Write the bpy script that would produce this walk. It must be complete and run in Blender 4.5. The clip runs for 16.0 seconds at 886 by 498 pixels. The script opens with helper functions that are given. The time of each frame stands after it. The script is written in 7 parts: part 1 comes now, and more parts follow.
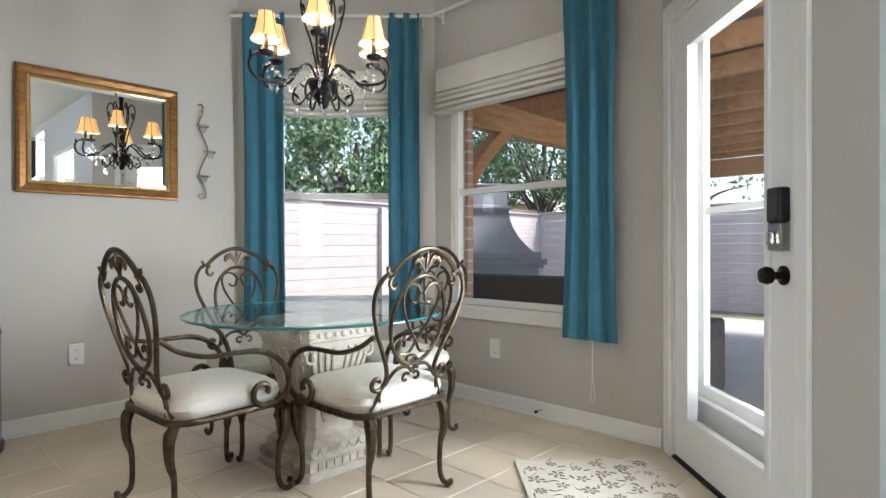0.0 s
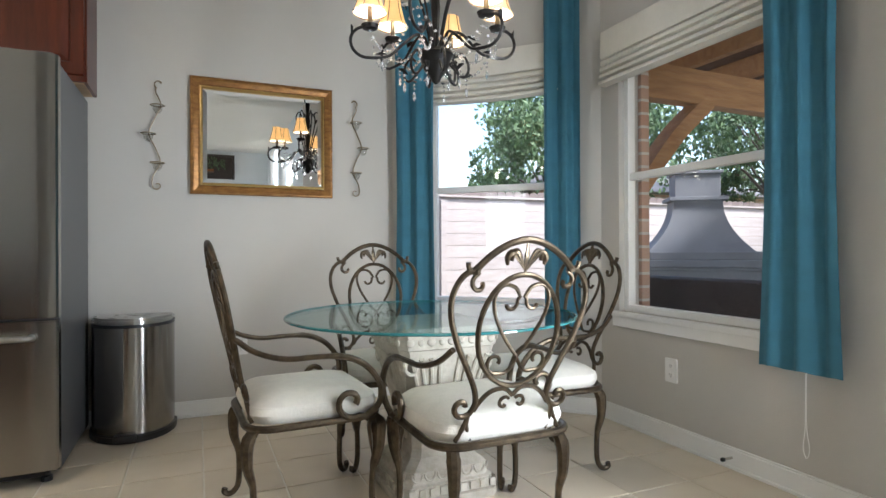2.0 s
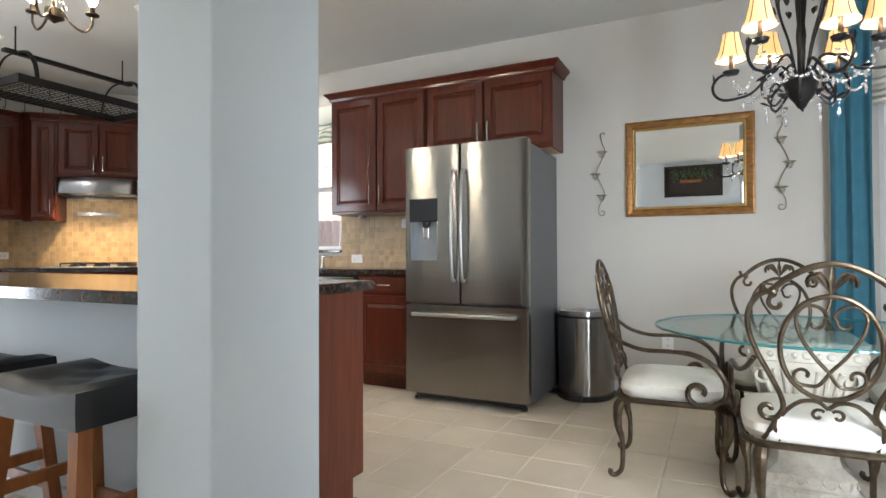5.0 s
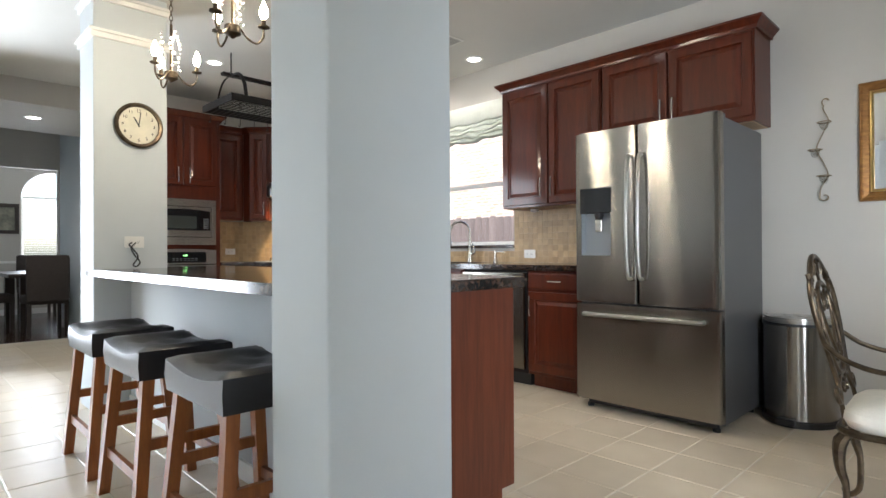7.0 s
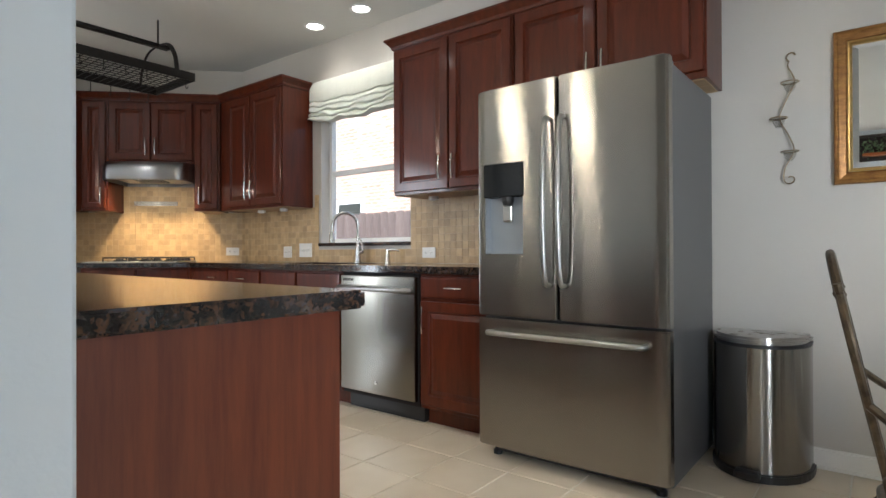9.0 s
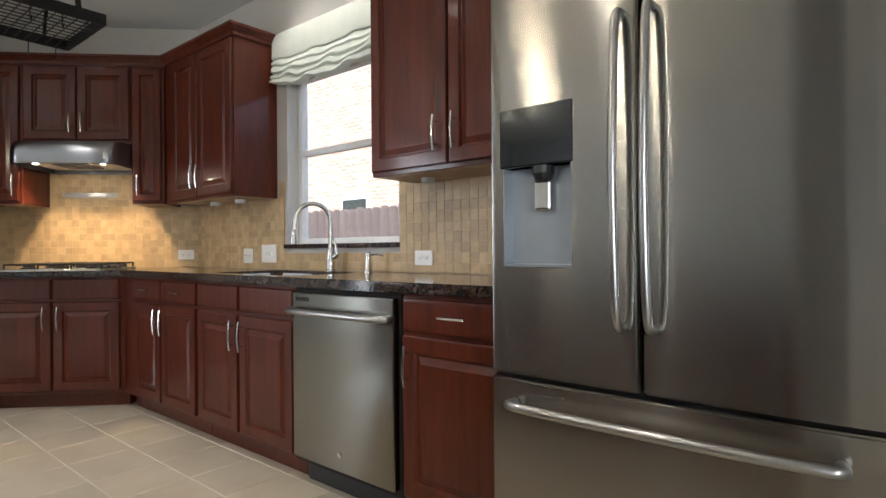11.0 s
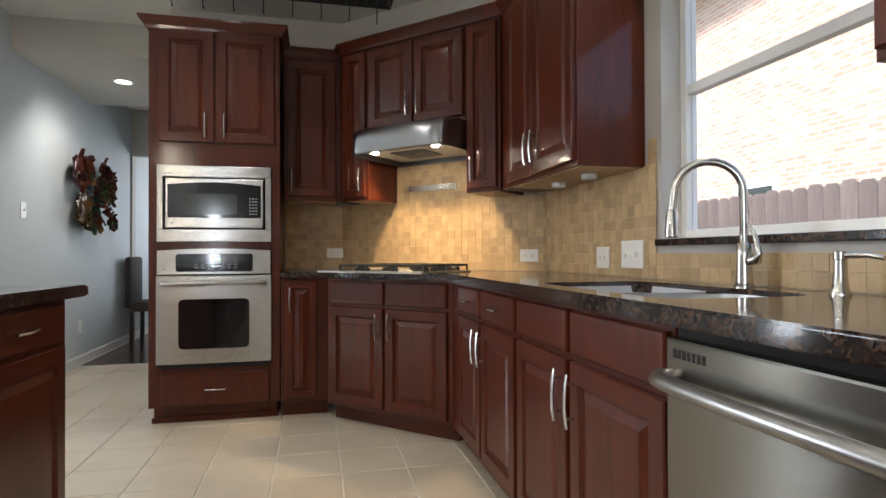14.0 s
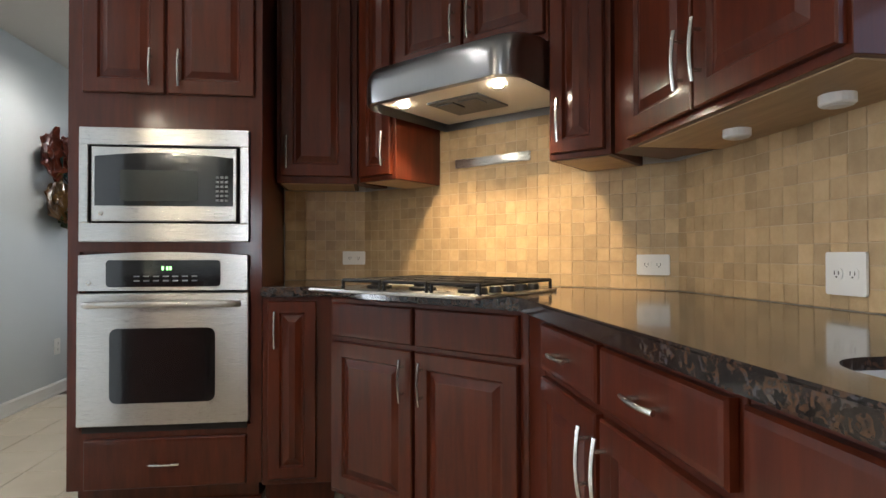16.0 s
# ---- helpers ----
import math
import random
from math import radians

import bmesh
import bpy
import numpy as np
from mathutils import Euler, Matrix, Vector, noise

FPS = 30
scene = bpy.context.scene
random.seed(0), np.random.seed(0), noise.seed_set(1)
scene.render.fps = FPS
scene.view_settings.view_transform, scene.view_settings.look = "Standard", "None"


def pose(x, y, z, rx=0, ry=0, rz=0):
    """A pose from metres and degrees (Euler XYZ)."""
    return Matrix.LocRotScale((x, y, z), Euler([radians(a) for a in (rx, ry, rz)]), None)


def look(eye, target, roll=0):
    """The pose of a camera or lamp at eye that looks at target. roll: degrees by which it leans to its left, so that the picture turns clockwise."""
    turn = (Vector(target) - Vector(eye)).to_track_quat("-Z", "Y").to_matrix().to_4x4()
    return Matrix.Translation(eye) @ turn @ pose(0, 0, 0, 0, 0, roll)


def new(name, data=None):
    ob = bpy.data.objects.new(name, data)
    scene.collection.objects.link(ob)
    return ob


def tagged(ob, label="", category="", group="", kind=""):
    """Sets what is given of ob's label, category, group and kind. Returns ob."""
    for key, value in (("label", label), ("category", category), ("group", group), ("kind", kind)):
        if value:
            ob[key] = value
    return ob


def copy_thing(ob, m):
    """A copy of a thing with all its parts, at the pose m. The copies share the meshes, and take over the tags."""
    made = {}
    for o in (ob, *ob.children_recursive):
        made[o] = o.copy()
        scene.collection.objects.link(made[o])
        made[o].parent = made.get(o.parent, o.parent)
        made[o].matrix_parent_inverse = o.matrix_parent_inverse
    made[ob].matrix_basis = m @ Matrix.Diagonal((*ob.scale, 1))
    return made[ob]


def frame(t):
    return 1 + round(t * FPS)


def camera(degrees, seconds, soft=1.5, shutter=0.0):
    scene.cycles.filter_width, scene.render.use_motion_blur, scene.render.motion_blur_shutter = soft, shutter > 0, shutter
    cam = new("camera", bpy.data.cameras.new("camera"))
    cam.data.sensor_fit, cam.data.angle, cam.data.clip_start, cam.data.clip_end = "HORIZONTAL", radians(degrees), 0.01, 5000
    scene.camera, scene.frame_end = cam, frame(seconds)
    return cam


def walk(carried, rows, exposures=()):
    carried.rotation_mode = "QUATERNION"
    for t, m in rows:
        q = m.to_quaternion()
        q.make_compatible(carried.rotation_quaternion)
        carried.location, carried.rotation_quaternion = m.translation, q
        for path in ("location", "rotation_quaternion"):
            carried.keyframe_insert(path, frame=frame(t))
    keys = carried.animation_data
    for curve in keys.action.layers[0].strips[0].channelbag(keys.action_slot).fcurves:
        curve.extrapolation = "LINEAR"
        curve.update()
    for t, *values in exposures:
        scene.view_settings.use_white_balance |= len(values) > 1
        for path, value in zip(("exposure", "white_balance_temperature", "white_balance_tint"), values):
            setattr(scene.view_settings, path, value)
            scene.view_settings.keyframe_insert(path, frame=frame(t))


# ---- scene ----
cam = camera(76.41, 16.0)
PATH = [
    (0, -0.000, 0.000, 0.996, 89.78, 0.17, 44.01),
    (0.5, -0.091, 0.138, 0.978, 89.86, 0.15, 48.30),
    (1, -0.172, 0.268, 0.971, 89.99, 0.15, 52.66),
    (1.5, -0.189, 0.440, 0.970, 90.05, 0.14, 59.15),
    (2, -0.106, 0.604, 0.960, 90.12, 0.24, 66.44),
    (2.5, 0.068, 0.780, 0.959, 90.23, 0.32, 74.81),
    (3, 0.195, 0.973, 0.976, 90.26, 0.39, 83.62),
    (3.5, 0.320, 1.089, 0.991, 90.25, 0.43, 92.83),
    (4, 0.469, 1.150, 1.009, 90.34, 0.41, 101.46),
    (4.5, 0.564, 1.170, 1.019, 90.54, 0.27, 109.23),
    (5, 0.602, 1.183, 1.024, 90.59, 0.21, 116.30),
    (7.5, 0.166, 1.205, 1.010, 90.26, 0.32, 136.64),
    (8, -0.068, 1.076, 1.002, 90.22, 0.33, 136.04),
    (8.5, -0.306, 0.902, 0.988, 90.24, 0.14, 131.69),
    (9, -0.581, 0.740, 0.998, 90.27, 0.23, 128.08),
    (11.5, -1.771, -0.095, 1.036, 89.82, 0.63, 131.58),
    (12, -1.982, -0.303, 1.032, 89.97, 0.57, 139.80),
    (12.5, -2.085, -0.480, 1.020, 90.13, 0.54, 148.43),
    (13, -2.142, -0.584, 1.014, 90.25, 0.36, 156.08),
    (13.5, -2.208, -0.745, 1.014, 90.42, 0.29, 162.20),
    (14, -2.340, -1.012, 1.018, 90.53, 0.21, 167.12),
    (14.5, -2.414, -1.345, 1.016, 90.62, 0.21, 169.58),
    (15, -2.492, -1.671, 1.037, 90.54, 0.16, 171.10),
    (15.5, -2.557, -1.964, 1.032, 90.62, 0.12, 172.33),
    (16, -2.586, -2.261, 1.044, 90.63, 0.08, 172.85),
]
EXPOSURES = [(0, 1.68, 5950, 10), (2.5, 1.6, 5900, 10), (4.5, 1.75, 5900, 10), (8.5, 1.65, 5900, 10), (12, 1.55, 5950, 10), (16, 1.62, 6000, 10)]
walk(cam, [(t, pose(x, y, z, rx, ry, rz)) for t, x, y, z, rx, ry, rz in PATH], EXPOSURES)

# ---- daylight ----
world = bpy.data.worlds.new("daylight")
scene.world = world
world.use_nodes = True
wn = world.node_tree
sky = wn.nodes.new("ShaderNodeTexSky")
sky.sky_type, sky.sun_disc = "NISHITA", False
sky.air_density, sky.dust_density, sky.ozone_density = 1.2, 2.0, 0.5
sky.sun_elevation, sky.sun_rotation = radians(54), radians(65)
wn.links.new(sky.outputs[0], wn.nodes["Background"].inputs[0])
wn.nodes["Background"].inputs[1].default_value = 0.15
sun = new("sun", bpy.data.lights.new("sun", "SUN"))
sun.data.energy, sun.data.angle, sun.data.color = 3.4, radians(12), (1.0, 0.95, 0.88)
sun.matrix_basis = look((0, 0, 20), (-13, -6, 0))


def area(name, m, w, h, power, colour=(1, 1, 1)):
    data = bpy.data.lights.new(name, "AREA")
    data.shape, data.size, data.size_y, data.energy, data.color = "RECTANGLE", w, h, power, colour
    ob = new(name, data)
    ob.matrix_basis = m
    return ob


def bulb(name, x, y, z, power, r=0.02, colour=(1.0, 0.79, 0.55)):
    data = bpy.data.lights.new(name, "POINT")
    data.energy, data.color, data.shadow_soft_size = power, colour, r
    ob = new(name, data)
    ob.location = (x, y, z)
    return ob


def spot(name, eye, target, power, deg=110, colour=(1.0, 0.91, 0.79)):
    data = bpy.data.lights.new(name, "SPOT")
    data.energy, data.color, data.spot_size, data.spot_blend, data.shadow_soft_size = power, colour, radians(deg), 0.6, 0.04
    ob = new(name, data)
    ob.matrix_basis = look(eye, target)
    return ob


# ---- materials ----
def material(name, colour, rough=0.5, metal=0.0, vary=0.0, scale=8.0, bump=0.0, bump_scale=60.0, second=None, stretch=(1, 1, 1),
             per_object=0.0, per_island=0.0, coat=0.0, rough_vary=0.0, spec=0.5, emit=None, strength=0.0, detail=6.0):
    """A principled material with broad and fine variation of its colour, roughness and relief."""
    m = bpy.data.materials.new(name)
    m.use_nodes = True
    t = m.node_tree
    b = t.nodes["Principled BSDF"]
    b.inputs["Roughness"].default_value, b.inputs["Metallic"].default_value = rough, metal
    b.inputs["Coat Weight"].default_value, b.inputs["Coat Roughness"].default_value = coat, 0.12
    b.inputs["Specular IOR Level"].default_value = spec
    b.inputs["Base Color"].default_value = (*colour, 1)
    co = t.nodes.new("ShaderNodeTexCoord")
    mp = t.nodes.new("ShaderNodeMapping")
    mp.inputs["Scale"].default_value = stretch
    t.links.new(co.outputs["Object"], mp.inputs["Vector"])
    source = None
    if vary or second:
        n1 = t.nodes.new("ShaderNodeTexNoise")
        n1.inputs["Scale"].default_value, n1.inputs["Detail"].default_value = scale, detail
        n1.inputs["Roughness"].default_value = 0.65
        t.links.new(mp.outputs[0], n1.inputs["Vector"])
        ramp = t.nodes.new("ShaderNodeValToRGB")
        dark = second or tuple(c * (1 - vary) for c in colour)
        ramp.color_ramp.elements[0].position, ramp.color_ramp.elements[1].position = 0.32, 0.68
        ramp.color_ramp.elements[0].color, ramp.color_ramp.elements[1].color = (*dark, 1), (*colour, 1)
        t.links.new(n1.outputs["Fac"], ramp.inputs[0])
        source = ramp.outputs[0]
    if per_object or per_island:
        if per_object:
            info = t.nodes.new("ShaderNodeObjectInfo").outputs["Random"]
        else:
            info = t.nodes.new("ShaderNodeNewGeometry").outputs["Random Per Island"]
        amount = per_object or per_island
        mr = t.nodes.new("ShaderNodeMapRange")
        mr.inputs["To Min"].default_value, mr.inputs["To Max"].default_value = 1 - amount, 1 + amount * 0.6
        t.links.new(info, mr.inputs["Value"])
        hs = t.nodes.new("ShaderNodeHueSaturation")
        hs.inputs["Color"].default_value = (*colour, 1)
        if source:
            t.links.new(source, hs.inputs["Color"])
        t.links.new(mr.outputs[0], hs.inputs["Value"])
        source = hs.outputs[0]
    if source:
        t.links.new(source, b.inputs["Base Color"])
    if bump:
        n2 = t.nodes.new("ShaderNodeTexNoise")
        n2.inputs["Scale"].default_value, n2.inputs["Detail"].default_value = bump_scale, 4
        t.links.new(mp.outputs[0], n2.inputs["Vector"])
        bp = t.nodes.new("ShaderNodeBump")
        bp.inputs["Strength"].default_value, bp.inputs["Distance"].default_value = bump, 0.004
        t.links.new(n2.outputs["Fac"], bp.inputs["Height"])
        t.links.new(bp.outputs[0], b.inputs["Normal"])
        if rough_vary:
            r = t.nodes.new("ShaderNodeMapRange")
            r.inputs["To Min"].default_value, r.inputs["To Max"].default_value = max(0, rough - rough_vary), rough + rough_vary
            t.links.new(n2.outputs["Fac"], r.inputs["Value"])
            t.links.new(r.outputs[0], b.inputs["Roughness"])
    if emit:
        b.inputs["Emission Color"].default_value, b.inputs["Emission Strength"].default_value = (*emit, 1), strength
    return m


def glass(name, colour=(1, 1, 1), rough=0.0, thin=True, gloss=0.08):
    """A thin pane: clear, with a mirror-like gloss that grows at grazing angles."""
    m = bpy.data.materials.new(name)
    m.use_nodes = True
    t = m.node_tree
    t.nodes.clear()
    out, mix = t.nodes.new("ShaderNodeOutputMaterial"), t.nodes.new("ShaderNodeMixShader")
    clear, gl, fr = t.nodes.new("ShaderNodeBsdfTransparent"), t.nodes.new("ShaderNodeBsdfGlossy"), t.nodes.new("ShaderNodeLayerWeight")
    clear.inputs[0].default_value = (*colour, 1)
    gl.inputs["Roughness"].default_value = rough
    fr.inputs["Blend"].default_value = 0.5
    pw, ma = t.nodes.new("ShaderNodeMath"), t.nodes.new("ShaderNodeMath")
    pw.operation, ma.operation = "POWER", "MULTIPLY_ADD"
    pw.inputs[1].default_value, ma.inputs[1].default_value, ma.inputs[2].default_value = 4.5, 0.6, 0.012
    t.links.new(fr.outputs["Facing"], pw.inputs[0])
    t.links.new(pw.outputs[0], ma.inputs[0])
    t.links.new(ma.outputs[0], mix.inputs[0])
    t.links.new(clear.outputs[0], mix.inputs[1])
    t.links.new(gl.outputs[0], mix.inputs[2])
    t.links.new(mix.outputs[0], out.inputs[0])
    return m


WALL = material("warm_grey_wall_paint", (0.53, 0.502, 0.455), 0.75, vary=0.05, scale=1.3, bump=0.12, bump_scale=140)
WALL_BLUE = material("pale_grey_wall_paint", (0.57, 0.605, 0.62), 0.7, vary=0.04, scale=1.5, bump=0.1, bump_scale=140)
CEIL = material("ceiling_paint", (0.66, 0.65, 0.61), 0.85, vary=0.04, scale=1.2, bump=0.15, bump_scale=160)
TRIM = material("white_trim_paint", (0.80, 0.79, 0.76), 0.4, vary=0.04, scale=3)
CHERRY = material("cherry_wood", (0.094, 0.0155, 0.0036), 0.45, second=(0.05, 0.008, 0.0022), scale=3.0, stretch=(9, 9, 1), bump=0.02, bump_scale=40, coat=0.42, detail=8, spec=0.2)
CHERRY_PANEL = material("cherry_end_panel", (0.16, 0.040, 0.015), 0.45, second=(0.09, 0.019, 0.008), scale=4.0, stretch=(10, 10, 0.8), bump=0.04, bump_scale=50, coat=0.15, detail=8)
LIGHT_WOOD = material("raw_cabinet_underside", (0.50, 0.34, 0.19), 0.55, vary=0.25, scale=5, stretch=(1, 6, 6))
CAVITY = material("dark_gap", (0.012, 0.008, 0.007), 0.8)
STEEL = material("brushed_steel", (0.32, 0.305, 0.278), 0.19, 1.0, vary=0.05, scale=10, stretch=(30, 30, 0.6))
STEEL_H = material("brushed_steel_sideways", (0.50, 0.485, 0.46), 0.28, 1.0, vary=0.08, scale=10, stretch=(0.8, 0.8, 60), bump=0.004, bump_scale=30, rough_vary=0.03)
def streaked(m, amount=0.8, turn=0.0):
    """Brushed metal: draws highlights out into upright streaks."""
    t = m.node_tree
    tg = t.nodes.new("ShaderNodeTangent")
    tg.direction_type, tg.axis = "RADIAL", "Z"
    b = t.nodes["Principled BSDF"]
    b.inputs["Anisotropic"].default_value, b.inputs["Anisotropic Rotation"].default_value = amount, turn
    t.links.new(tg.outputs[0], b.inputs["Tangent"])


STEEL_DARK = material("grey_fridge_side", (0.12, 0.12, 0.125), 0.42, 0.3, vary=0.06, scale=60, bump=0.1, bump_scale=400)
CHROME = material("satin_nickel", (0.56, 0.54, 0.50), 0.27, 1.0)
HANDLE_STEEL = material("dull_handle_steel", (0.40, 0.39, 0.37), 0.30, 1.0, vary=0.05, scale=20)
BLACK = material("black_plastic", (0.012, 0.012, 0.013), 0.35)
GLOSS_BLACK = material("black_glass", (0.008, 0.008, 0.009), 0.05, coat=0.6)
PLASTIC = material("white_plastic", (0.80, 0.79, 0.76), 0.35)
IRON = material("dark_cast_iron", (0.02, 0.018, 0.017), 0.45, 0.6, vary=0.3, scale=30, bump=0.2, bump_scale=80)
BRONZE = material("antique_bronze_iron", (0.13, 0.098, 0.062), 0.36, 0.85, second=(0.05, 0.036, 0.024), scale=26, bump=0.15, bump_scale=90, rough_vary=0.1)
SCONCE = material("aged_champagne_metal", (0.34, 0.27, 0.17), 0.42, 0.6, second=(0.2, 0.15, 0.09), scale=40, bump=0.1)
CUSHION = material("cream_fabric", (0.74, 0.70, 0.62), 0.95, vary=0.1, scale=22, bump=0.35, bump_scale=110)
TEAL = material("teal_curtain_cloth", (0.045, 0.165, 0.235), 0.85, vary=0.12, scale=5, stretch=(1, 1, 3), bump=0.15, bump_scale=300)
LINEN = material("cream_roman_shade_linen", (0.74, 0.70, 0.62), 0.95, vary=0.08, scale=9, bump=0.3, bump_scale=260)
STONE = material("carved_cream_stone", (0.56, 0.52, 0.44), 0.8, second=(0.38, 0.34, 0.27), scale=14, bump=0.3, bump_scale=60)
GOLD = material("antique_gold_frame", (0.33, 0.165, 0.045), 0.36, 0.55, second=(0.17, 0.07, 0.018), scale=18, stretch=(1, 3, 3), bump=0.08)
GOLD_BRIGHT = material("bright_gold_edge", (0.62, 0.42, 0.16), 0.28, 0.9, vary=0.2, scale=30)
LEATHER = material("black_leather", (0.018, 0.017, 0.018), 0.34, vary=0.2, scale=20, bump=0.2, bump_scale=220, spec=0.5)
OAK = material("honey_wood", (0.34, 0.115, 0.028), 0.38, second=(0.2, 0.06, 0.014), scale=4, stretch=(8, 8, 1), coat=0.2)
GROUT = material("floor_grout", (0.74, 0.70, 0.62), 0.9, vary=0.12, scale=5)
TILE = material("beige_ceramic_floor_tile", (0.63, 0.545, 0.42), 0.28, second=(0.56, 0.475, 0.355), scale=3.0, per_object=0.06, detail=2.0)
TILE_FAR = material("beige_ceramic_floor_tile_far", (0.63, 0.545, 0.42), 0.28, second=(0.56, 0.475, 0.355), scale=3.0, per_island=0.06, detail=2.0)
SPLASH = material("tumbled_travertine", (0.55, 0.395, 0.215), 0.45, second=(0.43, 0.295, 0.15), scale=16, per_object=0.2, bump=0.35, bump_scale=70)
SPLASH_FAR = material("tumbled_travertine_joined", (0.55, 0.395, 0.215), 0.45, second=(0.43, 0.295, 0.15), scale=16, per_island=0.2, bump=0.35, bump_scale=70)
SPLASH_GROUT = material("sand_grout", (0.58, 0.45, 0.29), 0.9, vary=0.1, scale=20)
PANE = glass("window_glass")
TABLE_GLASS = glass("green_tinted_glass", (0.84, 0.94, 0.93))
GLASS_EDGE = material("teal_glass_edge", (0.04, 0.20, 0.21), 0.08, coat=0.5)
CRYSTAL = material("cut_crystal", (0.95, 0.95, 0.96), 0.04, 0.0, spec=0.9)
CRYSTAL.node_tree.nodes["Principled BSDF"].inputs["Transmission Weight"].default_value = 0.85
MIRROR = material("silvered_mirror", (0.9, 0.91, 0.91), 0.012, 1.0)
SHADE = material("parchment_lamp_shade", (0.80, 0.58, 0.32), 0.8, vary=0.15, scale=20, emit=(1.0, 0.50, 0.14), strength=0.3)
SHADE_IN = material("lit_shade_lining", (0.95, 0.9, 0.8), 0.8, emit=(1.0, 0.80, 0.5), strength=0.25)
GLOW = material("lit_bulb", (1, 0.9, 0.75), 0.4, emit=(1.0, 0.86, 0.62), strength=60)
GLOW_SHADED = material("lit_shaded_bulb", (1, 0.9, 0.75), 0.4, emit=(1.0, 0.86, 0.62), strength=6)
GLOW_COOL = material("lit_downlight", (1, 0.97, 0.9), 0.4, emit=(1.0, 0.93, 0.82), strength=5)


def granite():
    """Dark brown polished stone with rust and grey crystals."""
    m = bpy.data.materials.new("brown_granite")
    m.use_nodes = True
    t = m.node_tree
    b = t.nodes["Principled BSDF"]
    co = t.nodes.new("ShaderNodeTexCoord")
    v, n = t.nodes.new("ShaderNodeTexVoronoi"), t.nodes.new("ShaderNodeTexNoise")
    v.inputs["Scale"].default_value = 70
    n.inputs["Scale"].default_value, n.inputs["Detail"].default_value = 32, 8
    t.links.new(co.outputs["Object"], n.inputs["Vector"])
    warp = t.nodes.new("ShaderNodeMixRGB")
    warp.inputs[0].default_value = 0.12
    t.links.new(co.outputs["Object"], warp.inputs[1])
    t.links.new(n.outputs["Color"], warp.inputs[2])
    t.links.new(warp.outputs[0], v.inputs["Vector"])
    r1 = t.nodes.new("ShaderNodeValToRGB")
    cr = r1.color_ramp
    cr.elements[0].position, cr.elements[0].color = 0.0, (0.012, 0.010, 0.010, 1)
    cr.elements[1].position, cr.elements[1].color = 1.0, (0.115, 0.085, 0.065, 1)
    for p, c in ((0.35, (0.028, 0.021, 0.018, 1)), (0.55, (0.095, 0.05, 0.028, 1)), (0.75, (0.05, 0.05, 0.058, 1))):
        e = cr.elements.new(p)
        e.color = c
    sep = t.nodes.new("ShaderNodeSeparateColor")
    t.links.new(v.outputs["Color"], sep.inputs[0])
    mixv = t.nodes.new("ShaderNodeMath")
    mixv.operation = "MULTIPLY"
    t.links.new(sep.outputs[0], mixv.inputs[0])
    r2 = t.nodes.new("ShaderNodeMapRange")
    r2.inputs["From Min"].default_value, r2.inputs["From Max"].default_value = 0.35, 0.65
    r2.inputs["To Min"].default_value, r2.inputs["To Max"].default_value = 0.35, 1.0
    t.links.new(n.outputs["Fac"], r2.inputs["Value"])
    t.links.new(r2.outputs[0], mixv.inputs[1])
    t.links.new(mixv.outputs[0], r1.inputs[0])
    t.links.new(r1.outputs[0], b.inputs["Base Color"])
    b.inputs["Roughness"].default_value = 0.12
    b.inputs["Coat Weight"].default_value, b.inputs["Coat Roughness"].default_value = 0.3, 0.06
    return m


def laid(m):
    """Lets the grain run on from piece to piece of a laid surface."""
    t = m.node_tree
    geo = t.nodes.new("ShaderNodeNewGeometry")
    for node in t.nodes:
        if node.type == "MAPPING":
            t.links.new(geo.outputs["Position"], node.inputs["Vector"])


for m_ in (TILE, TILE_FAR, SPLASH, SPLASH_FAR):
    laid(m_)
GRANITE = granite()
streaked(STEEL, 1.0, 0.25)
streaked(STEEL_H, 0.9, 0.25)


# ---- mesh helpers ----
def finish(bm, name, mat, smooth=False):
    me = bpy.data.meshes.new(name)
    bmesh.ops.recalc_face_normals(bm, faces=bm.faces)
    bm.to_mesh(me)
    bm.free()
    for one in (mat if isinstance(mat, (list, tuple)) else (mat,)):
        me.materials.append(one)
    if smooth:
        for p in me.polygons:
            p.use_smooth = True
        me.set_sharp_from_angle(angle=radians(38))
    return me


def part(name, bm, mat, parent=None, label="", smooth=False, m=None):
    ob = new(name, finish(bm, name, mat, smooth))
    if m is not None:
        ob.matrix_basis = m
    if parent is not None:
        ob.parent = parent
    if label:
        ob["label"] = label
    return ob


def base(name, m, label, category, group="", kind=""):
    ob = new(name)
    ob.empty_display_size = 0.1
    ob.matrix_basis = m
    return tagged(ob, label, category, group, kind)


def cut(*boxes, bevel=0.0, seg=2, m=None, bm=None):
    """A bmesh of boxes (x0, y0, z0, x1, y1, z1), each bevelled."""
    bm = bm or bmesh.new()
    for x0, y0, z0, x1, y1, z1 in boxes:
        t = Matrix.Translation(((x0 + x1) / 2, (y0 + y1) / 2, (z0 + z1) / 2)) @ Matrix.Diagonal((abs(x1 - x0), abs(y1 - y0), abs(z1 - z0), 1))
        vs = bmesh.ops.create_cube(bm, size=1, matrix=(m @ t) if m else t)["verts"]
        if bevel:
            es = list({e for v in vs for e in v.link_edges})
            bmesh.ops.bevel(bm, geom=es, offset=min(bevel, abs(x1 - x0) * 0.45, abs(y1 - y0) * 0.45, abs(z1 - z0) * 0.45), segments=seg, affect="EDGES", profile=0.5)
    return bm


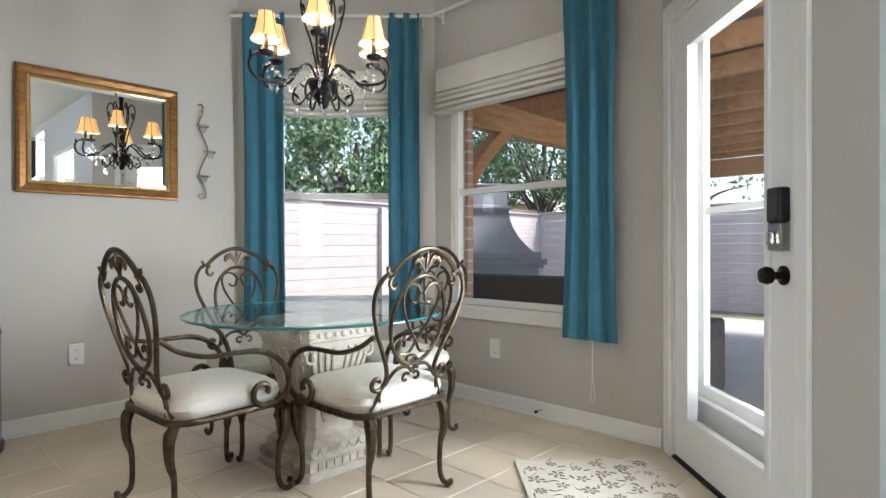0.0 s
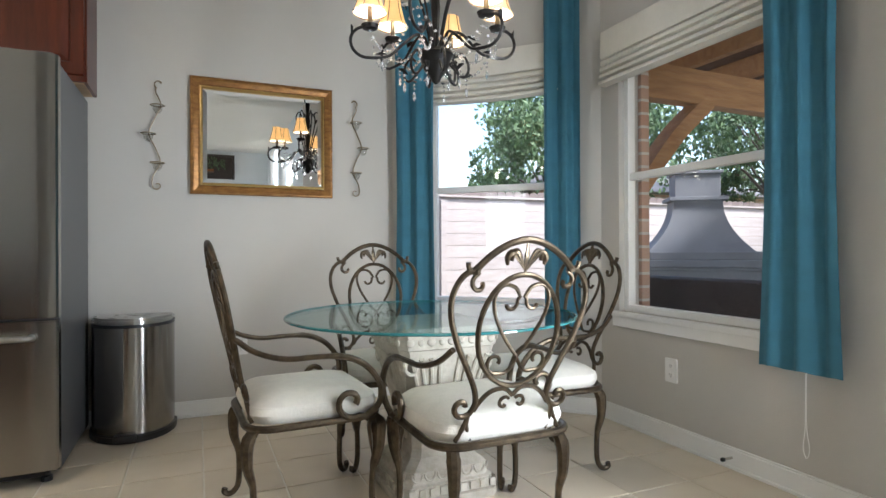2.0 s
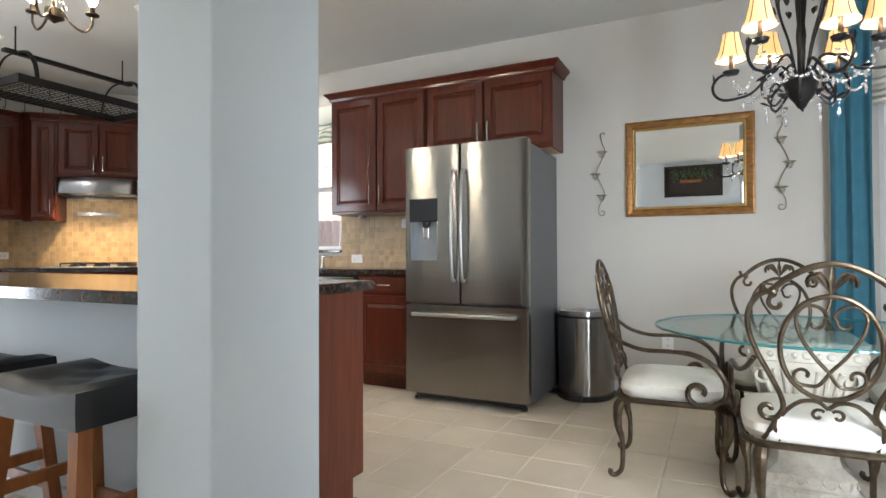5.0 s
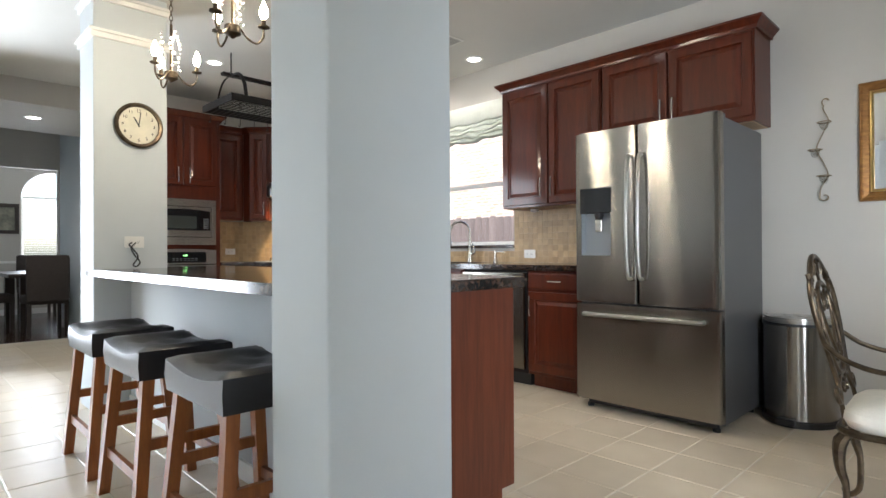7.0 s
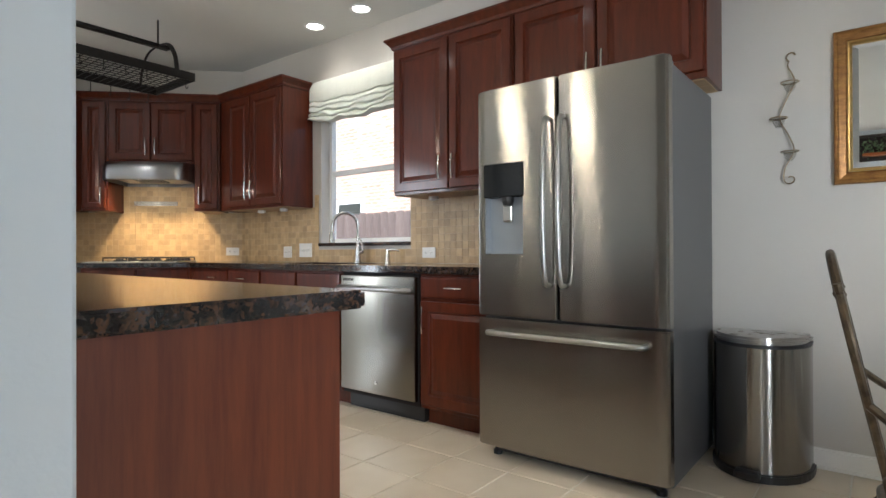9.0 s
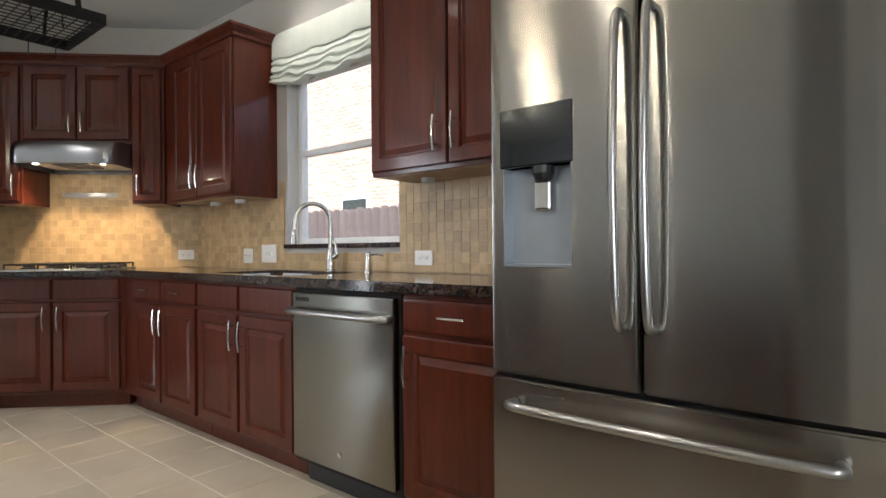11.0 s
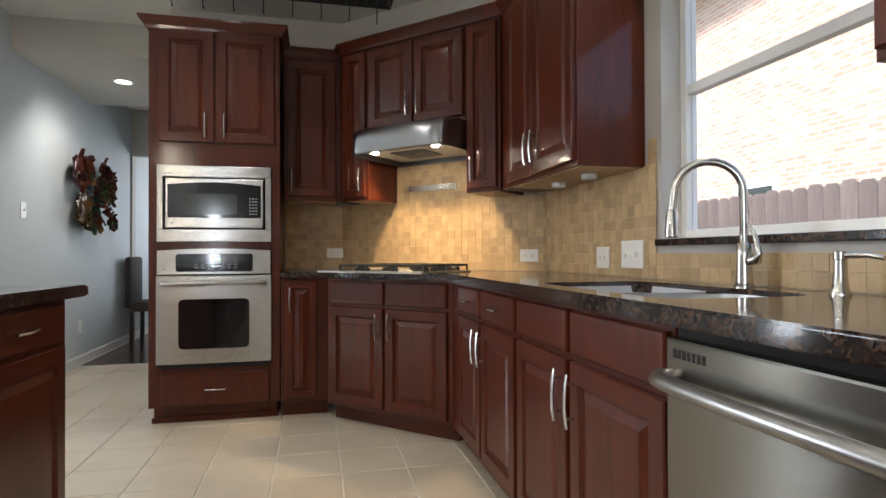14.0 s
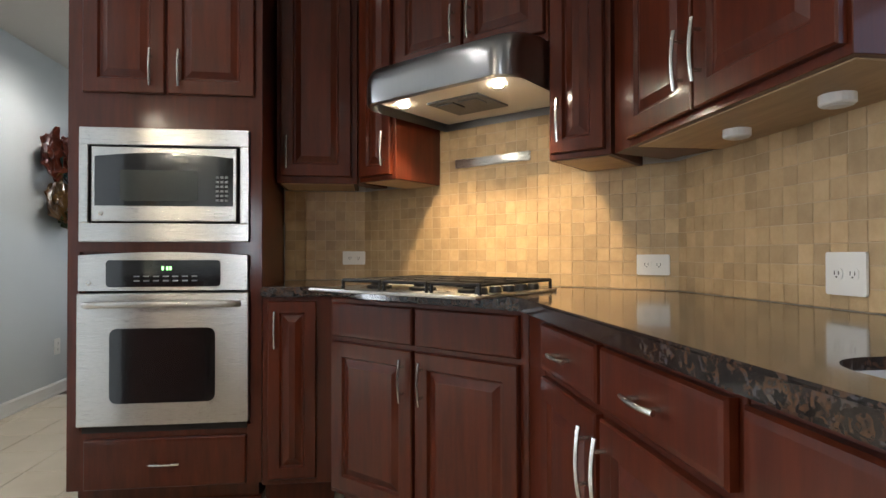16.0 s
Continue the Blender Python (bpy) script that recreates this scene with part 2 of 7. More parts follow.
def prism(pts, z0, z1, bm=None, bevel=0.0):
    bm = bm or bmesh.new()
    f = bm.faces.new([bm.verts.new((x, y, z0)) for x, y in pts])
    ext = bmesh.ops.extrude_face_region(bm, geom=[f])
    top = [v for v in ext["geom"] if isinstance(v, bmesh.types.BMVert)]
    bmesh.ops.translate(bm, verts=top, vec=(0, 0, z1 - z0))
    if bevel:
        bmesh.ops.bevel(bm, geom=[e for e in bm.edges if abs(e.verts[0].co.z - e.verts[1].co.z) < 1e-6], offset=bevel, segments=2, affect="EDGES")
    return bm


def lathe(profile, n=24, bm=None, m=None, cap=True):
    """Turns (radius, z) pairs about z."""
    bm = bm or bmesh.new()
    m = m or Matrix()
    rings = [[bm.verts.new(m @ Vector((r * math.cos(2 * math.pi * k / n), r * math.sin(2 * math.pi * k / n), z))) for k in range(n)] for r, z in profile]
    for a, b in zip(rings, rings[1:]):
        for k in range(n):
            bm.faces.new((a[k], a[(k + 1) % n], b[(k + 1) % n], b[k]))
    if cap:
        for ring in (rings[0], rings[-1]):
            bm.faces.new(ring)
    return bm


def tube(points, r, n=8, bm=None, taper=None, flat=1.0):
    """A round bar along points; r may be a list of radii."""
    bm = bm or bmesh.new()
    pts = [Vector(p) for p in points]
    side, rings = None, []
    for i, p in enumerate(pts):
        d = (pts[min(i + 1, len(pts) - 1)] - pts[max(i - 1, 0)]).normalized()
        if side is None:
            side = d.orthogonal().normalized()
        side = (side - d * side.dot(d))
        side = side.normalized() if side.length > 1e-6 else d.orthogonal().normalized()
        up = d.cross(side)
        rr = r[i] if isinstance(r, (list, tuple)) else r
        rings.append([bm.verts.new(p + rr * (math.cos(2 * math.pi * k / n) * side + flat * math.sin(2 * math.pi * k / n) * up)) for k in range(n)])
    for a, b in zip(rings, rings[1:]):
        for k in range(n):
            bm.faces.new((a[k], a[(k + 1) % n], b[(k + 1) % n], b[k]))
    bm.faces.new(rings[0])
    bm.faces.new(rings[-1])
    return bm


def smooth_line(pts, steps=6):
    """Catmull-Rom through the points."""
    p = [Vector(q) for q in pts]
    p = [2 * p[0] - p[1]] + p + [2 * p[-1] - p[-2]]
    out = []
    for a, b, c, d in zip(p, p[1:], p[2:], p[3:]):
        for k in range(steps):
            t = k / steps
            out.append(0.5 * (2 * b + (c - a) * t + (2 * a - 5 * b + 4 * c - d) * t * t + (3 * b - a - 3 * c + d) * t ** 3))
    return out + [p[-2]]


def spiral(cx, cz, r0, r1, a0, a1, n=14):
    """Points (x, z) of a scroll from radius r0 at angle a0 to r1 at a1, in degrees."""
    return [(cx + (r0 + (r1 - r0) * k / n) * math.cos(radians(a0 + (a1 - a0) * k / n)), cz + (r0 + (r1 - r0) * k / n) * math.sin(radians(a0 + (a1 - a0) * k / n))) for k in range(n + 1)]


def along(p0, p1, z=0.0):
    """A frame whose x runs from p0 to p1 and whose y points to the left of it."""
    return pose(p0[0], p0[1], z, 0, 0, math.degrees(math.atan2(p1[1] - p0[1], p1[0] - p0[0])))


def wall(name, p0, p1, height, openings=(), thick=0.14, mat=None, z0=0.0):
    """A wall whose room face runs from p0 to p1, with the room on its left, and holes (s0, s1, z0, z1) through it."""
    length = math.hypot(p1[0] - p0[0], p1[1] - p0[1])
    boxes, s = [], 0.0
    for a, b, lo, hi in sorted(openings):
        boxes.append((s, -thick, z0, a, 0, height))
        if lo > z0:
            boxes.append((a, -thick, z0, b, 0, lo))
        if hi < height:
            boxes.append((a, -thick, hi, b, 0, height))
        s = b
    boxes.append((s, -thick, z0, length, 0, height))
    ob = part(name, cut(*boxes), mat or WALL, m=along(p0, p1))
    return tagged(ob, "painted plaster wall of the room", "wall", kind="structure")
# ---- the plan ----
H = 2.75
XW, YN = -3.68, 2.75
NW0, NW1 = (-2.73, YN), (XW, 1.80)
NE0, NE1 = (-0.195, 1.795), (-1.15, YN)
SW0, SW1 = (XW, -4.15), (-2.55, -5.28)

W2 = (0.36, 1.43, 0.62, 2.06)
W1 = (0.20, 1.10, 0.62, 2.06)
wall("wall_north", NE1, NW0, H, [W2])
wall("wall_northwest", NW0, NW1, H, [W1])
KW = (NW1[1] + 1.99, NW1[1] + 2.985, 1.075, 2.16)
wall("wall_west", NW1, SW0, H, [KW])
wall("wall_southwest", SW0, SW1, H)
wall("wall_south", SW1, (-1.36, -5.28), H)
DOOR = (0.315, 1.245, 0.0, 2.07)
wall("wall_northeast", NE0, NE1, H, [DOOR])
LIVING, LIVING_SOUTH, DOWN, HOODW = 40, 45, 4, 12


def on_hood(s):
    x, y = -3.37 + (0.235 + 0.73 * s) / 1.41421, -4.01 - (0.235 + 0.73 * s) / 1.41421
    return (x + 0.07, y + 0.07)


# ---- floor slab, ceiling, other rooms ----
tagged(part("floor", cut((-4.0, -6.85, -0.12, 3.9, 3.0, -0.004)), GROUT), "beige ceramic tile floor with pale grout", "floor", kind="structure")
tagged(part("ceiling", cut((-4.0, -10.8, H, 3.9, 3.0, H + 0.12)), CEIL), "matt off-white plaster ceiling", "ceiling", kind="structure")
XE = 3.6
LN = [(0.35, 1.45, 0.35, 2.70), (1.9, 3.0, 0.35, 2.25)]
wall("wall_living_north", (XE, 1.795), NE0, H, LN, mat=WALL_BLUE)
# opening of an added south window, made for a fill lamp
LS = (0.15, 1.75, 0.3, 2.3)
wall("wall_living_east", (XE, -4.9), (XE, 1.795), H, mat=WALL_BLUE)
wall("wall_living_south", (-0.22, -4.9), (XE, -4.9), H, [LS], mat=WALL_BLUE)
wall("wall_hall_east", (-0.22, -10.5), (-0.22, -4.9), H, mat=WALL_BLUE)
wall("wall_hall_west", (-1.36, -5.42), (-1.36, -8.45), H, mat=WALL_BLUE, thick=0.12)
wall("wall_kitchen_end", (-1.36, -5.28), (-1.345, -5.42), H, mat=WALL_BLUE, thick=0.01)
AW = (1.30, 2.2, 0.86, 2.42)
wall("wall_dining_south", (-3.4, -10.5), (-0.22, -10.5), H, [AW])
wall("wall_dining_west", (-3.4, -8.45), (-3.4, -10.5), H)
wall("wall_dining_north", (-0.22, -8.45), (-3.4, -8.45), H, [(0.02, 1.12, 0.0, 2.2)], thick=0.12)
tagged(part("hall_soffit", cut((-1.36, -7.17, 2.505, -0.22, -5.63, H - 0.001)), WALL), "lowered plaster soffit over the hallway", "soffit", kind="structure")
DARK_OAK = material("dark_wood_floor", (0.075, 0.038, 0.02), 0.25, second=(0.04, 0.02, 0.012), scale=3, stretch=(14, 1, 1), coat=0.3)
tagged(part("floor_dining", cut((-3.6, -10.7, -0.12, 0.0, -6.85, -0.003)), DARK_OAK), "dark polished wood floor of the dining room", "floor", kind="structure")
base_run_later = [((-0.22, -10.5), (-0.22, -4.9)), ((-1.36, -5.42), (-1.36, -8.45))]

# area lamps stand in for daylight through the unseen living-room windows
area("living_window_fill", pose(XE - 0.9, 1.86, 1.52, 90, 0, 180) @ pose(0, 0, 0, 180), 1.05, 2.3, LIVING, (0.93, 0.97, 1.0))
area("living_window_fill", pose(XE - 2.45, 1.86, 1.3, 90, 0, 180) @ pose(0, 0, 0, 180), 1.05, 1.85, LIVING, (0.93, 0.97, 1.0))
# lamp of the added south window, brightens the nook and the bar
area("living_window_fill", look((0.73, -4.96, 1.3), (0.73, 0, 1.3)), 1.55, 1.95, LIVING_SOUTH, (0.94, 0.97, 1.0))
area("dining_window_light", look((-1.65, -10.57, 1.65), (-1.65, -5, 1.65)), 0.85, 1.5, 25, (0.95, 0.98, 1.0))


def downlight(x, y, z=None, power=None, off=False):
    z = z or H
    th = base("downlight", pose(x, y, z), "round white recessed ceiling downlight, lit", "ceiling light", "recessed downlights")
    part("trim_ring", lathe([(0.083, -0.001), (0.083, -0.006), (0.062, -0.008), (0.06, -0.001)], 24, cap=False), PLASTIC, th)
    part("lamp", lathe([(0.058, -0.002), (0.05, -0.004)], 20), GLOW_COOL, th, "glowing lamp face")
    spot("downlight_beam", (x, y, z - 0.02), (x, y, 0), power or DOWN, 125)
    return th


# the last two downlights are unseen, added to brighten the kitchen floor
for x, y, p in ((-3.40, -2.72, 3), (-3.40, -2.21, 3), (-1.75, -3.9, 7), (-2.2, -1.0, 15), (-2.0, -2.4, 13)):
    downlight(x, y, None, p)
# area lamp added outside the patio door, in place of sky light, for the nook
door_fill = area("door_fill_light", along(NE0, NE1) @ pose(DOOR[0] + 0.33, -0.17, 1.15, 90, 0, 180) @ pose(0, 0, 0, 180, 0, 0), 0.40, 1.6, 12.5, (0.93, 0.97, 1.0))
door_fill.data.spread = radians(115)
downlight(-0.75, -6.3, 2.505, 9)
# extra spot with no fixture, added to brighten the hallway wall
spot("hall_fill_spot", (-0.85, -6.0, 2.49), (-0.3, -6.6, 0.6), 9, 120)
vent = base("ceiling_vent", pose(-2.85, -2.05, H), "white slotted ceiling air vent", "vent")
part("frame", cut((-0.16, -0.09, -0.008, 0.16, 0.09, -0.001), bevel=0.003), PLASTIC, vent)
for i in range(7):
    part("slat", cut((-0.14, -0.07 + i * 0.021, -0.012, 0.14, -0.058 + i * 0.021, -0.008)), material("vent_grey", (0.4, 0.4, 0.38), 0.5) if i == 0 else bpy.data.materials["vent_grey"], vent)
# lamps of the hood
for s in (0.2, 0.8):
    p = on_hood(s)
    spot("hood_lamp", (p[0], p[1], 1.635), (p[0] - 0.10, p[1] - 0.10, 0.9), HOODW, 105, (1.0, 0.71, 0.38))
# ---- kitchen: fitted cabinets ----
def front(w, h, panel=True, thick=0.02):
    """A door or drawer front with a raised middle, its back on y = 0."""
    e = min(0.056, w * 0.24, h * 0.3)
    if panel:
        rings = [(0, 0), (0, thick - 0.004), (0.004, thick), (e, thick), (e + 0.007, thick - 0.011), (e + 0.013, thick - 0.011), (e + 0.036, thick - 0.002), (e + 0.038, thick - 0.001)]
    else:
        rings = [(0, 0), (0, thick - 0.006), (0.005, thick - 0.001), (0.016, thick), (0.02, thick)]
    rings = [r for r in rings if r[0] < min(w, h) * 0.47]
    bm = bmesh.new()
    loops = [[bm.verts.new(p) for p in ((i, y, i), (w - i, y, i), (w - i, y, h - i), (i, y, h - i))] for i, y in rings]
    for a, b in zip(loops, loops[1:]):
        for k in range(4):
            bm.faces.new((a[k], a[(k + 1) % 4], b[(k + 1) % 4], b[k]))
    bm.faces.new(loops[0])
    bm.faces.new(loops[-1])
    return bm


def pull(length, upright=True):
    """A bowed bar pull on two posts."""
    n, bm = 10, bmesh.new()
    pts = []
    for k in range(n + 1):
        s = (k / n - 0.5) * length
        y = 0.022 + 0.007 * (1 - (2 * k / n - 1) ** 2)
        pts.append((0, y, s) if upright else (s, y, 0))
    tube(pts, 0.0052, 8, bm)
    for s in (-length * 0.32, length * 0.32):
        tube([(0, 0, s), (0, 0.025, s)] if upright else [(s, 0, 0), (s, 0.025, 0)], 0.005, 8, bm)
    return bm


PULL_V = finish(pull(0.15), "handle", CHROME, True)
PULL_H = finish(pull(0.115, False), "handle", CHROME, True)


def add_handle(parent, x, y, z, upright=True):
    ob = new("handle", PULL_V if upright else PULL_H)
    ob.parent, ob.matrix_basis = parent, pose(x, y, z)
    ob["label"] = "satin nickel bar handle"
    return ob


def cabinet(name, p0, p1, z0, z1, depth, fronts, label, toe=False, under=None, mat=None):
    """A unit whose face runs from p0 to p1 (room on the left). fronts: kind, x0, x1, z0, z1, handle (x, z) or None."""
    w = math.hypot(p1[0] - p0[0], p1[1] - p0[1])
    th = base(name, along(p0, p1), label, "cabinet", "cherry kitchen cabinets")
    part("body", cut((0.0012, -depth, z0, w - 0.0012, 0, z1), bevel=0.0015, seg=1), mat or CHERRY, th)
    if toe:
        part("toe_kick", cut((0.002, -depth, 0.0, w - 0.002, -0.07, z0)), CHERRY, th)
    if under:
        part("underside", cut((0.018, -depth + 0.01, z0 - 0.003, w - 0.018, -0.02, z0)), LIGHT_WOOD, th, "pale unfinished wood underside")
    for kind, x0, x1, a, b, h in fronts:
        ob = part(kind, front(x1 - x0, b - a, kind == "door"), CHERRY, th, m=pose(x0, 0.0005, a))
        if h:
            add_handle(ob, h[0] - x0, 0.02, h[1] - a, kind == "door")
    return th


BX, BZ = -3.06, 0.872
UB, UT = 1.375, 2.37


def west_base(name, ya, yb, splits, label, drawer_handles=True, handles=()):
    """A base unit on the west run, from ya south to yb."""
    fronts = []
    for k, (a, b) in enumerate(zip(splits, splits[1:])):
        x0, x1 = ya - a + 0.012, ya - b - 0.012
        fronts.append(("drawer", x0, x1, 0.735, 0.858, ((x0 + x1) / 2, 0.797) if drawer_handles else None))
        hx = x1 - 0.03 if handles[k] == "s" else x0 + 0.03
        fronts.append(("door", x0, x1, 0.125, 0.715, (hx, 0.61)))
    return cabinet(name, (BX, ya), (BX, yb), 0.1, BZ, 0.6, fronts, label, True)


west_base("base_cabinet", -0.845, -1.367, (-0.845, -1.367), "cherry base cabinet with one drawer beside the fridge", True, "s")
west_base("sink_cabinet", -2.03, -2.922, (-2.03, -2.495, -2.922), "cherry sink base cabinet with two doors", False, "sn")
west_base("base_cabinet", -2.925, -3.77, (-2.93, -3.365, -3.765), "cherry base cabinet with two drawers and two doors", True, "sn")
part_c = base("corner_filler", pose(0, 0, 0), "plain cherry corner filler strip between base cabinets", "cabinet")
part("body", prism([(-3.66, -3.772), (BX, -3.772), (BX, -3.93), (-3.66, -3.93)], 0.1, BZ), CHERRY, part_c)
part("toe_kick", prism([(-3.66, -3.772), (BX - 0.07, -3.772), (BX - 0.07, -3.94), (-3.66, -3.94)], 0.0, 0.1), CHERRY, part_c)
D0, D1 = (BX, -3.932), (-2.42, -4.572)
dw = math.hypot(D1[0] - D0[0], D1[1] - D0[1])
cabinet("cooktop_cabinet", D0, D1, 0.1, BZ, 0.46,
        [("drawer", 0.03, dw / 2 - 0.008, 0.725, 0.858, None), ("drawer", dw / 2 + 0.008, dw - 0.03, 0.725, 0.858, None),
         ("door", 0.03, dw / 2 - 0.008, 0.125, 0.705, (dw / 2 - 0.045, 0.6)), ("door", dw / 2 + 0.008, dw - 0.03, 0.125, 0.705, (dw / 2 + 0.045, 0.6))],
        "cherry diagonal corner base cabinet under the cooktop", True)
cabinet("narrow_cabinet", (-2.425, -4.66), (-2.135, -4.66), 0.1, BZ, 0.58, [("door", 0.07, 0.265, 0.125, 0.855, (0.235, 0.74))],
        "narrow cherry base cabinet with one tall door", True)

# wall units
def door_pair(w, a, b, split=None, hz=None, off=0.04):
    s = split or w / 2
    return [("door", 0.012, s - 0.006, a, b, (s - 0.04, hz)), ("door", s + 0.006, w - 0.012, a, b, (s + off, hz))]


cabinet("wall_cabinet", (-3.37, -0.925), (-3.37, -1.86), UB, UT, 0.305, door_pair(0.935, UB + 0.02, UT - 0.03, 0.462, UB + 0.15, 0.06),
        "cherry wall cabinet with two raised-panel doors over the counter", under=True)
cabinet("fridge_wall_cabinet", (-3.37, 0.105), (-3.37, -0.92), 1.80, UT, 0.305, door_pair(1.025, 1.83, UT - 0.03, 0.53, 1.95),
        "cherry wall cabinet with two doors over the fridge", under=True)
cabinet("wall_cabinet", (-3.37, -3.09), (-3.37, -3.90), UB, UT, 0.305, door_pair(0.81, UB + 0.02, UT - 0.03, 0.44, UB + 0.15),
        "cherry wall cabinet with two doors beside the window", under=True)
U0, U1 = (-3.37, -4.01), (-2.53, -4.85)
ud = math.hypot(U1[0] - U0[0], U1[1] - U0[1])
k = 1.41421
a1, a2, a3 = 0.235, 0.60, 0.965
def on_diag(s):
    return (U0[0] + s / k, U0[1] - s / k)
cabinet("narrow_wall_cabinet", on_diag(0.01), on_diag(a1), UB, UT, 0.31, [("door", 0.02, a1 - 0.022, UB + 0.02, UT - 0.03, (a1 - 0.06, UB + 0.13))],
        "narrow cherry wall cabinet beside the range hood", under=True)
cabinet("hood_cabinet", on_diag(a1), on_diag(a3), 1.80, UT, 0.31, door_pair(a3 - a1, 1.83, UT - 0.03, None, 1.95),
        "short cherry wall cabinet with two doors over the range hood")
cabinet("narrow_wall_cabinet", on_diag(a3), on_diag(ud), UB, UT, 0.31, [("door", 0.02, ud - a3 - 0.012, UB + 0.02, UT - 0.03, (0.05, UB + 0.13))],
        "narrow cherry wall cabinet beside the range hood", under=True)
cabinet("wall_cabinet", (-2.515, -4.97), (-2.14, -4.97), UB + 0.01, UT, 0.305, [("door", 0.03, 0.355, UB + 0.04, UT - 0.03, (0.325, UB + 0.15))],
        "cherry wall cabinet with one door beside the oven tower", under=True)
part_f = base("corner_filler", pose(0, 0, 0), "plain cherry filler between two wall cabinets", "cabinet")
part("body", prism([(-3.66, -3.902), (-3.37, -3.902), (-3.37, -4.006), (-3.6, -4.1)], UB, UT), CHERRY, part_f)
part("corner_post", prism([(-2.529, -4.852), (-2.517, -4.97), (-2.60, -5.1), (-2.66, -5.06)], UB, UT), CHERRY, part_f)


def crown(name, line, z, label):
    """A crown moulding on top of wall units; line runs with the room on its left."""
    prof = [(0.0, 0.0), (0.012, 0.0), (0.016, 0.018), (0.036, 0.04), (0.05, 0.052), (0.05, 0.066), (0.0, 0.066)]
    bm = bmesh.new()
    pts = [Vector((x, y)) for x, y in line]
    rows = []
    for i, p in enumerate(pts):
        d0 = (p - pts[i - 1]).normalized() if i else None
        d1 = (pts[i + 1] - p).normalized() if i < len(pts) - 1 else None
        d0, d1 = d0 or d1, d1 or d0
        n0, n1 = Vector((-d0.y, d0.x)), Vector((-d1.y, d1.x))
        nn = (n0 + n1).normalized()
        nn = nn / max(0.3, nn.dot(n0))
        rows.append([bm.verts.new((p.x + nn.x * o, p.y + nn.y * o, z + h)) for o, h in prof])
    for a, b in zip(rows, rows[1:]):
        for j in range(len(prof)):
            bm.faces.new((a[j], a[(j + 1) % len(prof)], b[(j + 1) % len(prof)], b[j]))
    bm.faces.new(rows[0])
    bm.faces.new(rows[-1])
    return tagged(part(name, bm, CHERRY), label, "moulding")


crown("crown_moulding", [(XW + 0.004, 0.107), (-3.372, 0.107), (-3.372, -1.862), (XW + 0.004, -1.862)], UT - 0.012, "stepped cherry crown moulding over the fridge cabinets")
crown("crown_moulding", [(XW + 0.004, -3.088), (-3.372, -3.088), (-3.372, -4.008), (-2.531, -4.849), (-2.515, -4.972), (-2.138, -4.972)], UT - 0.012, "stepped cherry crown moulding round the corner cabinets")

# oven tower
TX0, TX1, TY = -1.372, -2.128, -4.69
tower = base("oven_tower", along((TX1, TY), (TX0, TY)), "tall cherry cabinet tower with a built-in microwave and oven", "cabinet", "cherry kitchen cabinets")
tw = TX0 - TX1
part("body", cut((0, -0.58, 0.1, tw, -0.02, 2.40), (0, -0.02, 0.1, 0.045, 0, 2.40), (tw - 0.045, -0.02, 0.1, tw, 0, 2.40), (0.045, -0.02, 0.1, tw - 0.045, 0, 0.345),
                 (0.045, -0.02, 1.555, tw - 0.045, 0, 2.40), (0.045, -0.02, 1.06, tw - 0.045, 0, 1.105)), CHERRY, tower)
part("toe_kick", cut((0.02, -0.58, 0, tw - 0.02, -0.05, 0.1), (0.01, -0.055, 0, tw - 0.01, -0.035, 0.03)), CHERRY, tower)
dr = part("drawer", front(tw - 0.13, 0.2, False), CHERRY, tower, m=pose(0.06, 0.0005, 0.105))
add_handle(dr, (tw - 0.13) / 2, 0.02, 0.1, False)
for x0, x1, hx in ((0.03, tw / 2 - 0.006, tw / 2 - 0.055), (tw / 2 + 0.006, tw - 0.06, tw / 2 + 0.055)):
    d = part("door", front(x1 - x0, 0.68), CHERRY, tower, m=pose(x0, 0.0005, 1.705))
    add_handle(d, hx - x0, 0.02, 0.10)
crown("crown_moulding", [(TX1 - 0.002, -5.27), (TX1 - 0.002, TY + 0.002), (TX0 + 0.002, TY + 0.002), (TX0 + 0.002, -5.27)], 2.385, "stepped cherry crown moulding on the oven tower")


def knob_dot(parent, x, y, z, r=0.008):
    part("badge", lathe([(r, 0), (r, 0.002), (r * 0.7, 0.003)], 12, m=pose(x, y, z, -90)), CHROME, parent)


def rounded(w, h, r, n=5):
    pts = []
    for cx, cz, a in ((w - r, r, -90), (w - r, h - r, 0), (r, h - r, 90), (r, r, 180)):
        pts += [(cx + r * math.cos(radians(a + 90 * i / n)), cz + r * math.sin(radians(a + 90 * i / n))) for i in range(n + 1)]
    return pts


def plate(pts, y0, y1, bm=None, bulge=0.0):
    """A flat piece from an outline in x and z, from y0 to y1."""
    bm = bm or bmesh.new()
    a = [bm.verts.new((x, y0, z)) for x, z in pts]
    b = [bm.verts.new((x, y1, z)) for x, z in pts]
    for i in range(len(pts)):
        j = (i + 1) % len(pts)
        bm.faces.new((a[i], a[j], b[j], b[i]))
    bm.faces.new(a)
    bm.faces.new(b)
    return bm


def shifted(pts, dx, dz):
    return [(x + dx, z + dz) for x, z in pts]


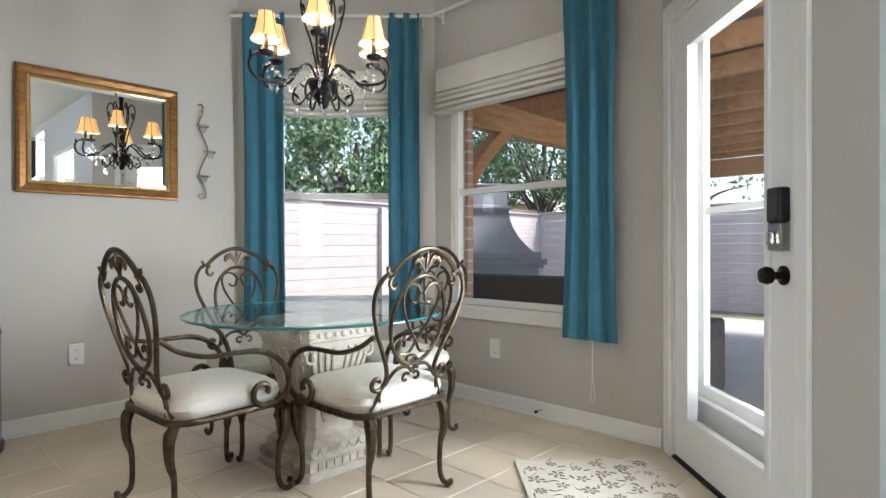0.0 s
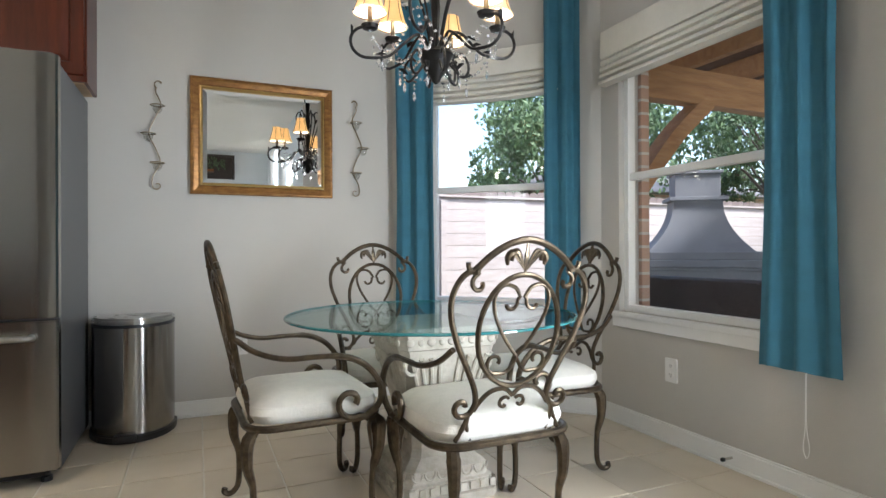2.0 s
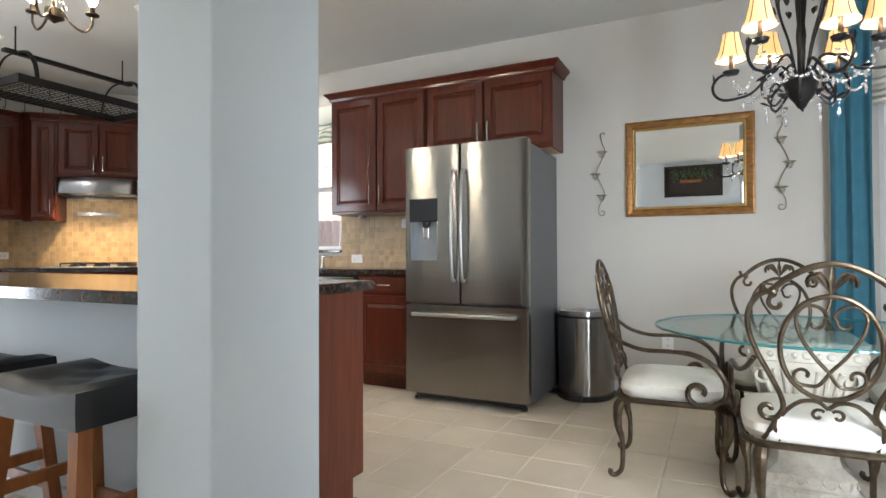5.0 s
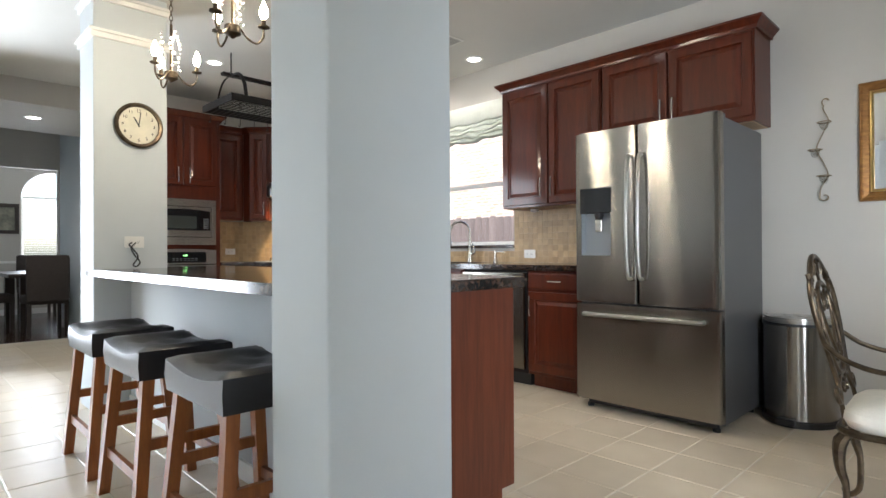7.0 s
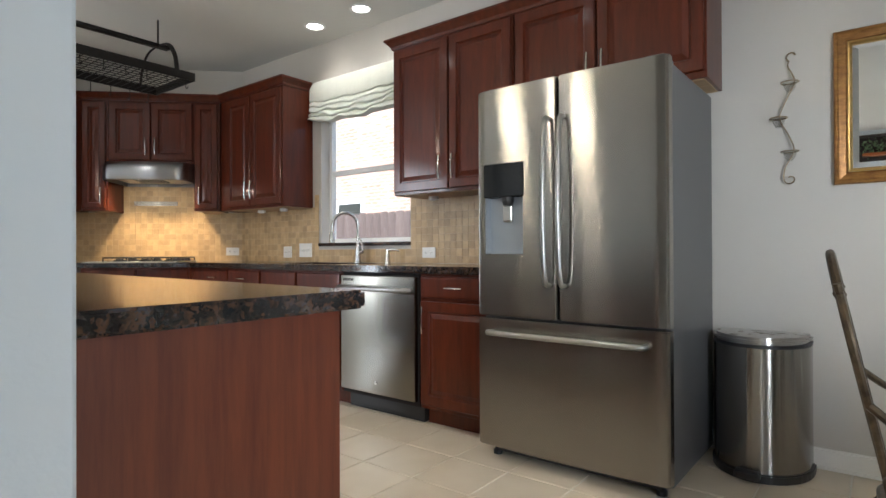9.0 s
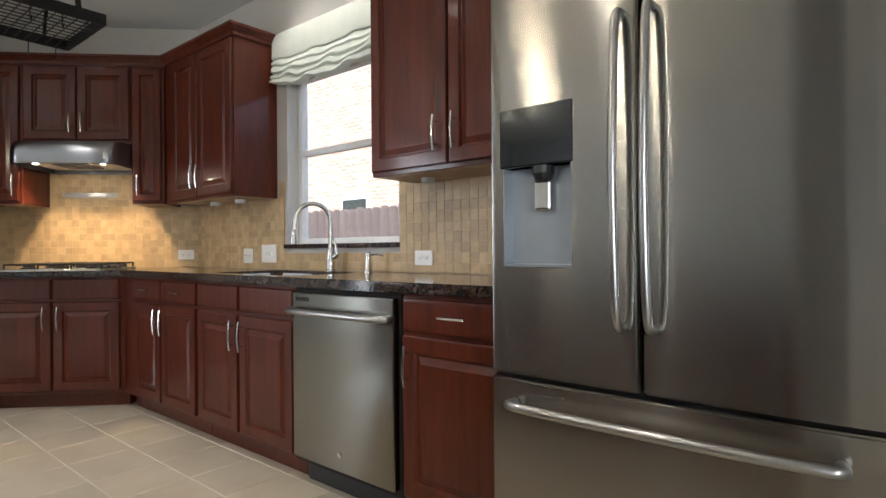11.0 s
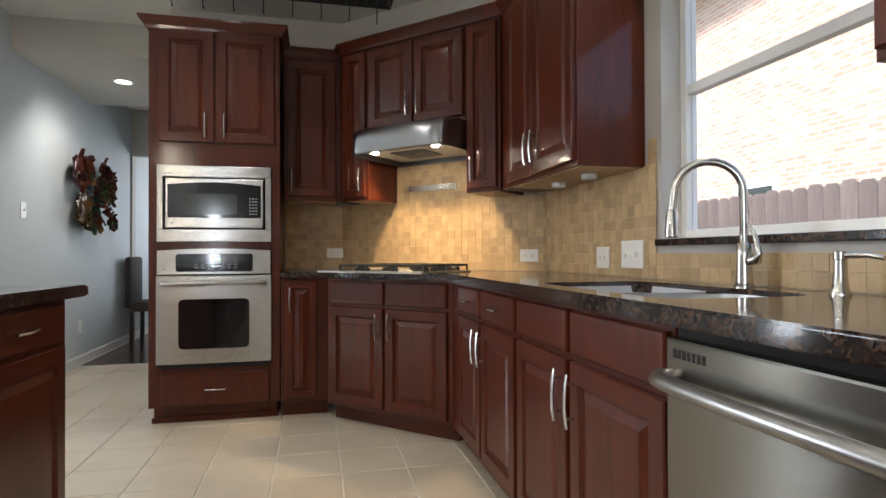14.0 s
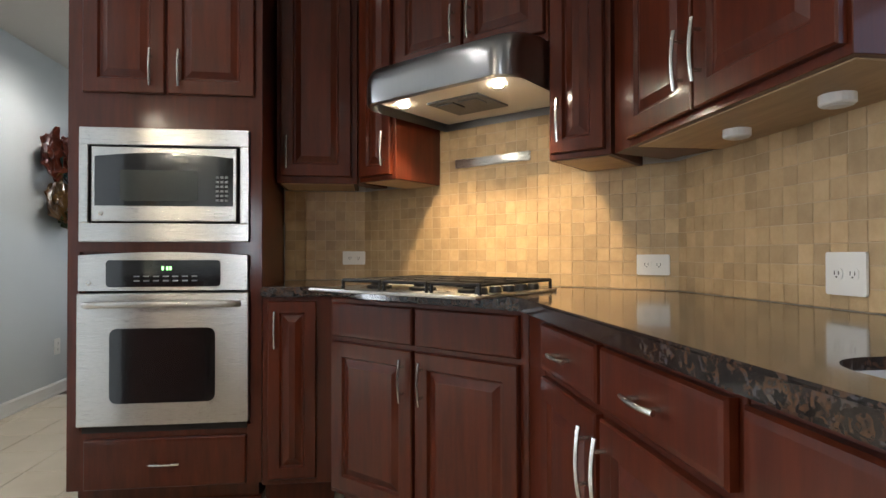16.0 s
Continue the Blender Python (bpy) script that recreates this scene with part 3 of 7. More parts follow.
# microwave with its trim frame (x runs east to west seen from the room, here from the tower's west side)
mw = base("microwave", along((TX1, TY), (TX0, TY)), "stainless steel built-in microwave with a dark door window", "microwave")
mx0, mx1, mz0, mz1 = 0.05, 0.708, 1.10, 1.562
bm = cut((mx0, -0.01, mz0, mx1, 0.018, mz0 + 0.075), (mx0, -0.01, mz1 - 0.07, mx1, 0.018, mz1), (mx0, -0.01, mz0 + 0.075, mx0 + 0.035, 0.018, mz1 - 0.07), (mx1 - 0.035, -0.01, mz0 + 0.075, mx1, 0.018, mz1 - 0.07), bevel=0.003)
part("trim_frame", bm, STEEL_H, mw)
part("cavity", cut((mx0 + 0.03, -0.3, mz0 + 0.07, mx1 - 0.03, -0.012, mz1 - 0.065)), CAVITY, mw)
md = part("door", cut((mx0 + 0.048, -0.012, mz0 + 0.083, mx1 - 0.048, 0.02, mz1 - 0.078), bevel=0.004), STEEL_H, mw)
arch = [(mx0 + 0.062, mz0 + 0.145), (mx1 - 0.062, mz0 + 0.145), (mx1 - 0.062, mz1 - 0.118)]
arch += [(mx1 - 0.062 - (mx1 - mx0 - 0.124) * i / 8, mz1 - 0.118 + 0.018 * math.sin(math.pi * i / 8)) for i in range(1, 8)] + [(mx0 + 0.062, mz1 - 0.118)]
part("window", plate(arch, 0.019, 0.023), GLOSS_BLACK, md, "black glass door window and keypad")
part("screen", plate(shifted(rounded(0.30, 0.125, 0.012), mx0 + 0.20, mz0 + 0.165), 0.022, 0.0245), material("microwave_mesh_window", (0.05, 0.055, 0.05), 0.12, vary=0.2, scale=300), md)
for r in range(6):
    for c in range(3):
        part("button", cut((mx0 + 0.082 + c * 0.018, 0.022, mz0 + 0.165 + r * 0.019, mx0 + 0.094 + c * 0.018, 0.0245, mz0 + 0.174 + r * 0.019)), material("key_grey", (0.25, 0.26, 0.27), 0.5) if r == c == 0 else bpy.data.materials["key_grey"], md)
part("release_button", cut((mx0 + 0.075, 0.019, mz0 + 0.098, mx0 + 0.135, 0.024, mz0 + 0.13), bevel=0.002), STEEL_H, md)
knob_dot(md, mx1 - 0.085, 0.02, mz0 + 0.115, 0.010)

# oven
ov = base("wall_oven", along((TX1, TY), (TX0, TY)), "stainless steel built-in wall oven with a dark window", "oven")
ox0, ox1 = 0.048, 0.708
part("cavity", cut((ox0 + 0.02, -0.45, 0.36, ox1 - 0.02, -0.005, 1.05)), CAVITY, ov)
panel_pts = [(ox0 + 0.006, 0.903), (ox1 - 0.006, 0.903), (ox1 - 0.006, 1.045)] + [(ox1 - 0.006 - (ox1 - ox0 - 0.012) * i / 8, 1.045 + 0.013 * math.sin(math.pi * i / 8)) for i in range(1, 8)] + [(ox0 + 0.006, 1.045)]
cp = part("control_panel", plate(panel_pts, -0.004, 0.03), STEEL_H, ov)
part("display", plate(shifted(rounded(0.44, 0.108, 0.016), ox0 + 0.11, 0.918), 0.029, 0.033), GLOSS_BLACK, cp, "black glass display")
DIGIT = material("green_clock_digits", (0.05, 0.3, 0.05), 0.4, emit=(0.35, 1.0, 0.25), strength=1.2)
for i, x in enumerate((0.0, 0.012, 0.03)):
    part("digit", cut((ox0 + 0.30 + x, 0.033, 0.985, ox0 + 0.308 + x, 0.0338, 1.0)), DIGIT, cp)
for i in range(14):
    part("button", cut((ox0 + 0.20 + (i % 7) * 0.037, 0.033, 0.94 + 0.018 * (i // 7), ox0 + 0.222 + (i % 7) * 0.037, 0.034, 0.945 + 0.018 * (i // 7))), bpy.data.materials["key_grey"], cp)
knob_dot(cp, ox1 - 0.045, 0.03, 0.935, 0.010)
od = part("door", cut((ox0, -0.004, 0.362, ox1, 0.032, 0.893), bevel=0.005), STEEL_H, ov)
part("window", plate(shifted(rounded(0.405, 0.30, 0.03), ox0 + 0.13, 0.452), 0.030, 0.0345), GLOSS_BLACK, od, "dark oven window")
part("handle", tube(smooth_line([(ox0 + 0.04, 0.03, 0.848), (ox0 + 0.06, 0.075, 0.85), (ox0 + 0.18, 0.083, 0.853), (ox1 - 0.18, 0.083, 0.853), (ox1 - 0.06, 0.075, 0.85), (ox1 - 0.04, 0.03, 0.848)], 5), 0.014, 10), STEEL_H, od, smooth=True)
part("lower_vent", cut((ox0 + 0.01, -0.03, 0.33, ox1 - 0.01, 0.004, 0.358)), CAVITY, ov)

# worktop with the sink cut out of it
outline = [(XW + 0.012, -0.835), (XW + 0.012, SW0[1] - 0.006), (SW1[0] + 0.006, SW1[1] + 0.012), (-2.132, -5.268), (-2.132, -4.632), (-2.405, -4.632), (-3.022, -3.915), (-3.022, -0.835)]
bm = prism(outline, 0.874, 0.915, bevel=0.006)
top = part("worktop", bm, GRANITE)
tagged(top, "polished dark brown granite worktop along the kitchen wall", "countertop")
SX0, SX1, SY0, SY1 = -3.54, -3.115, -2.90, -2.13
hole = new("hole", finish(prism([(SX0 + x, SY0 + y) for x, y in rounded(SX1 - SX0, SY1 - SY0, 0.09, 6)], 0.80, 1.0), "hole", GRANITE))
mod = top.modifiers.new("sink_opening", "BOOLEAN")
mod.object, mod.operation, mod.solver = hole, "DIFFERENCE", "EXACT"
carved = bpy.data.meshes.new_from_object(top.evaluated_get(bpy.context.evaluated_depsgraph_get()))
top.modifiers.remove(mod)
top.data = carved
bpy.data.objects.remove(hole)

# sink: two steel bowls under the worktop
sink = base("sink", pose(0, 0, 0), "undermount stainless steel double-bowl kitchen sink", "sink")
def bowl(y0, y1):
    bm = bmesh.new()
    w, h = SX1 - SX0 + 0.03, y1 - y0
    rings = []
    for inset, z in ((0.0165, 0.899), (0.018, 0.899), (0.028, 0.74), (0.045, 0.70), (0.085, 0.692)):
        rings.append([bm.verts.new((SX0 - 0.015 + inset + x, y0 + inset + y, z)) for x, y in rounded(w - 2 * inset, h - 2 * inset, max(0.02, 0.08 - inset), 5)])
    for a, b in zip(rings, rings[1:]):
        for i in range(len(a)):
            bm.faces.new((a[i], a[(i + 1) % len(a)], b[(i + 1) % len(a)], b[i]))
    bm.faces.new(rings[-1])
    return bm
SINK_STEEL = material("satin_sink_steel", (0.72, 0.74, 0.76), 0.36, 0.55, vary=0.06, scale=20, stretch=(1, 30, 30))
for y0, y1 in ((SY0 - 0.012, -2.49), (-2.465, SY1 + 0.012)):
    b = part("bowl", bowl(y0, y1), SINK_STEEL, sink, smooth=True)
    part("drain", lathe([(0.045, 0.693), (0.045, 0.696), (0.03, 0.694)], 20, m=pose((SX0 + SX1) / 2, (y0 + y1) / 2, 0)), CHROME, b)

# pull-down faucet and soap pump
FA = (-3.60, -2.46)
faucet = base("faucet", pose(FA[0], FA[1], 0.915), "brushed nickel gooseneck kitchen faucet with pull-down spray head", "faucet")
part("body", lathe([(0.030, 0), (0.030, 0.006), (0.024, 0.012), (0.021, 0.09), (0.021, 0.12), (0.015, 0.135)], 20), CHROME, faucet, smooth=True)
arc = [(0, 0, 0.12), (0, 0, 0.26)] + [(0.098 - 0.098 * math.cos(radians(a)), 0, 0.285 + 0.098 * math.sin(radians(a))) for a in range(0, 185, 15)]
arc += [(0.200, 0, 0.25), (0.202, 0, 0.235)]
part("neck", tube(arc, 0.0125, 12), CHROME, faucet, smooth=True, m=pose(0, 0, 0, 0, 0, -28))
part("spray_head", lathe([(0.013, 0.24), (0.019, 0.225), (0.021, 0.17), (0.022, 0.155), (0.016, 0.152)], 16), CHROME, faucet, smooth=True, m=pose(0.202 * math.cos(radians(28)), -0.202 * math.sin(radians(28)), 0, 0, 0, 0))
part("lever", tube([(0, 0.015, 0.08), (0.0, 0.05, 0.085), (0.0, 0.06, 0.10), (0, 0.04, 0.16), (0, 0.02, 0.19)], [0.014, 0.016, 0.009, 0.007, 0.006], 10), CHROME, faucet, smooth=True)
soap = base("soap_dispenser", pose(-3.585, -2.13, 0.915), "brushed nickel soap pump beside the sink", "soap dispenser")
part("body", lathe([(0.024, 0), (0.024, 0.005), (0.018, 0.02), (0.015, 0.05), (0.012, 0.085), (0.015, 0.087), (0.015, 0.105), (0.004, 0.108)], 16), CHROME, soap, smooth=True)
part("spout", tube([(0, 0, 0.096), (-0.015, 0.06, 0.097), (-0.022, 0.092, 0.09)], [0.008, 0.007, 0.006], 8), CHROME, soap, smooth=True)

# dishwasher
STEEL_DW = material("brushed_dishwasher_steel", (0.27, 0.258, 0.225), 0.20, 1.0, vary=0.05, scale=10, stretch=(30, 30, 0.6), bump=0.003, bump_scale=30, rough_vary=0.03)
streaked(STEEL_DW, 0.6, 0.25)
dwm = base("dishwasher", along((BX, -1.372), (BX, -2.025)), "stainless steel dishwasher under the worktop", "dishwasher")
ww = 0.653
part("body", cut((0.004, -0.58, 0.10, ww - 0.004, 0.0, 0.868)), CAVITY, dwm)
dd = part("door", cut((0.014, 0.001, 0.13, ww - 0.012, 0.035, 0.853), bevel=0.006), STEEL_DW, dwm)
part("handle", tube(smooth_line([(0.03, 0.035, 0.775), (0.05, 0.075, 0.775), (ww / 2, 0.085, 0.775), (ww - 0.05, 0.075, 0.775), (ww - 0.03, 0.035, 0.775)], 6), 0.0165, 12, flat=0.8), HANDLE_STEEL, dd, smooth=True)
for i in range(7):
    part("vent_slot", cut((ww - 0.13 + i * 0.014, 0.03, 0.815, ww - 0.121 + i * 0.014, 0.0358, 0.832)), CAVITY, dd)
part("badge", lathe([(0.012, 0), (0.012, 0.002), (0.007, 0.003)], 14, m=pose(ww / 2, 0.035, 0.20, -90)), CHROME, dd)
part("toe_panel", cut((0.01, -0.5, 0.0, ww - 0.01, -0.05, 0.098), bevel=0.002), BLACK, dwm)

# range hood on the diagonal
hm = along(on_diag(a1 + 0.004), on_diag(a3 - 0.004))
hw = a3 - a1 - 0.008
hood = base("range_hood", hm, "stainless steel under-cabinet range hood with lit lamps", "range hood")
HOOD_STEEL = material("dull_hood_steel", (0.34, 0.345, 0.355), 0.30, 1.0, vary=0.08, scale=10, stretch=(60, 60, 0.8), bump=0.01, bump_scale=30, rough_vary=0.04)
streaked(HOOD_STEEL, 0.9, 0.25)
HX0, HX1 = -0.004, hw - 0.035


def hood_ring(inset, z):
    """An outline of the hood seen from above, with its two front corners rounded."""
    x0, x1, y1, rr_ = HX0, HX1, 0.262 - inset, 0.085
    pts = [(x0, -0.30)]
    pts += [(x1, -0.30)]
    pts += [(x1 - rr_ + rr_ * math.cos(radians(a_)), y1 - rr_ + rr_ * math.sin(radians(a_))) for a_ in range(0, 91, 15)]
    pts += [(x0 + rr_ + rr_ * math.cos(radians(a_)), y1 - rr_ + rr_ * math.sin(radians(a_))) for a_ in range(90, 181, 15)]
    return [(x, y, z) for x, y in pts]


bm = bmesh.new()
rings = [[bm.verts.new(p) for p in hood_ring(i_, z_)] for i_, z_ in ((0.03, 1.660), (0.028, 1.628), (0.018, 1.622), (0.004, 1.628), (0.0, 1.642), (0.0, 1.70), (0.008, 1.735), (0.03, 1.765), (0.07, 1.785), (0.12, 1.795))]
for a, b in zip(rings, rings[1:]):
    for i in range(len(a)):
        j = (i + 1) % len(a)
        bm.faces.new((a[i], a[j], b[j], b[i]))
bm.faces.new(rings[0])
bm.faces.new(rings[-1])
part("shell", bm, HOOD_STEEL, hood, smooth=True)
# warm lamplight is put into the pale colour of the steel underside
part("underside", cut((0.02, -0.29, 1.652, hw - 0.06, 0.20, 1.659)), material("lamplit_hood_underside", (0.6, 0.56, 0.48), 0.4, 0.1), hood)
part("filter", cut((hw * 0.36, -0.16, 1.644, hw * 0.70, 0.06, 1.652), (hw * 0.40, -0.05, 1.638, hw * 0.52, 0.03, 1.645), (hw * 0.55, -0.05, 1.638, hw * 0.67, 0.03, 1.645), bevel=0.002), STEEL_DARK, hood)
for fx in (0.2, 0.82):
    part("lamp", lathe([(0.018, 1.6445), (0.022, 1.652), (0.018, 1.643)], 16, m=pose(hw * fx, 0.10, 0)), GLOW, hood, "small lit halogen lamp")

# cooktop, at the middle of the diagonal
cm = along((U0[0] + 0.155, U0[1] + 0.155), (U1[0] + 0.155, U1[1] + 0.155), 0.915)
cook = base("gas_cooktop", cm, "stainless steel gas cooktop with black cast-iron grates", "cooktop")
c0 = ud / 2 - 0.37
part("tray", cut((c0, -0.255, 0.0, c0 + 0.74, 0.255, 0.012), bevel=0.005), STEEL_H, cook)
for gi in range(3):
    gx = c0 + 0.10 + gi * 0.20
    bm = bmesh.new()
    for yy in (-0.22, -0.07, 0.07, 0.22):
        tube([(gx - 0.09, yy, 0.042), (gx + 0.09, yy, 0.042)], 0.006, 6, bm)
    for xx in (-0.09, 0.0, 0.09):
        tube([(gx + xx, -0.22, 0.042), (gx + xx, 0.22, 0.042)], 0.006, 6, bm)
    for xx in (-0.09, 0.09):
        for yy in (-0.22, 0.22):
            tube([(gx + xx, yy, 0.010), (gx + xx, yy, 0.042)], 0.006, 6, bm)
    part("grate", bm, IRON, cook, smooth=True)
    for yy in (-0.13, 0.13):
        part("burner", lathe([(0.045, 0.010), (0.045, 0.022), (0.03, 0.026), (0.03, 0.032), (0.026, 0.034)], 18, m=pose(gx, yy, 0)), IRON, cook)
for ki in range(5):
    part("knob", lathe([(0.021, 0.012), (0.019, 0.03), (0.015, 0.034), (0.007, 0.036), (0.006, 0.044)], 14, m=pose(c0 + 0.045, -0.16 + ki * 0.08, 0)), BLACK, cook, smooth=True)

strip = tagged(part("knife_strip", cut((0.60 - 0.20, 0.004, 1.445, 0.60 + 0.19, 0.02, 1.485), bevel=0.003), STEEL_H, m=along(SW0, SW1) @ pose(0.2, 0, 0)), "brushed steel magnetic knife strip on the tiles", "knife strip")
for (sx, sy) in ((-3.53, -3.3), (-3.53, -3.62), (-3.53, -1.65), (-3.53, -1.1)):
    p = base("puck_light", pose(sx, sy, UB - 0.004), "small white round puck light under a cabinet", "puck light", "puck lights")
    part("shell", lathe([(0.034, 0), (0.034, -0.018), (0.03, -0.022)], 18), PLASTIC, p)
    part("lens", lathe([(0.026, -0.0225), (0.02, -0.025)], 18), material("frosted_lens", (0.7, 0.7, 0.68), 0.4) if "frosted_lens" not in bpy.data.materials else bpy.data.materials["frosted_lens"], p)


# sockets and switches
def plate_thing(name, m, w, h, holes, label, category="socket"):
    th = base(name, m, label, category)
    part("cover", plate(shifted(rounded(w, h, 0.006), -w / 2, -h / 2), 0.0, 0.006), PLASTIC, th)
    for kind, x, z in holes:
        if kind == "socket":
            part("socket_face", plate(shifted(rounded(0.032, 0.027, 0.010), x - 0.016, z - 0.0135), 0.005, 0.008), PLASTIC, th)
            for dx in (-0.006, 0.006):
                part("slot", cut((x + dx - 0.001, 0.007, z - 0.003, x + dx + 0.001, 0.0086, z + 0.006)), CAVITY, th)
            part("slot", cut((x - 0.0022, 0.007, z - 0.0095, x + 0.0022, 0.0086, z - 0.006)), CAVITY, th)
        else:
            part("toggle", cut((x - 0.005, 0.005, z - 0.010, x + 0.005, 0.016, z + 0.010), bevel=0.002), PLASTIC, th)
    return th


def west_plate(y, z, off=0.012):
    return pose(XW + off, y, z, 0, 0, -90)


SIDE = [("socket", -0.022, 0), ("socket", 0.022, 0)]
UPR = [("socket", 0, -0.022), ("socket", 0, 0.022)]
plate_thing("wall_socket", west_plate(-1.803, 0.992), 0.118, 0.075, SIDE, "white horizontal wall socket on the backsplash")
plate_thing("wall_socket", west_plate(-1.27, 1.30), 0.118, 0.075, SIDE, "white horizontal wall socket high on the backsplash")
plate_thing("wall_socket", west_plate(-3.428, 1.0), 0.112, 0.10, SIDE, "white wall socket on the backsplash beside the switches")
plate_thing("light_switch", west_plate(-3.178, 1.015), 0.165, 0.118, [("toggle", -0.04, 0.0), ("toggle", 0, 0.0), ("toggle", 0.04, -0.005)], "white triple light switch plate on the backsplash", "switch")
plate_thing("wall_socket", along(SW0, SW1) @ pose(0.094, 0.012, 1.008), 0.118, 0.075, SIDE, "white horizontal wall socket beside the cooktop")
plate_thing("wall_socket", pose(-2.49, -5.268, 1.03, 0, 0, 0), 0.118, 0.07, SIDE, "white horizontal wall socket beside the oven tower")

# fridge
FX, FY0, FY1 = -2.845, 0.08, -0.83
fr = base("fridge", along((FX, FY0), (FX, FY1)), "stainless steel French-door fridge with ice dispenser and bottom freezer", "fridge")
fw = FY0 - FY1
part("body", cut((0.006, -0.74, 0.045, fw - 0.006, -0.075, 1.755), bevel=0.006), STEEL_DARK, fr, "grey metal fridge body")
def bowed(x0, x1, z0, z1, depth=0.07, bow=0.012, cx=None):
    """A door bowed a little across its width, with rounded upright edges."""
    n = 12
    bm = bmesh.new()
    fr_pts = []
    for i in range(n + 1):
        x = x0 + (x1 - x0) * i / n
        u = (x - fw / 2) / (fw / 2)
        y = -bow * u * u
        e = min(x - x0, x1 - x)
        if e < 0.001:
            y -= 0.012
        fr_pts.append((x, y))
    fr_pts.insert(1, (x0 + 0.008, fr_pts[0][1] + 0.0095))
    fr_pts.insert(-1, (x1 - 0.008, fr_pts[-1][1] + 0.0095))
    outline = fr_pts + [(x1, -depth), (x0, -depth)]
    prism(outline, z0, z1, bm)
    bmesh.ops.bevel(bm, geom=[e for e in bm.edges if abs(e.verts[0].co.z - e.verts[1].co.z) < 1e-6 and e.verts[0].co.y > -depth + 0.01 and e.verts[1].co.y > -depth + 0.01], offset=0.006, segments=2, affect="EDGES")
    return bm
mid = 0.475
dr_r = part("door", bowed(0.002, mid - 0.003, 0.69, 1.775), STEEL, fr, smooth=True)
dl = bowed(mid + 0.003, fw - 0.002, 0.69, 1.775)
dl_ob = part("door", dl, STEEL, fr, smooth=True)
# recess for the dispenser, carved out of the door that holds it
qx0, qx1, qz0, qz1 = fw - 0.262, fw - 0.052, 0.985, 1.255
hole = new("hole", finish(cut((qx0, -0.055, qz0, qx1, 0.05, qz1)), "hole", STEEL))
hole.matrix_basis = along((FX, FY0), (FX, FY1))
bpy.context.view_layer.update()
mod = dl_ob.modifiers.new("recess", "BOOLEAN")
mod.object, mod.operation, mod.solver = hole, "DIFFERENCE", "EXACT"
carved = bpy.data.meshes.new_from_object(dl_ob.evaluated_get(bpy.context.evaluated_depsgraph_get()))
dl_ob.modifiers.remove(mod)
dl_ob.data = carved
bpy.data.objects.remove(hole)
disp = part("dispenser", cut((qx0 - 0.005, -0.05, 1.255, qx1 + 0.005, 0.002, 1.415), bevel=0.004), GLOSS_BLACK, dl_ob, "black glass water and ice dispenser panel")
REC = material("grey_dispenser_recess", (0.33, 0.35, 0.37), 0.3, 0.6)
part("recess_lining", cut((qx0 + 0.001, -0.0545, qz0 + 0.001, qx1 - 0.001, -0.0535, qz1), (qx0 + 0.001, -0.0535, qz0 + 0.001, qx0 + 0.004, -0.006, qz1), (qx1 - 0.004, -0.0535, qz0 + 0.001, qx1 - 0.001, -0.006, qz1), (qx0 + 0.004, -0.0535, qz0 + 0.001, qx1 - 0.004, -0.004, qz0 + 0.008)), REC, dl_ob)
part("nozzle", lathe([(0.022, 1.215), (0.03, 1.235), (0.03, 1.256)], 16, m=pose((qx0 + qx1) / 2 - 0.01, -0.028, 0)), BLACK, dl_ob)
part("paddle", cut(((qx0 + qx1) / 2 - 0.032, -0.045, 1.135, (qx0 + qx1) / 2 + 0.018, -0.022, 1.22), bevel=0.009, seg=3), CHROME, dl_ob, "chrome dispenser paddle")
fz = part("freezer_drawer", bowed(0.002, fw - 0.002, 0.065, 0.678), STEEL, fr, smooth=True)
for ob, x in ((dr_r, mid - 0.035), (dl_ob, mid + 0.037)):
    part("handle", tube(smooth_line([(x, 0.0, 1.59), (x, 0.04, 1.57), (x, 0.058, 1.40), (x, 0.066, 1.2), (x, 0.058, 0.98), (x, 0.04, 0.86), (x, 0.0, 0.845)], 6), [0.0105] * 37, 12), HANDLE_STEEL, ob, smooth=True)
part("handle", tube(smooth_line([(0.09, -0.005, 0.615), (0.1, 0.038, 0.615), (0.28, 0.055, 0.617), (fw / 2, 0.06, 0.618), (fw - 0.28, 0.055, 0.617), (fw - 0.1, 0.038, 0.615), (fw - 0.09, -0.005, 0.615)], 6), 0.0125, 12), HANDLE_STEEL, fz, smooth=True)
for x in (0.06, fw - 0.06):
    part("hinge_cover", cut((x - 0.04, -0.16, 1.755, x + 0.04, -0.03, 1.785), bevel=0.008), BLACK if x > 0.4 else STEEL_DARK, fr)
    part("foot", lathe([(0.022, 0), (0.022, 0.02), (0.012, 0.024), (0.012, 0.05)], 12, m=pose(x, -0.1, 0)), BLACK, fr)
    part("foot", lathe([(0.022, 0), (0.022, 0.02), (0.012, 0.024), (0.012, 0.05)], 12, m=pose(x, -0.66, 0)), BLACK, fr)
part("grille", cut((0.05, -0.12, 0.02, fw - 0.05, -0.09, 0.06)), BLACK, fr)
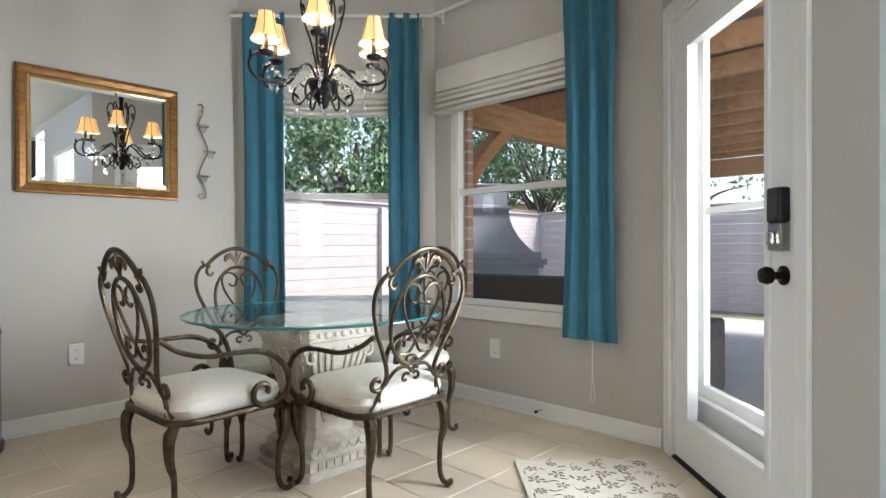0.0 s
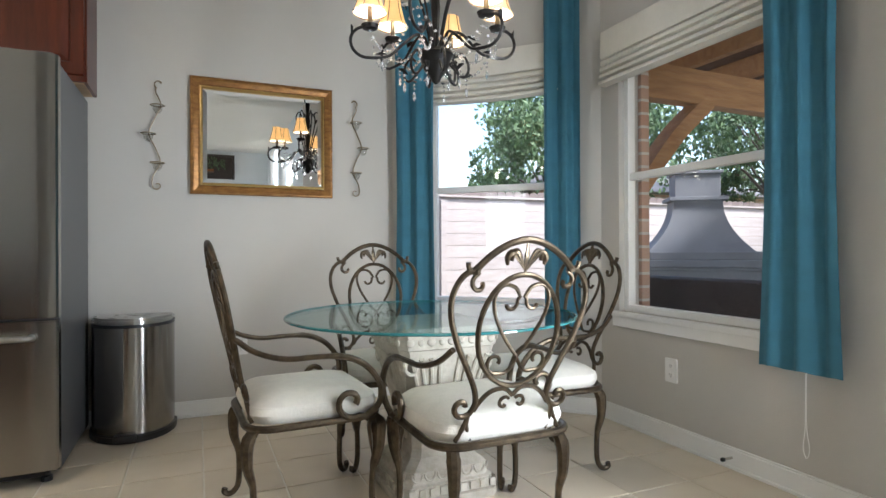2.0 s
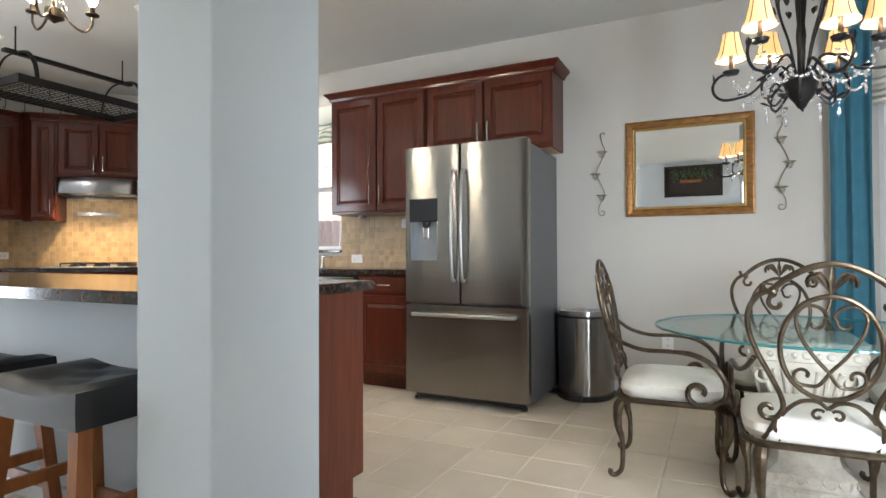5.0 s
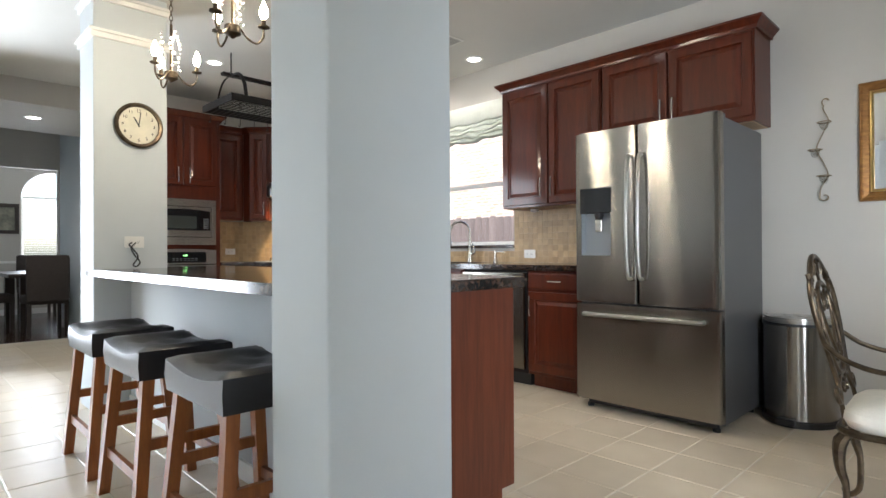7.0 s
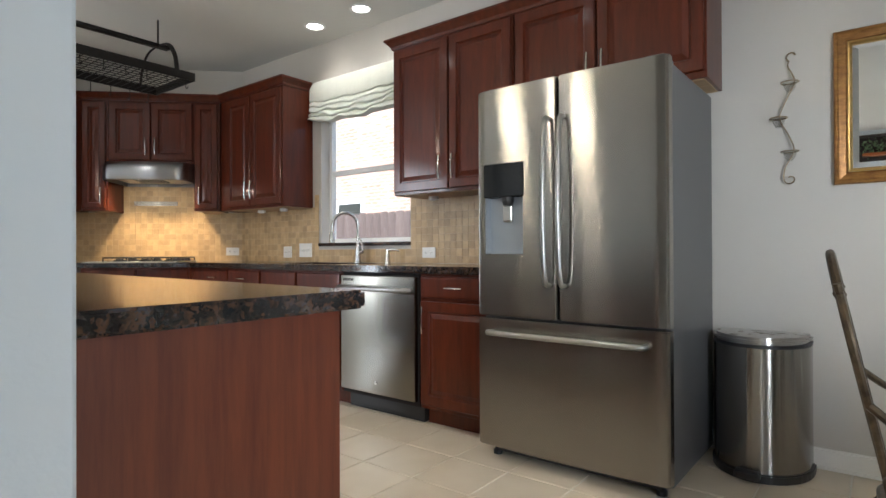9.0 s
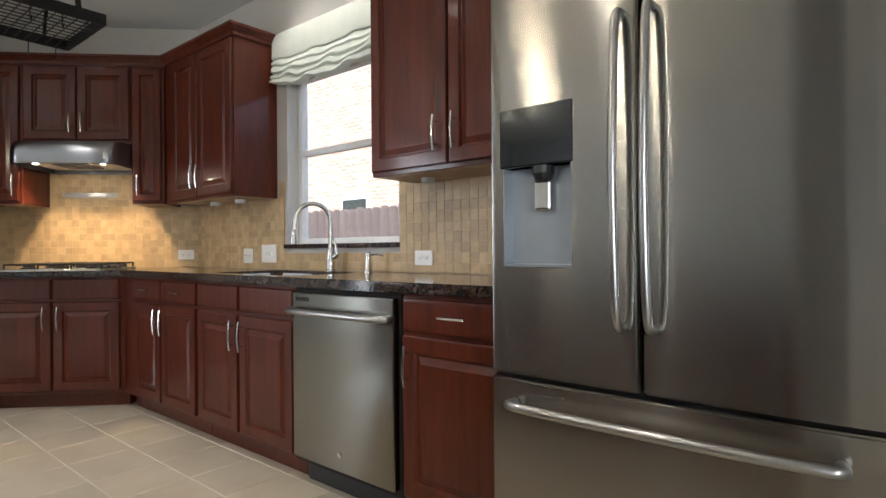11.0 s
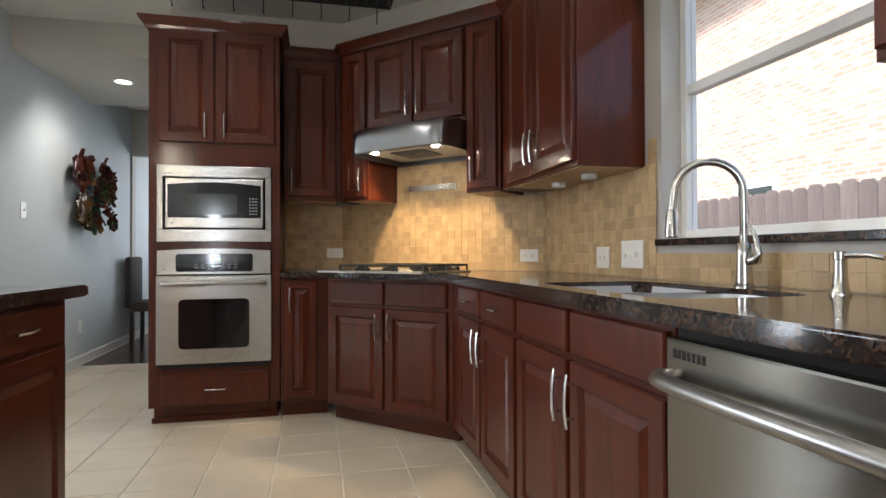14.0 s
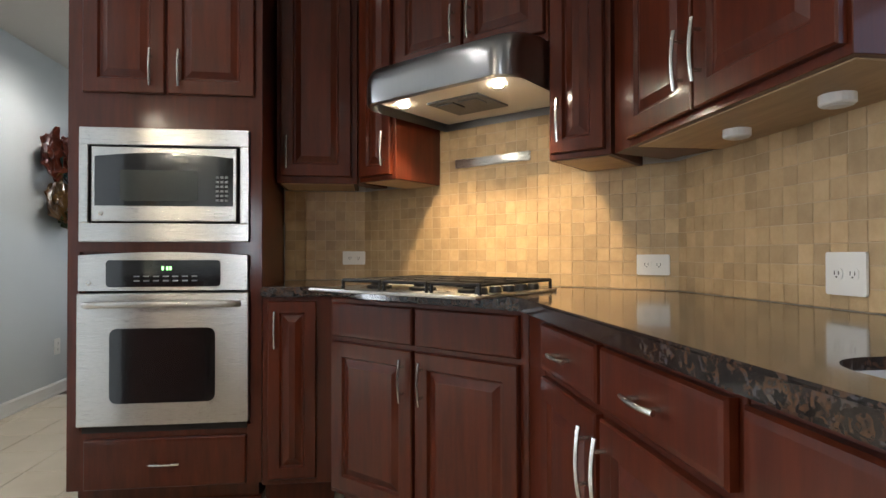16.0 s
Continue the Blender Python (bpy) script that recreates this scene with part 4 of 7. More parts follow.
# ---- breakfast nook ----
def sash_window(name, m, s0, s1, z0, z1, rail, label, sill=True, deep=0.14):
    """A white single-hung window in an opening of a wall whose frame is m."""
    th = tagged(new(name), label, "window", kind="structure")
    th.matrix_basis = m
    y0, y1 = -deep + 0.005, -deep + 0.055
    f = 0.035
    part("window_frame", cut((s0, y0, z0, s0 + f, y1, z1), (s1 - f, y0, z0, s1, y1, z1), (s0 + f, y0, z0, s1 - f, y1, z0 + f), (s0 + f, y0, z1 - f, s1 - f, y1, z1), bevel=0.003), TRIM, th)
    part("meeting_rail", cut((s0 + f, y0 + 0.006, rail - 0.02, s1 - f, y1 - 0.006, rail + 0.02), bevel=0.004), TRIM, th)
    for a, b in ((z0 + f, rail - 0.02), (rail + 0.02, z1 - f)):
        pane = part("pane", cut((s0 + f, y0 + 0.022, a, s1 - f, y0 + 0.027, b)), PANE, th)
        pane.visible_shadow = False
    if sill:
        part("window_sill", cut((s0 - 0.05, -0.14 + 0.06, z0 - 0.03, s1 + 0.05, 0.03, z0 - 0.001), (s0 - 0.04, 0.0, z0 - 0.085, s1 + 0.04, 0.016, z0 - 0.03), bevel=0.004), TRIM, th)
    return th


MN, MNW, MW, MNE = along(NE1, NW0), along(NW0, NW1), along(NW1, SW0), along(NE0, NE1)
sash_window("window_1", MN, *W2, 1.36, "white single-hung window to the covered patio", deep=0.09)
sash_window("window_2", MNW, *W1, 1.355, "white single-hung window to the fenced side yard")
sash_window("window_3", MW, *KW, 1.66, "white kitchen window over the sink", sill=False)
tagged(part("window_ledge", cut((KW[0] - 0.01, -0.13, KW[2] - 0.028, KW[1] + 0.01, 0.03, KW[2] - 0.001), bevel=0.004), GRANITE, m=MW), "dark granite ledge under the kitchen window", "ledge")


def base_run(p0, p1, a=0.0, b=None):
    n = math.hypot(p1[0] - p0[0], p1[1] - p0[1])
    b = n if b is None else b
    return tagged(part("baseboard", cut((a, 0.0005, 0.001, b, 0.014, 0.085), (a, 0.0005, 0.085, b, 0.010, 0.095), (a, 0.014, 0.001, b, 0.022, 0.016), bevel=0.002, seg=1), TRIM, m=along(p0, p1)), "white painted baseboard", "baseboard", kind="structure")


base_run(NE1, NW0)
base_run(NW0, NW1)
base_run(NW1, (XW, -0.1))
base_run(NE0, NE1, 0, 0.245)
stop = base("door_stop", MN @ pose(0.705, 0.013, 0.05), "small spring door stop on the baseboard", "door stop")
part("spring", tube([(0, 0, 0), (0, 0.05, 0)], 0.006, 8), CHROME, stop)
part("tip", lathe([(0.009, 0), (0.009, 0.012)], 10, m=pose(0, 0.05, 0, -90)), BLACK, stop)


def curtain(m, w, label, folds=3.0, seed=0, z0=0.5, z1=2.56):
    th = base("curtain", m, label, "curtain", "teal curtains")
    nx, nz = 44, 14
    bm = bmesh.new()
    for side in (0.0, 0.004):
        grid = []
        for j in range(nz + 1):
            v = j / nz
            spread = 1.0 - 0.16 * math.sin(math.pi * min(1, v * 1.1)) * (0.5 + 0.5 * math.sin(seed + 2))
            row = []
            for i in range(nx + 1):
                u = i / nx
                x = w / 2 + (u - 0.5) * w * spread
                ph = u * folds * 2 * math.pi + seed + 0.5 * math.sin(v * 3 + seed)
                y = 0.055 + 0.020 * math.sin(ph) * (0.75 + 0.35 * v) + 0.004 * math.sin(2.3 * ph + 4 * v + seed) + side
                row.append(bm.verts.new((x, y, z0 + (z1 - z0) * v + 0.004 * math.sin(ph) * (1 - v))))
            grid.append(row)
        for j in range(nz):
            for i in range(nx):
                bm.faces.new((grid[j][i], grid[j][i + 1], grid[j + 1][i + 1], grid[j + 1][i]))
    part("cloth", bm, TEAL, th, smooth=True)
    bm = bmesh.new()
    for i in range(5):
        lathe([(0.017, 0), (0.017, 0.004)], 12, bm, pose(w * (0.1 + 0.2 * i), 0.055, z1 - 0.035, 0, 90, 0))
    part("grommets", bm, CHROME, th)
    return th


curtain(MN @ pose(0.19, 0.03, 0), 0.335, "long teal curtain panel beside the patio window", 2.6, 0.4)
curtain(MNW @ pose(1.0, 0.03, 0), 0.29, "long teal curtain panel in the corner by the mirror", 2.4, 1.3)
curtain(MNW @ pose(0.105, 0.03, 0), 0.21, "long teal curtain panel between the two windows", 2.2, 2.6)
for m, a, b in ((MN, 0.12, 1.555), (MNW, 0.03, 1.36)):
    rod = base("curtain_rod", m, "thin white metal curtain rod on brackets", "curtain rod")
    part("rod", tube([(a, 0.085, 2.545), (b, 0.085, 2.545)], 0.011, 10), TRIM, rod, smooth=True)
    for s in (a + 0.05, b - 0.06):
        part("bracket", cut((s - 0.008, 0.001, 2.50, s + 0.008, 0.006, 2.58), (s - 0.006, 0.001, 2.538, s + 0.006, 0.09, 2.552)), TRIM, rod)
wand = tagged(part("pull_cord", tube(smooth_line([(0.37, 0.02, 0.62), (0.372, 0.02, 0.3), (0.36, 0.02, 0.2), (0.372, 0.02, 0.16), (0.385, 0.02, 0.2), (0.376, 0.02, 0.3), (0.374, 0.02, 0.62)], 5), 0.0016, 6), TRIM, m=MN), "thin white looped shade cord hanging by the wall", "cord")


def roman_shade(m, s0, s1, ztop, zbot, label, sag=0.0, mat=None, messy=0.0):
    th = base("roman_shade", m, label, "window shade", "roman shades")
    flat = ztop - (ztop - zbot) * 0.5
    def sheet(prof, y_off):
        bm = bmesh.new()
        n = 28
        rows = []
        for y, z in prof:
            row = []
            for i in range(n + 1):
                u = i / n
                dz = -sag * math.sin(math.pi * u) * (ztop - z) / (ztop - zbot)
                w = messy * (math.sin(u * 19 + z * 40) + 0.6 * math.sin(u * 37 + z * 13)) * (ztop - z)
                row.append(bm.verts.new((s0 + (s1 - s0) * u, y + y_off + abs(w) * 0.3, z + dz + w * 0.4)))
            rows.append(row)
        for a, b in zip(rows, rows[1:]):
            for i in range(n):
                bm.faces.new((a[i], a[i + 1], b[i + 1], b[i]))
        bm.faces.new([r[0] for r in rows])
        bm.faces.new([r[-1] for r in rows][::-1])
        return bm
    part("valance", sheet([(0.003, ztop), (0.045, ztop), (0.05, ztop - 0.01), (0.053, flat + 0.012), (0.048, flat), (0.003, flat - 0.002)], 0), mat or LINEN, th, smooth=True)
    f = (flat - zbot) / 4
    for i in range(4):
        z = flat - i * f
        part("fold", sheet([(0.006, z - 0.002), (0.036 + 0.006 * (i % 2), z - 0.004), (0.05 + 0.005 * i, z - f * 0.45), (0.052 + 0.005 * i, z - f * 0.9), (0.03, z - f * 1.12), (0.006, z - f)], 0), mat or LINEN, th, smooth=True)
    return th


roman_shade(MN, W2[0] - 0.01, W2[1] + 0.09, 2.19, 1.885, "cream linen roman shade gathered at the top of the window", 0.0)
roman_shade(MNW, W1[0] - 0.07, W1[1] + 0.08, 2.19, 1.90, "cream linen roman shade gathered over the corner window", 0.02)
roman_shade(MW, KW[0] - 0.01, KW[1] + 0.09, 2.42, 2.10, "pale green-white roman shade bunched over the kitchen window", 0.03, material("pale_green_shade_cloth", (0.68, 0.70, 0.62), 0.95, vary=0.08, scale=10, bump=0.3, bump_scale=250), 0.09)

# patio door
d0, d1 = DOOR[0], DOOR[1]
door = tagged(new("door_1"), "white patio door with a full glass panel and dark knob, closed", "door", kind="structure")
door.matrix_basis = MNE
part("casing", cut((d0 - 0.065, 0.0005, 0, d0 + 0.005, 0.018, DOOR[3] - 0.005), (d1 - 0.005, 0.0005, 0, d1 + 0.06, 0.018, DOOR[3] - 0.005), (d0 - 0.065, 0.0005, DOOR[3] - 0.005, d1 + 0.06, 0.018, DOOR[3] + 0.065), bevel=0.004), TRIM, door)
part("jamb", cut((d0, -0.139, 0, d0 + 0.02, -0.0005, DOOR[3]), (d1 - 0.02, -0.139, 0, d1, -0.0005, DOOR[3]), (d0 + 0.02, -0.139, DOOR[3] - 0.02, d1 - 0.02, -0.0005, DOOR[3])), TRIM, door)
part("threshold", cut((d0 + 0.02, -0.139, 0.0, d1 - 0.02, 0.01, 0.015), bevel=0.004), IRON, door)
e0, e1, g0, g1 = d0 + 0.023, d1 - 0.023, d0 + 0.165, d1 - 0.155
gz0, gz1 = 0.215, 1.90
part("leaf", cut((e0, -0.05, 0.018, g0, -0.006, 2.045), (g1, -0.05, 0.018, e1, -0.006, 2.045), (g0, -0.05, 0.018, g1, -0.006, gz0), (g0, -0.05, gz1, g1, -0.006, 2.045)), TRIM, door)
part("glazing_bead", cut((g0 - 0.014, -0.008, gz0 - 0.014, g0 + 0.016, 0.004, gz1 + 0.014), (g1 - 0.016, -0.008, gz0 - 0.014, g1 + 0.014, 0.004, gz1 + 0.014), (g0 + 0.016, -0.008, gz0 - 0.014, g1 - 0.016, 0.004, gz0 + 0.016), (g0 + 0.016, -0.008, gz1 - 0.016, g1 - 0.016, 0.004, gz1 + 0.014), bevel=0.004), TRIM, door)
pn = part("pane", cut((g0, -0.03, gz0, g1, -0.025, gz1)), PANE, door)
pn.visible_shadow = False
for hz in (0.25, 1.05, 1.83):
    part("hinge", cut((e1 - 0.002, -0.01, hz - 0.045, e1 + 0.022, 0.0, hz + 0.045), bevel=0.002), TRIM, door)
part("knob", lathe([(0.032, 0), (0.032, 0.006), (0.014, 0.012), (0.012, 0.035), (0.026, 0.045), (0.030, 0.06), (0.024, 0.075), (0.006, 0.08)], 20, m=pose(e0 + 0.06, -0.006, 0.90, -90)), material("oil_rubbed_bronze", (0.02, 0.016, 0.014), 0.3, 0.8), door, "dark bronze door knob", smooth=True)
kp = part("keypad_lock", cut((e0 + 0.025, -0.006, 0.98, e0 + 0.095, 0.03, 1.07), bevel=0.006), STEEL_H, door, "keypad deadbolt, black over satin metal")
part("battery_cover", cut((e0 + 0.024, -0.006, 1.071, e0 + 0.096, 0.034, 1.185), bevel=0.008), BLACK, kp)
part("thumb_turn", cut((e0 + 0.05, 0.03, 1.0, e0 + 0.07, 0.05, 1.04), bevel=0.004), CHROME, kp)
storm = tagged(new("door_2"), "white aluminium storm door outside the patio door", "door", kind="structure")
storm.matrix_basis = MNE
part("leaf", cut((d0 + 0.02, -0.135, 0.02, d0 + 0.10, -0.105, 2.04), (d1 - 0.10, -0.135, 0.02, d1 - 0.02, -0.105, 2.04), (d0 + 0.10, -0.135, 0.02, d1 - 0.10, -0.105, 0.36), (d0 + 0.10, -0.135, 1.94, d1 - 0.10, -0.105, 2.04), (d0 + 0.10, -0.13, 1.14, d1 - 0.10, -0.108, 1.17), bevel=0.003), TRIM, storm)
part("closer", tube([(d0 + 0.12, -0.085, 0.30), (d1 - 0.09, -0.085, 0.30)], 0.013, 10), TRIM, storm)

# mirror on the west wall
MY0, MY1, MZ0, MZ1 = 0.565, 1.39, 1.292, 1.976
mm = along((XW, MY1), (XW, MY0))
mw_, mh_ = MY1 - MY0, MZ1 - MZ0
mir = base("wall_mirror", mm @ pose(0, 0.001, MZ0), "rectangular mirror in a wide antique gold wooden frame", "mirror")
def frame_mesh(w, h, prof):
    """A mitred frame; prof: (inset, height) pairs."""
    bm = bmesh.new()
    loops = [[bm.verts.new(p) for p in ((i, y, i), (w - i, y, i), (w - i, y, h - i), (i, y, h - i))] for i, y in prof]
    for a, b in zip(loops, loops[1:]):
        for k in range(4):
            bm.faces.new((a[k], a[(k + 1) % 4], b[(k + 1) % 4], b[k]))
    return bm
part("frame", frame_mesh(mw_, mh_, [(0, 0), (0, 0.022), (0.004, 0.028), (0.014, 0.03), (0.02, 0.026), (0.045, 0.02), (0.052, 0.024), (0.054, 0.012)]), GOLD, mir)
part("inner_edge", frame_mesh(mw_, mh_, [(0.053, 0.012), (0.053, 0.026), (0.06, 0.028), (0.068, 0.018), (0.07, 0.006)]), GOLD_BRIGHT, mir, "bright gilt inner edge")
bm = bmesh.new()
for rings in ([(0.066, 0.010), (0.092, 0.013)],):
    loops = [[bm.verts.new(p) for p in ((i, y, i), (mw_ - i, y, i), (mw_ - i, y, mh_ - i), (i, y, mh_ - i))] for i, y in rings]
    for k in range(4):
        bm.faces.new((loops[0][k], loops[0][(k + 1) % 4], loops[1][(k + 1) % 4], loops[1][k]))
    bm.faces.new(loops[1])
part("glass", bm, MIRROR, mir, "bevelled silvered glass")
part("backing", cut((0.01, 0.0, 0.01, mw_ - 0.01, 0.005, mh_ - 0.01)), CAVITY, mir)

# wavy candle sconces
CUP = glass("clear_cup_glass", (0.93, 0.93, 0.92))
def sconce(y, flip):
    th = base("candle_sconce", pose(XW + 0.022, y, 1.30, 0, 0, 90), "wavy bronze wall sconce with three small glass cups", "sconce", "sconces beside the mirror")
    f = flip
    pts = [(p[0] * f, p[1]) for p in spiral(0.018, 0.606, 0.010, 0.028, 20, 20 + 400 - 180, 12)]
    line = [(x, 0, z) for x, z in pts] + smooth_line([(pts[-1][0], 0, pts[-1][1]), (0.0, 0, 0.56), (0.026 * f, 0, 0.49), (0.0, 0, 0.42), (-0.035 * f, 0, 0.325), (0.0, 0, 0.24), (0.022 * f, 0, 0.165), (-0.012 * f, 0, 0.09), (-0.02 * f, 0, 0.05)], 5)[1:]
    pts2 = [(p[0] * f, p[1]) for p in spiral(0.006, 0.032, 0.027, 0.010, 160, 160 + 330, 12)]
    line += [(x, 0, z) for x, z in pts2]
    part("stem", tube(line, 0.006, 7, flat=0.55), SCONCE, th, smooth=True)
    for cx, cz in ((0.012 * f, 0.475), (-0.035 * f, 0.315), (0.010 * f, 0.155)):
        part("ring", tube([(cx + 0.036 * math.cos(a), -0.038 + 0.036 * math.sin(a), cz) for a in [2 * math.pi * i / 16 for i in range(17)]], 0.003, 6), SCONCE, th)
        cup = part("cup", lathe([(0.012, cz - 0.045), (0.022, cz - 0.03), (0.031, cz + 0.004), (0.029, cz + 0.004), (0.02, cz - 0.028), (0.010, cz - 0.042)], 14, m=pose(cx, -0.038, 0)), CUP, th, "small clear glass cup")
        cup.visible_shadow = False
    return th


sconce(0.39, 1)
sconce(1.545, -1)
plate_thing("wall_socket", west_plate(0.84, 0.40, 0.001), 0.075, 0.118, UPR, "white upright wall socket under the mirror")
plate_thing("wall_socket", MN @ pose(1.055, 0.001, 0.362), 0.075, 0.118, UPR, "white upright wall socket under the patio window")

# pedal bin
can = base("pedal_bin", pose(-3.46, 0.29, 0, 0, 0, 0), "brushed steel half-round pedal bin with black base", "bin")
def dshape(w, d, s=1.0, n=20):
    return [(-d / 2, -w / 2 * s)] + [(-d / 2 + 0.06 + (d - 0.06) * s * math.cos(a), w / 2 * s * math.sin(a)) for a in [math.pi * (i / n - 0.5) for i in range(n + 1)]] + [(-d / 2, w / 2 * s)]
part("base_ring", prism(dshape(0.40, 0.30, 1.03), 0.0, 0.04, bevel=0.006), BLACK, can)
part("body", prism(dshape(0.39, 0.29), 0.04, 0.575), STEEL, can, smooth=True)
part("rim", prism(dshape(0.395, 0.295), 0.575, 0.59), BLACK, can)
part("lid", prism(dshape(0.395, 0.297), 0.59, 0.622, bevel=0.012), STEEL_H, can, smooth=True)
part("pedal", cut((0.10, -0.07, 0.015, 0.185, 0.03, 0.05), bevel=0.008), BLACK, can)

# rug
rm = pose(-1.13, 2.53, 0.004, 0, 0, -45)
rug = base("rug", rm, "cream rug with grey-brown floral pattern by the door", "rug")
CREAM = material("cream_wool", (0.66, 0.62, 0.53), 0.97, vary=0.1, scale=50, bump=0.5, bump_scale=300)
TAUPE = material("taupe_wool", (0.27, 0.24, 0.19), 0.97, vary=0.2, scale=60, bump=0.5, bump_scale=300)
part("pile", cut((0, -0.62, 0, 0.92, 0, 0.008), bevel=0.003), CREAM, rug)
bm = bmesh.new()
rnd = random.Random(5)
for i in range(8):
    for j in range(6):
        cx, cy = 0.07 + i * 0.113 + (0.05 if j % 2 else 0) - 0.012, -0.06 - j * 0.1
        if cx > 0.87:
            continue
        rr = rnd.uniform(0.026, 0.042)
        pet = rnd.choice((5, 6, 7))
        ang = rnd.uniform(0, 6)
        for p in range(pet):
            a = ang + 2 * math.pi * p / pet
            vs = []
            for q in range(8):
                b = 2 * math.pi * q / 8
                lx, ly = rr * 0.62 + rr * 0.36 * math.cos(b), rr * 0.24 * math.sin(b)
                vs.append(bm.verts.new((cx + lx * math.cos(a) - ly * math.sin(a), cy + lx * math.sin(a) + ly * math.cos(a), 0.0092)))
            bm.faces.new(vs)
        vs = [bm.verts.new((cx + rr * 0.2 * math.cos(2 * math.pi * q / 8), cy + rr * 0.2 * math.sin(2 * math.pi * q / 8), 0.0094)) for q in range(8)]
        bm.faces.new(vs)
        for s in (-1, 1):
            a = ang + s
            pts = [(cx + 0.05 * t * math.cos(a + t * s), cy + 0.05 * t * math.sin(a + t * s), 0.0088) for t in (0.7, 0.9, 1.1, 1.3)]
            tube(pts, [0.002, 0.006, 0.005, 0.001], 5, bm, flat=0.15)
pat = part("pattern", bm, TAUPE, rug, "grey-brown woven flowers and leaves")

# glass table on a carved pedestal
TC = (-2.25, 1.485)
table = base("dining_table", pose(TC[0], TC[1], 0), "round glass dining table on a carved cream stone pedestal", "table")
gt = part("tabletop", lathe([(0.578, 0.692), (0.584, 0.694), (0.586, 0.698), (0.584, 0.702), (0.578, 0.704)], 96), TABLE_GLASS, table, "clear green-tinted glass top")
gt.visible_shadow = False
bm = lathe([(0.5795, 0.6925), (0.5865, 0.6955), (0.5865, 0.7005), (0.5795, 0.7035)], 96, cap=False)
part("glass_edge", bm, GLASS_EDGE, gt, "blue-green polished glass edge", smooth=True)
ped = bmesh.new()
prof = [(0.205, 0), (0.205, 0.03), (0.192, 0.035), (0.192, 0.075), (0.178, 0.082), (0.17, 0.10), (0.172, 0.125), (0.145, 0.145), (0.128, 0.16), (0.122, 0.19), (0.126, 0.27), (0.142, 0.38), (0.168, 0.49), (0.192, 0.56), (0.198, 0.585), (0.205, 0.59), (0.205, 0.645), (0.214, 0.652), (0.214, 0.668), (0.20, 0.674)]
loops = []
for r, z in prof:
    c = 0.03
    loops.append([ped.verts.new((x, y, z)) for x, y in ((r - c, -r), (r, -r + c), (r, r - c), (r - c, r), (-r + c, r), (-r, r - c), (-r, -r + c), (-r + c, -r))])
for a, b in zip(loops, loops[1:]):
    for i in range(8):
        ped.faces.new((a[i], a[(i + 1) % 8], b[(i + 1) % 8], b[i]))
ped.faces.new(loops[0])
ped.faces.new(loops[-1])
pd = part("pedestal", ped, STONE, table, "carved cream stone pedestal")
egg = finish(lathe([(0.002, -0.011), (0.010, -0.006), (0.012, 0), (0.010, 0.006), (0.002, 0.011)], 10), "bead", STONE, True)
for side in range(4):
    rot = pose(0, 0, 0, 0, 0, 90 * side)
    bm = bmesh.new()
    for i in range(9):
        cut((-0.172 + i * 0.042, -0.2, 0.04, -0.148 + i * 0.042, -0.19, 0.07), bm=bm)
    part("dentils", bm, STONE, pd, m=rot)
    bm = bmesh.new()
    for i in range(6):
        x = -0.13 + i * 0.052
        tube([(x + 0.022 * math.cos(a), -0.173, 0.12 + 0.032 * -math.sin(a)) for a in [math.pi * k / 8 for k in range(9)]], 0.004, 6, bm)
    for sx in (-1, 1):
        for k in range(4):
            x0 = sx * (0.03 + 0.028 * k)
            pts = [(sx * (0.02 + 0.01 * k), -0.126, 0.22), (x0 * 0.8, -0.138, 0.34), (x0 * 1.05, -0.157, 0.43), (x0 * 1.3, -0.181, 0.53), (x0 * 1.38, -0.194, 0.555)]
            tube(smooth_line(pts, 4), [0.006 + 0.004 * i / 16 for i in range(17)], 6, bm)
        tube([(sx * p[0], -0.178, p[1]) for p in spiral(0.15, 0.52, 0.035, 0.008, 80, -300, 14)], 0.008, 6, bm)
    part("carving", bm, STONE, pd, smooth=True, m=rot)
    for i in range(9):
        b_ = new("bead", egg)
        b_.parent, b_.matrix_basis = pd, rot @ pose(-0.168 + i * 0.042, -0.205, 0.617)
        b_.scale = (1, 0.7, 1.2) if i % 2 else (1.5, 0.7, 1.5)


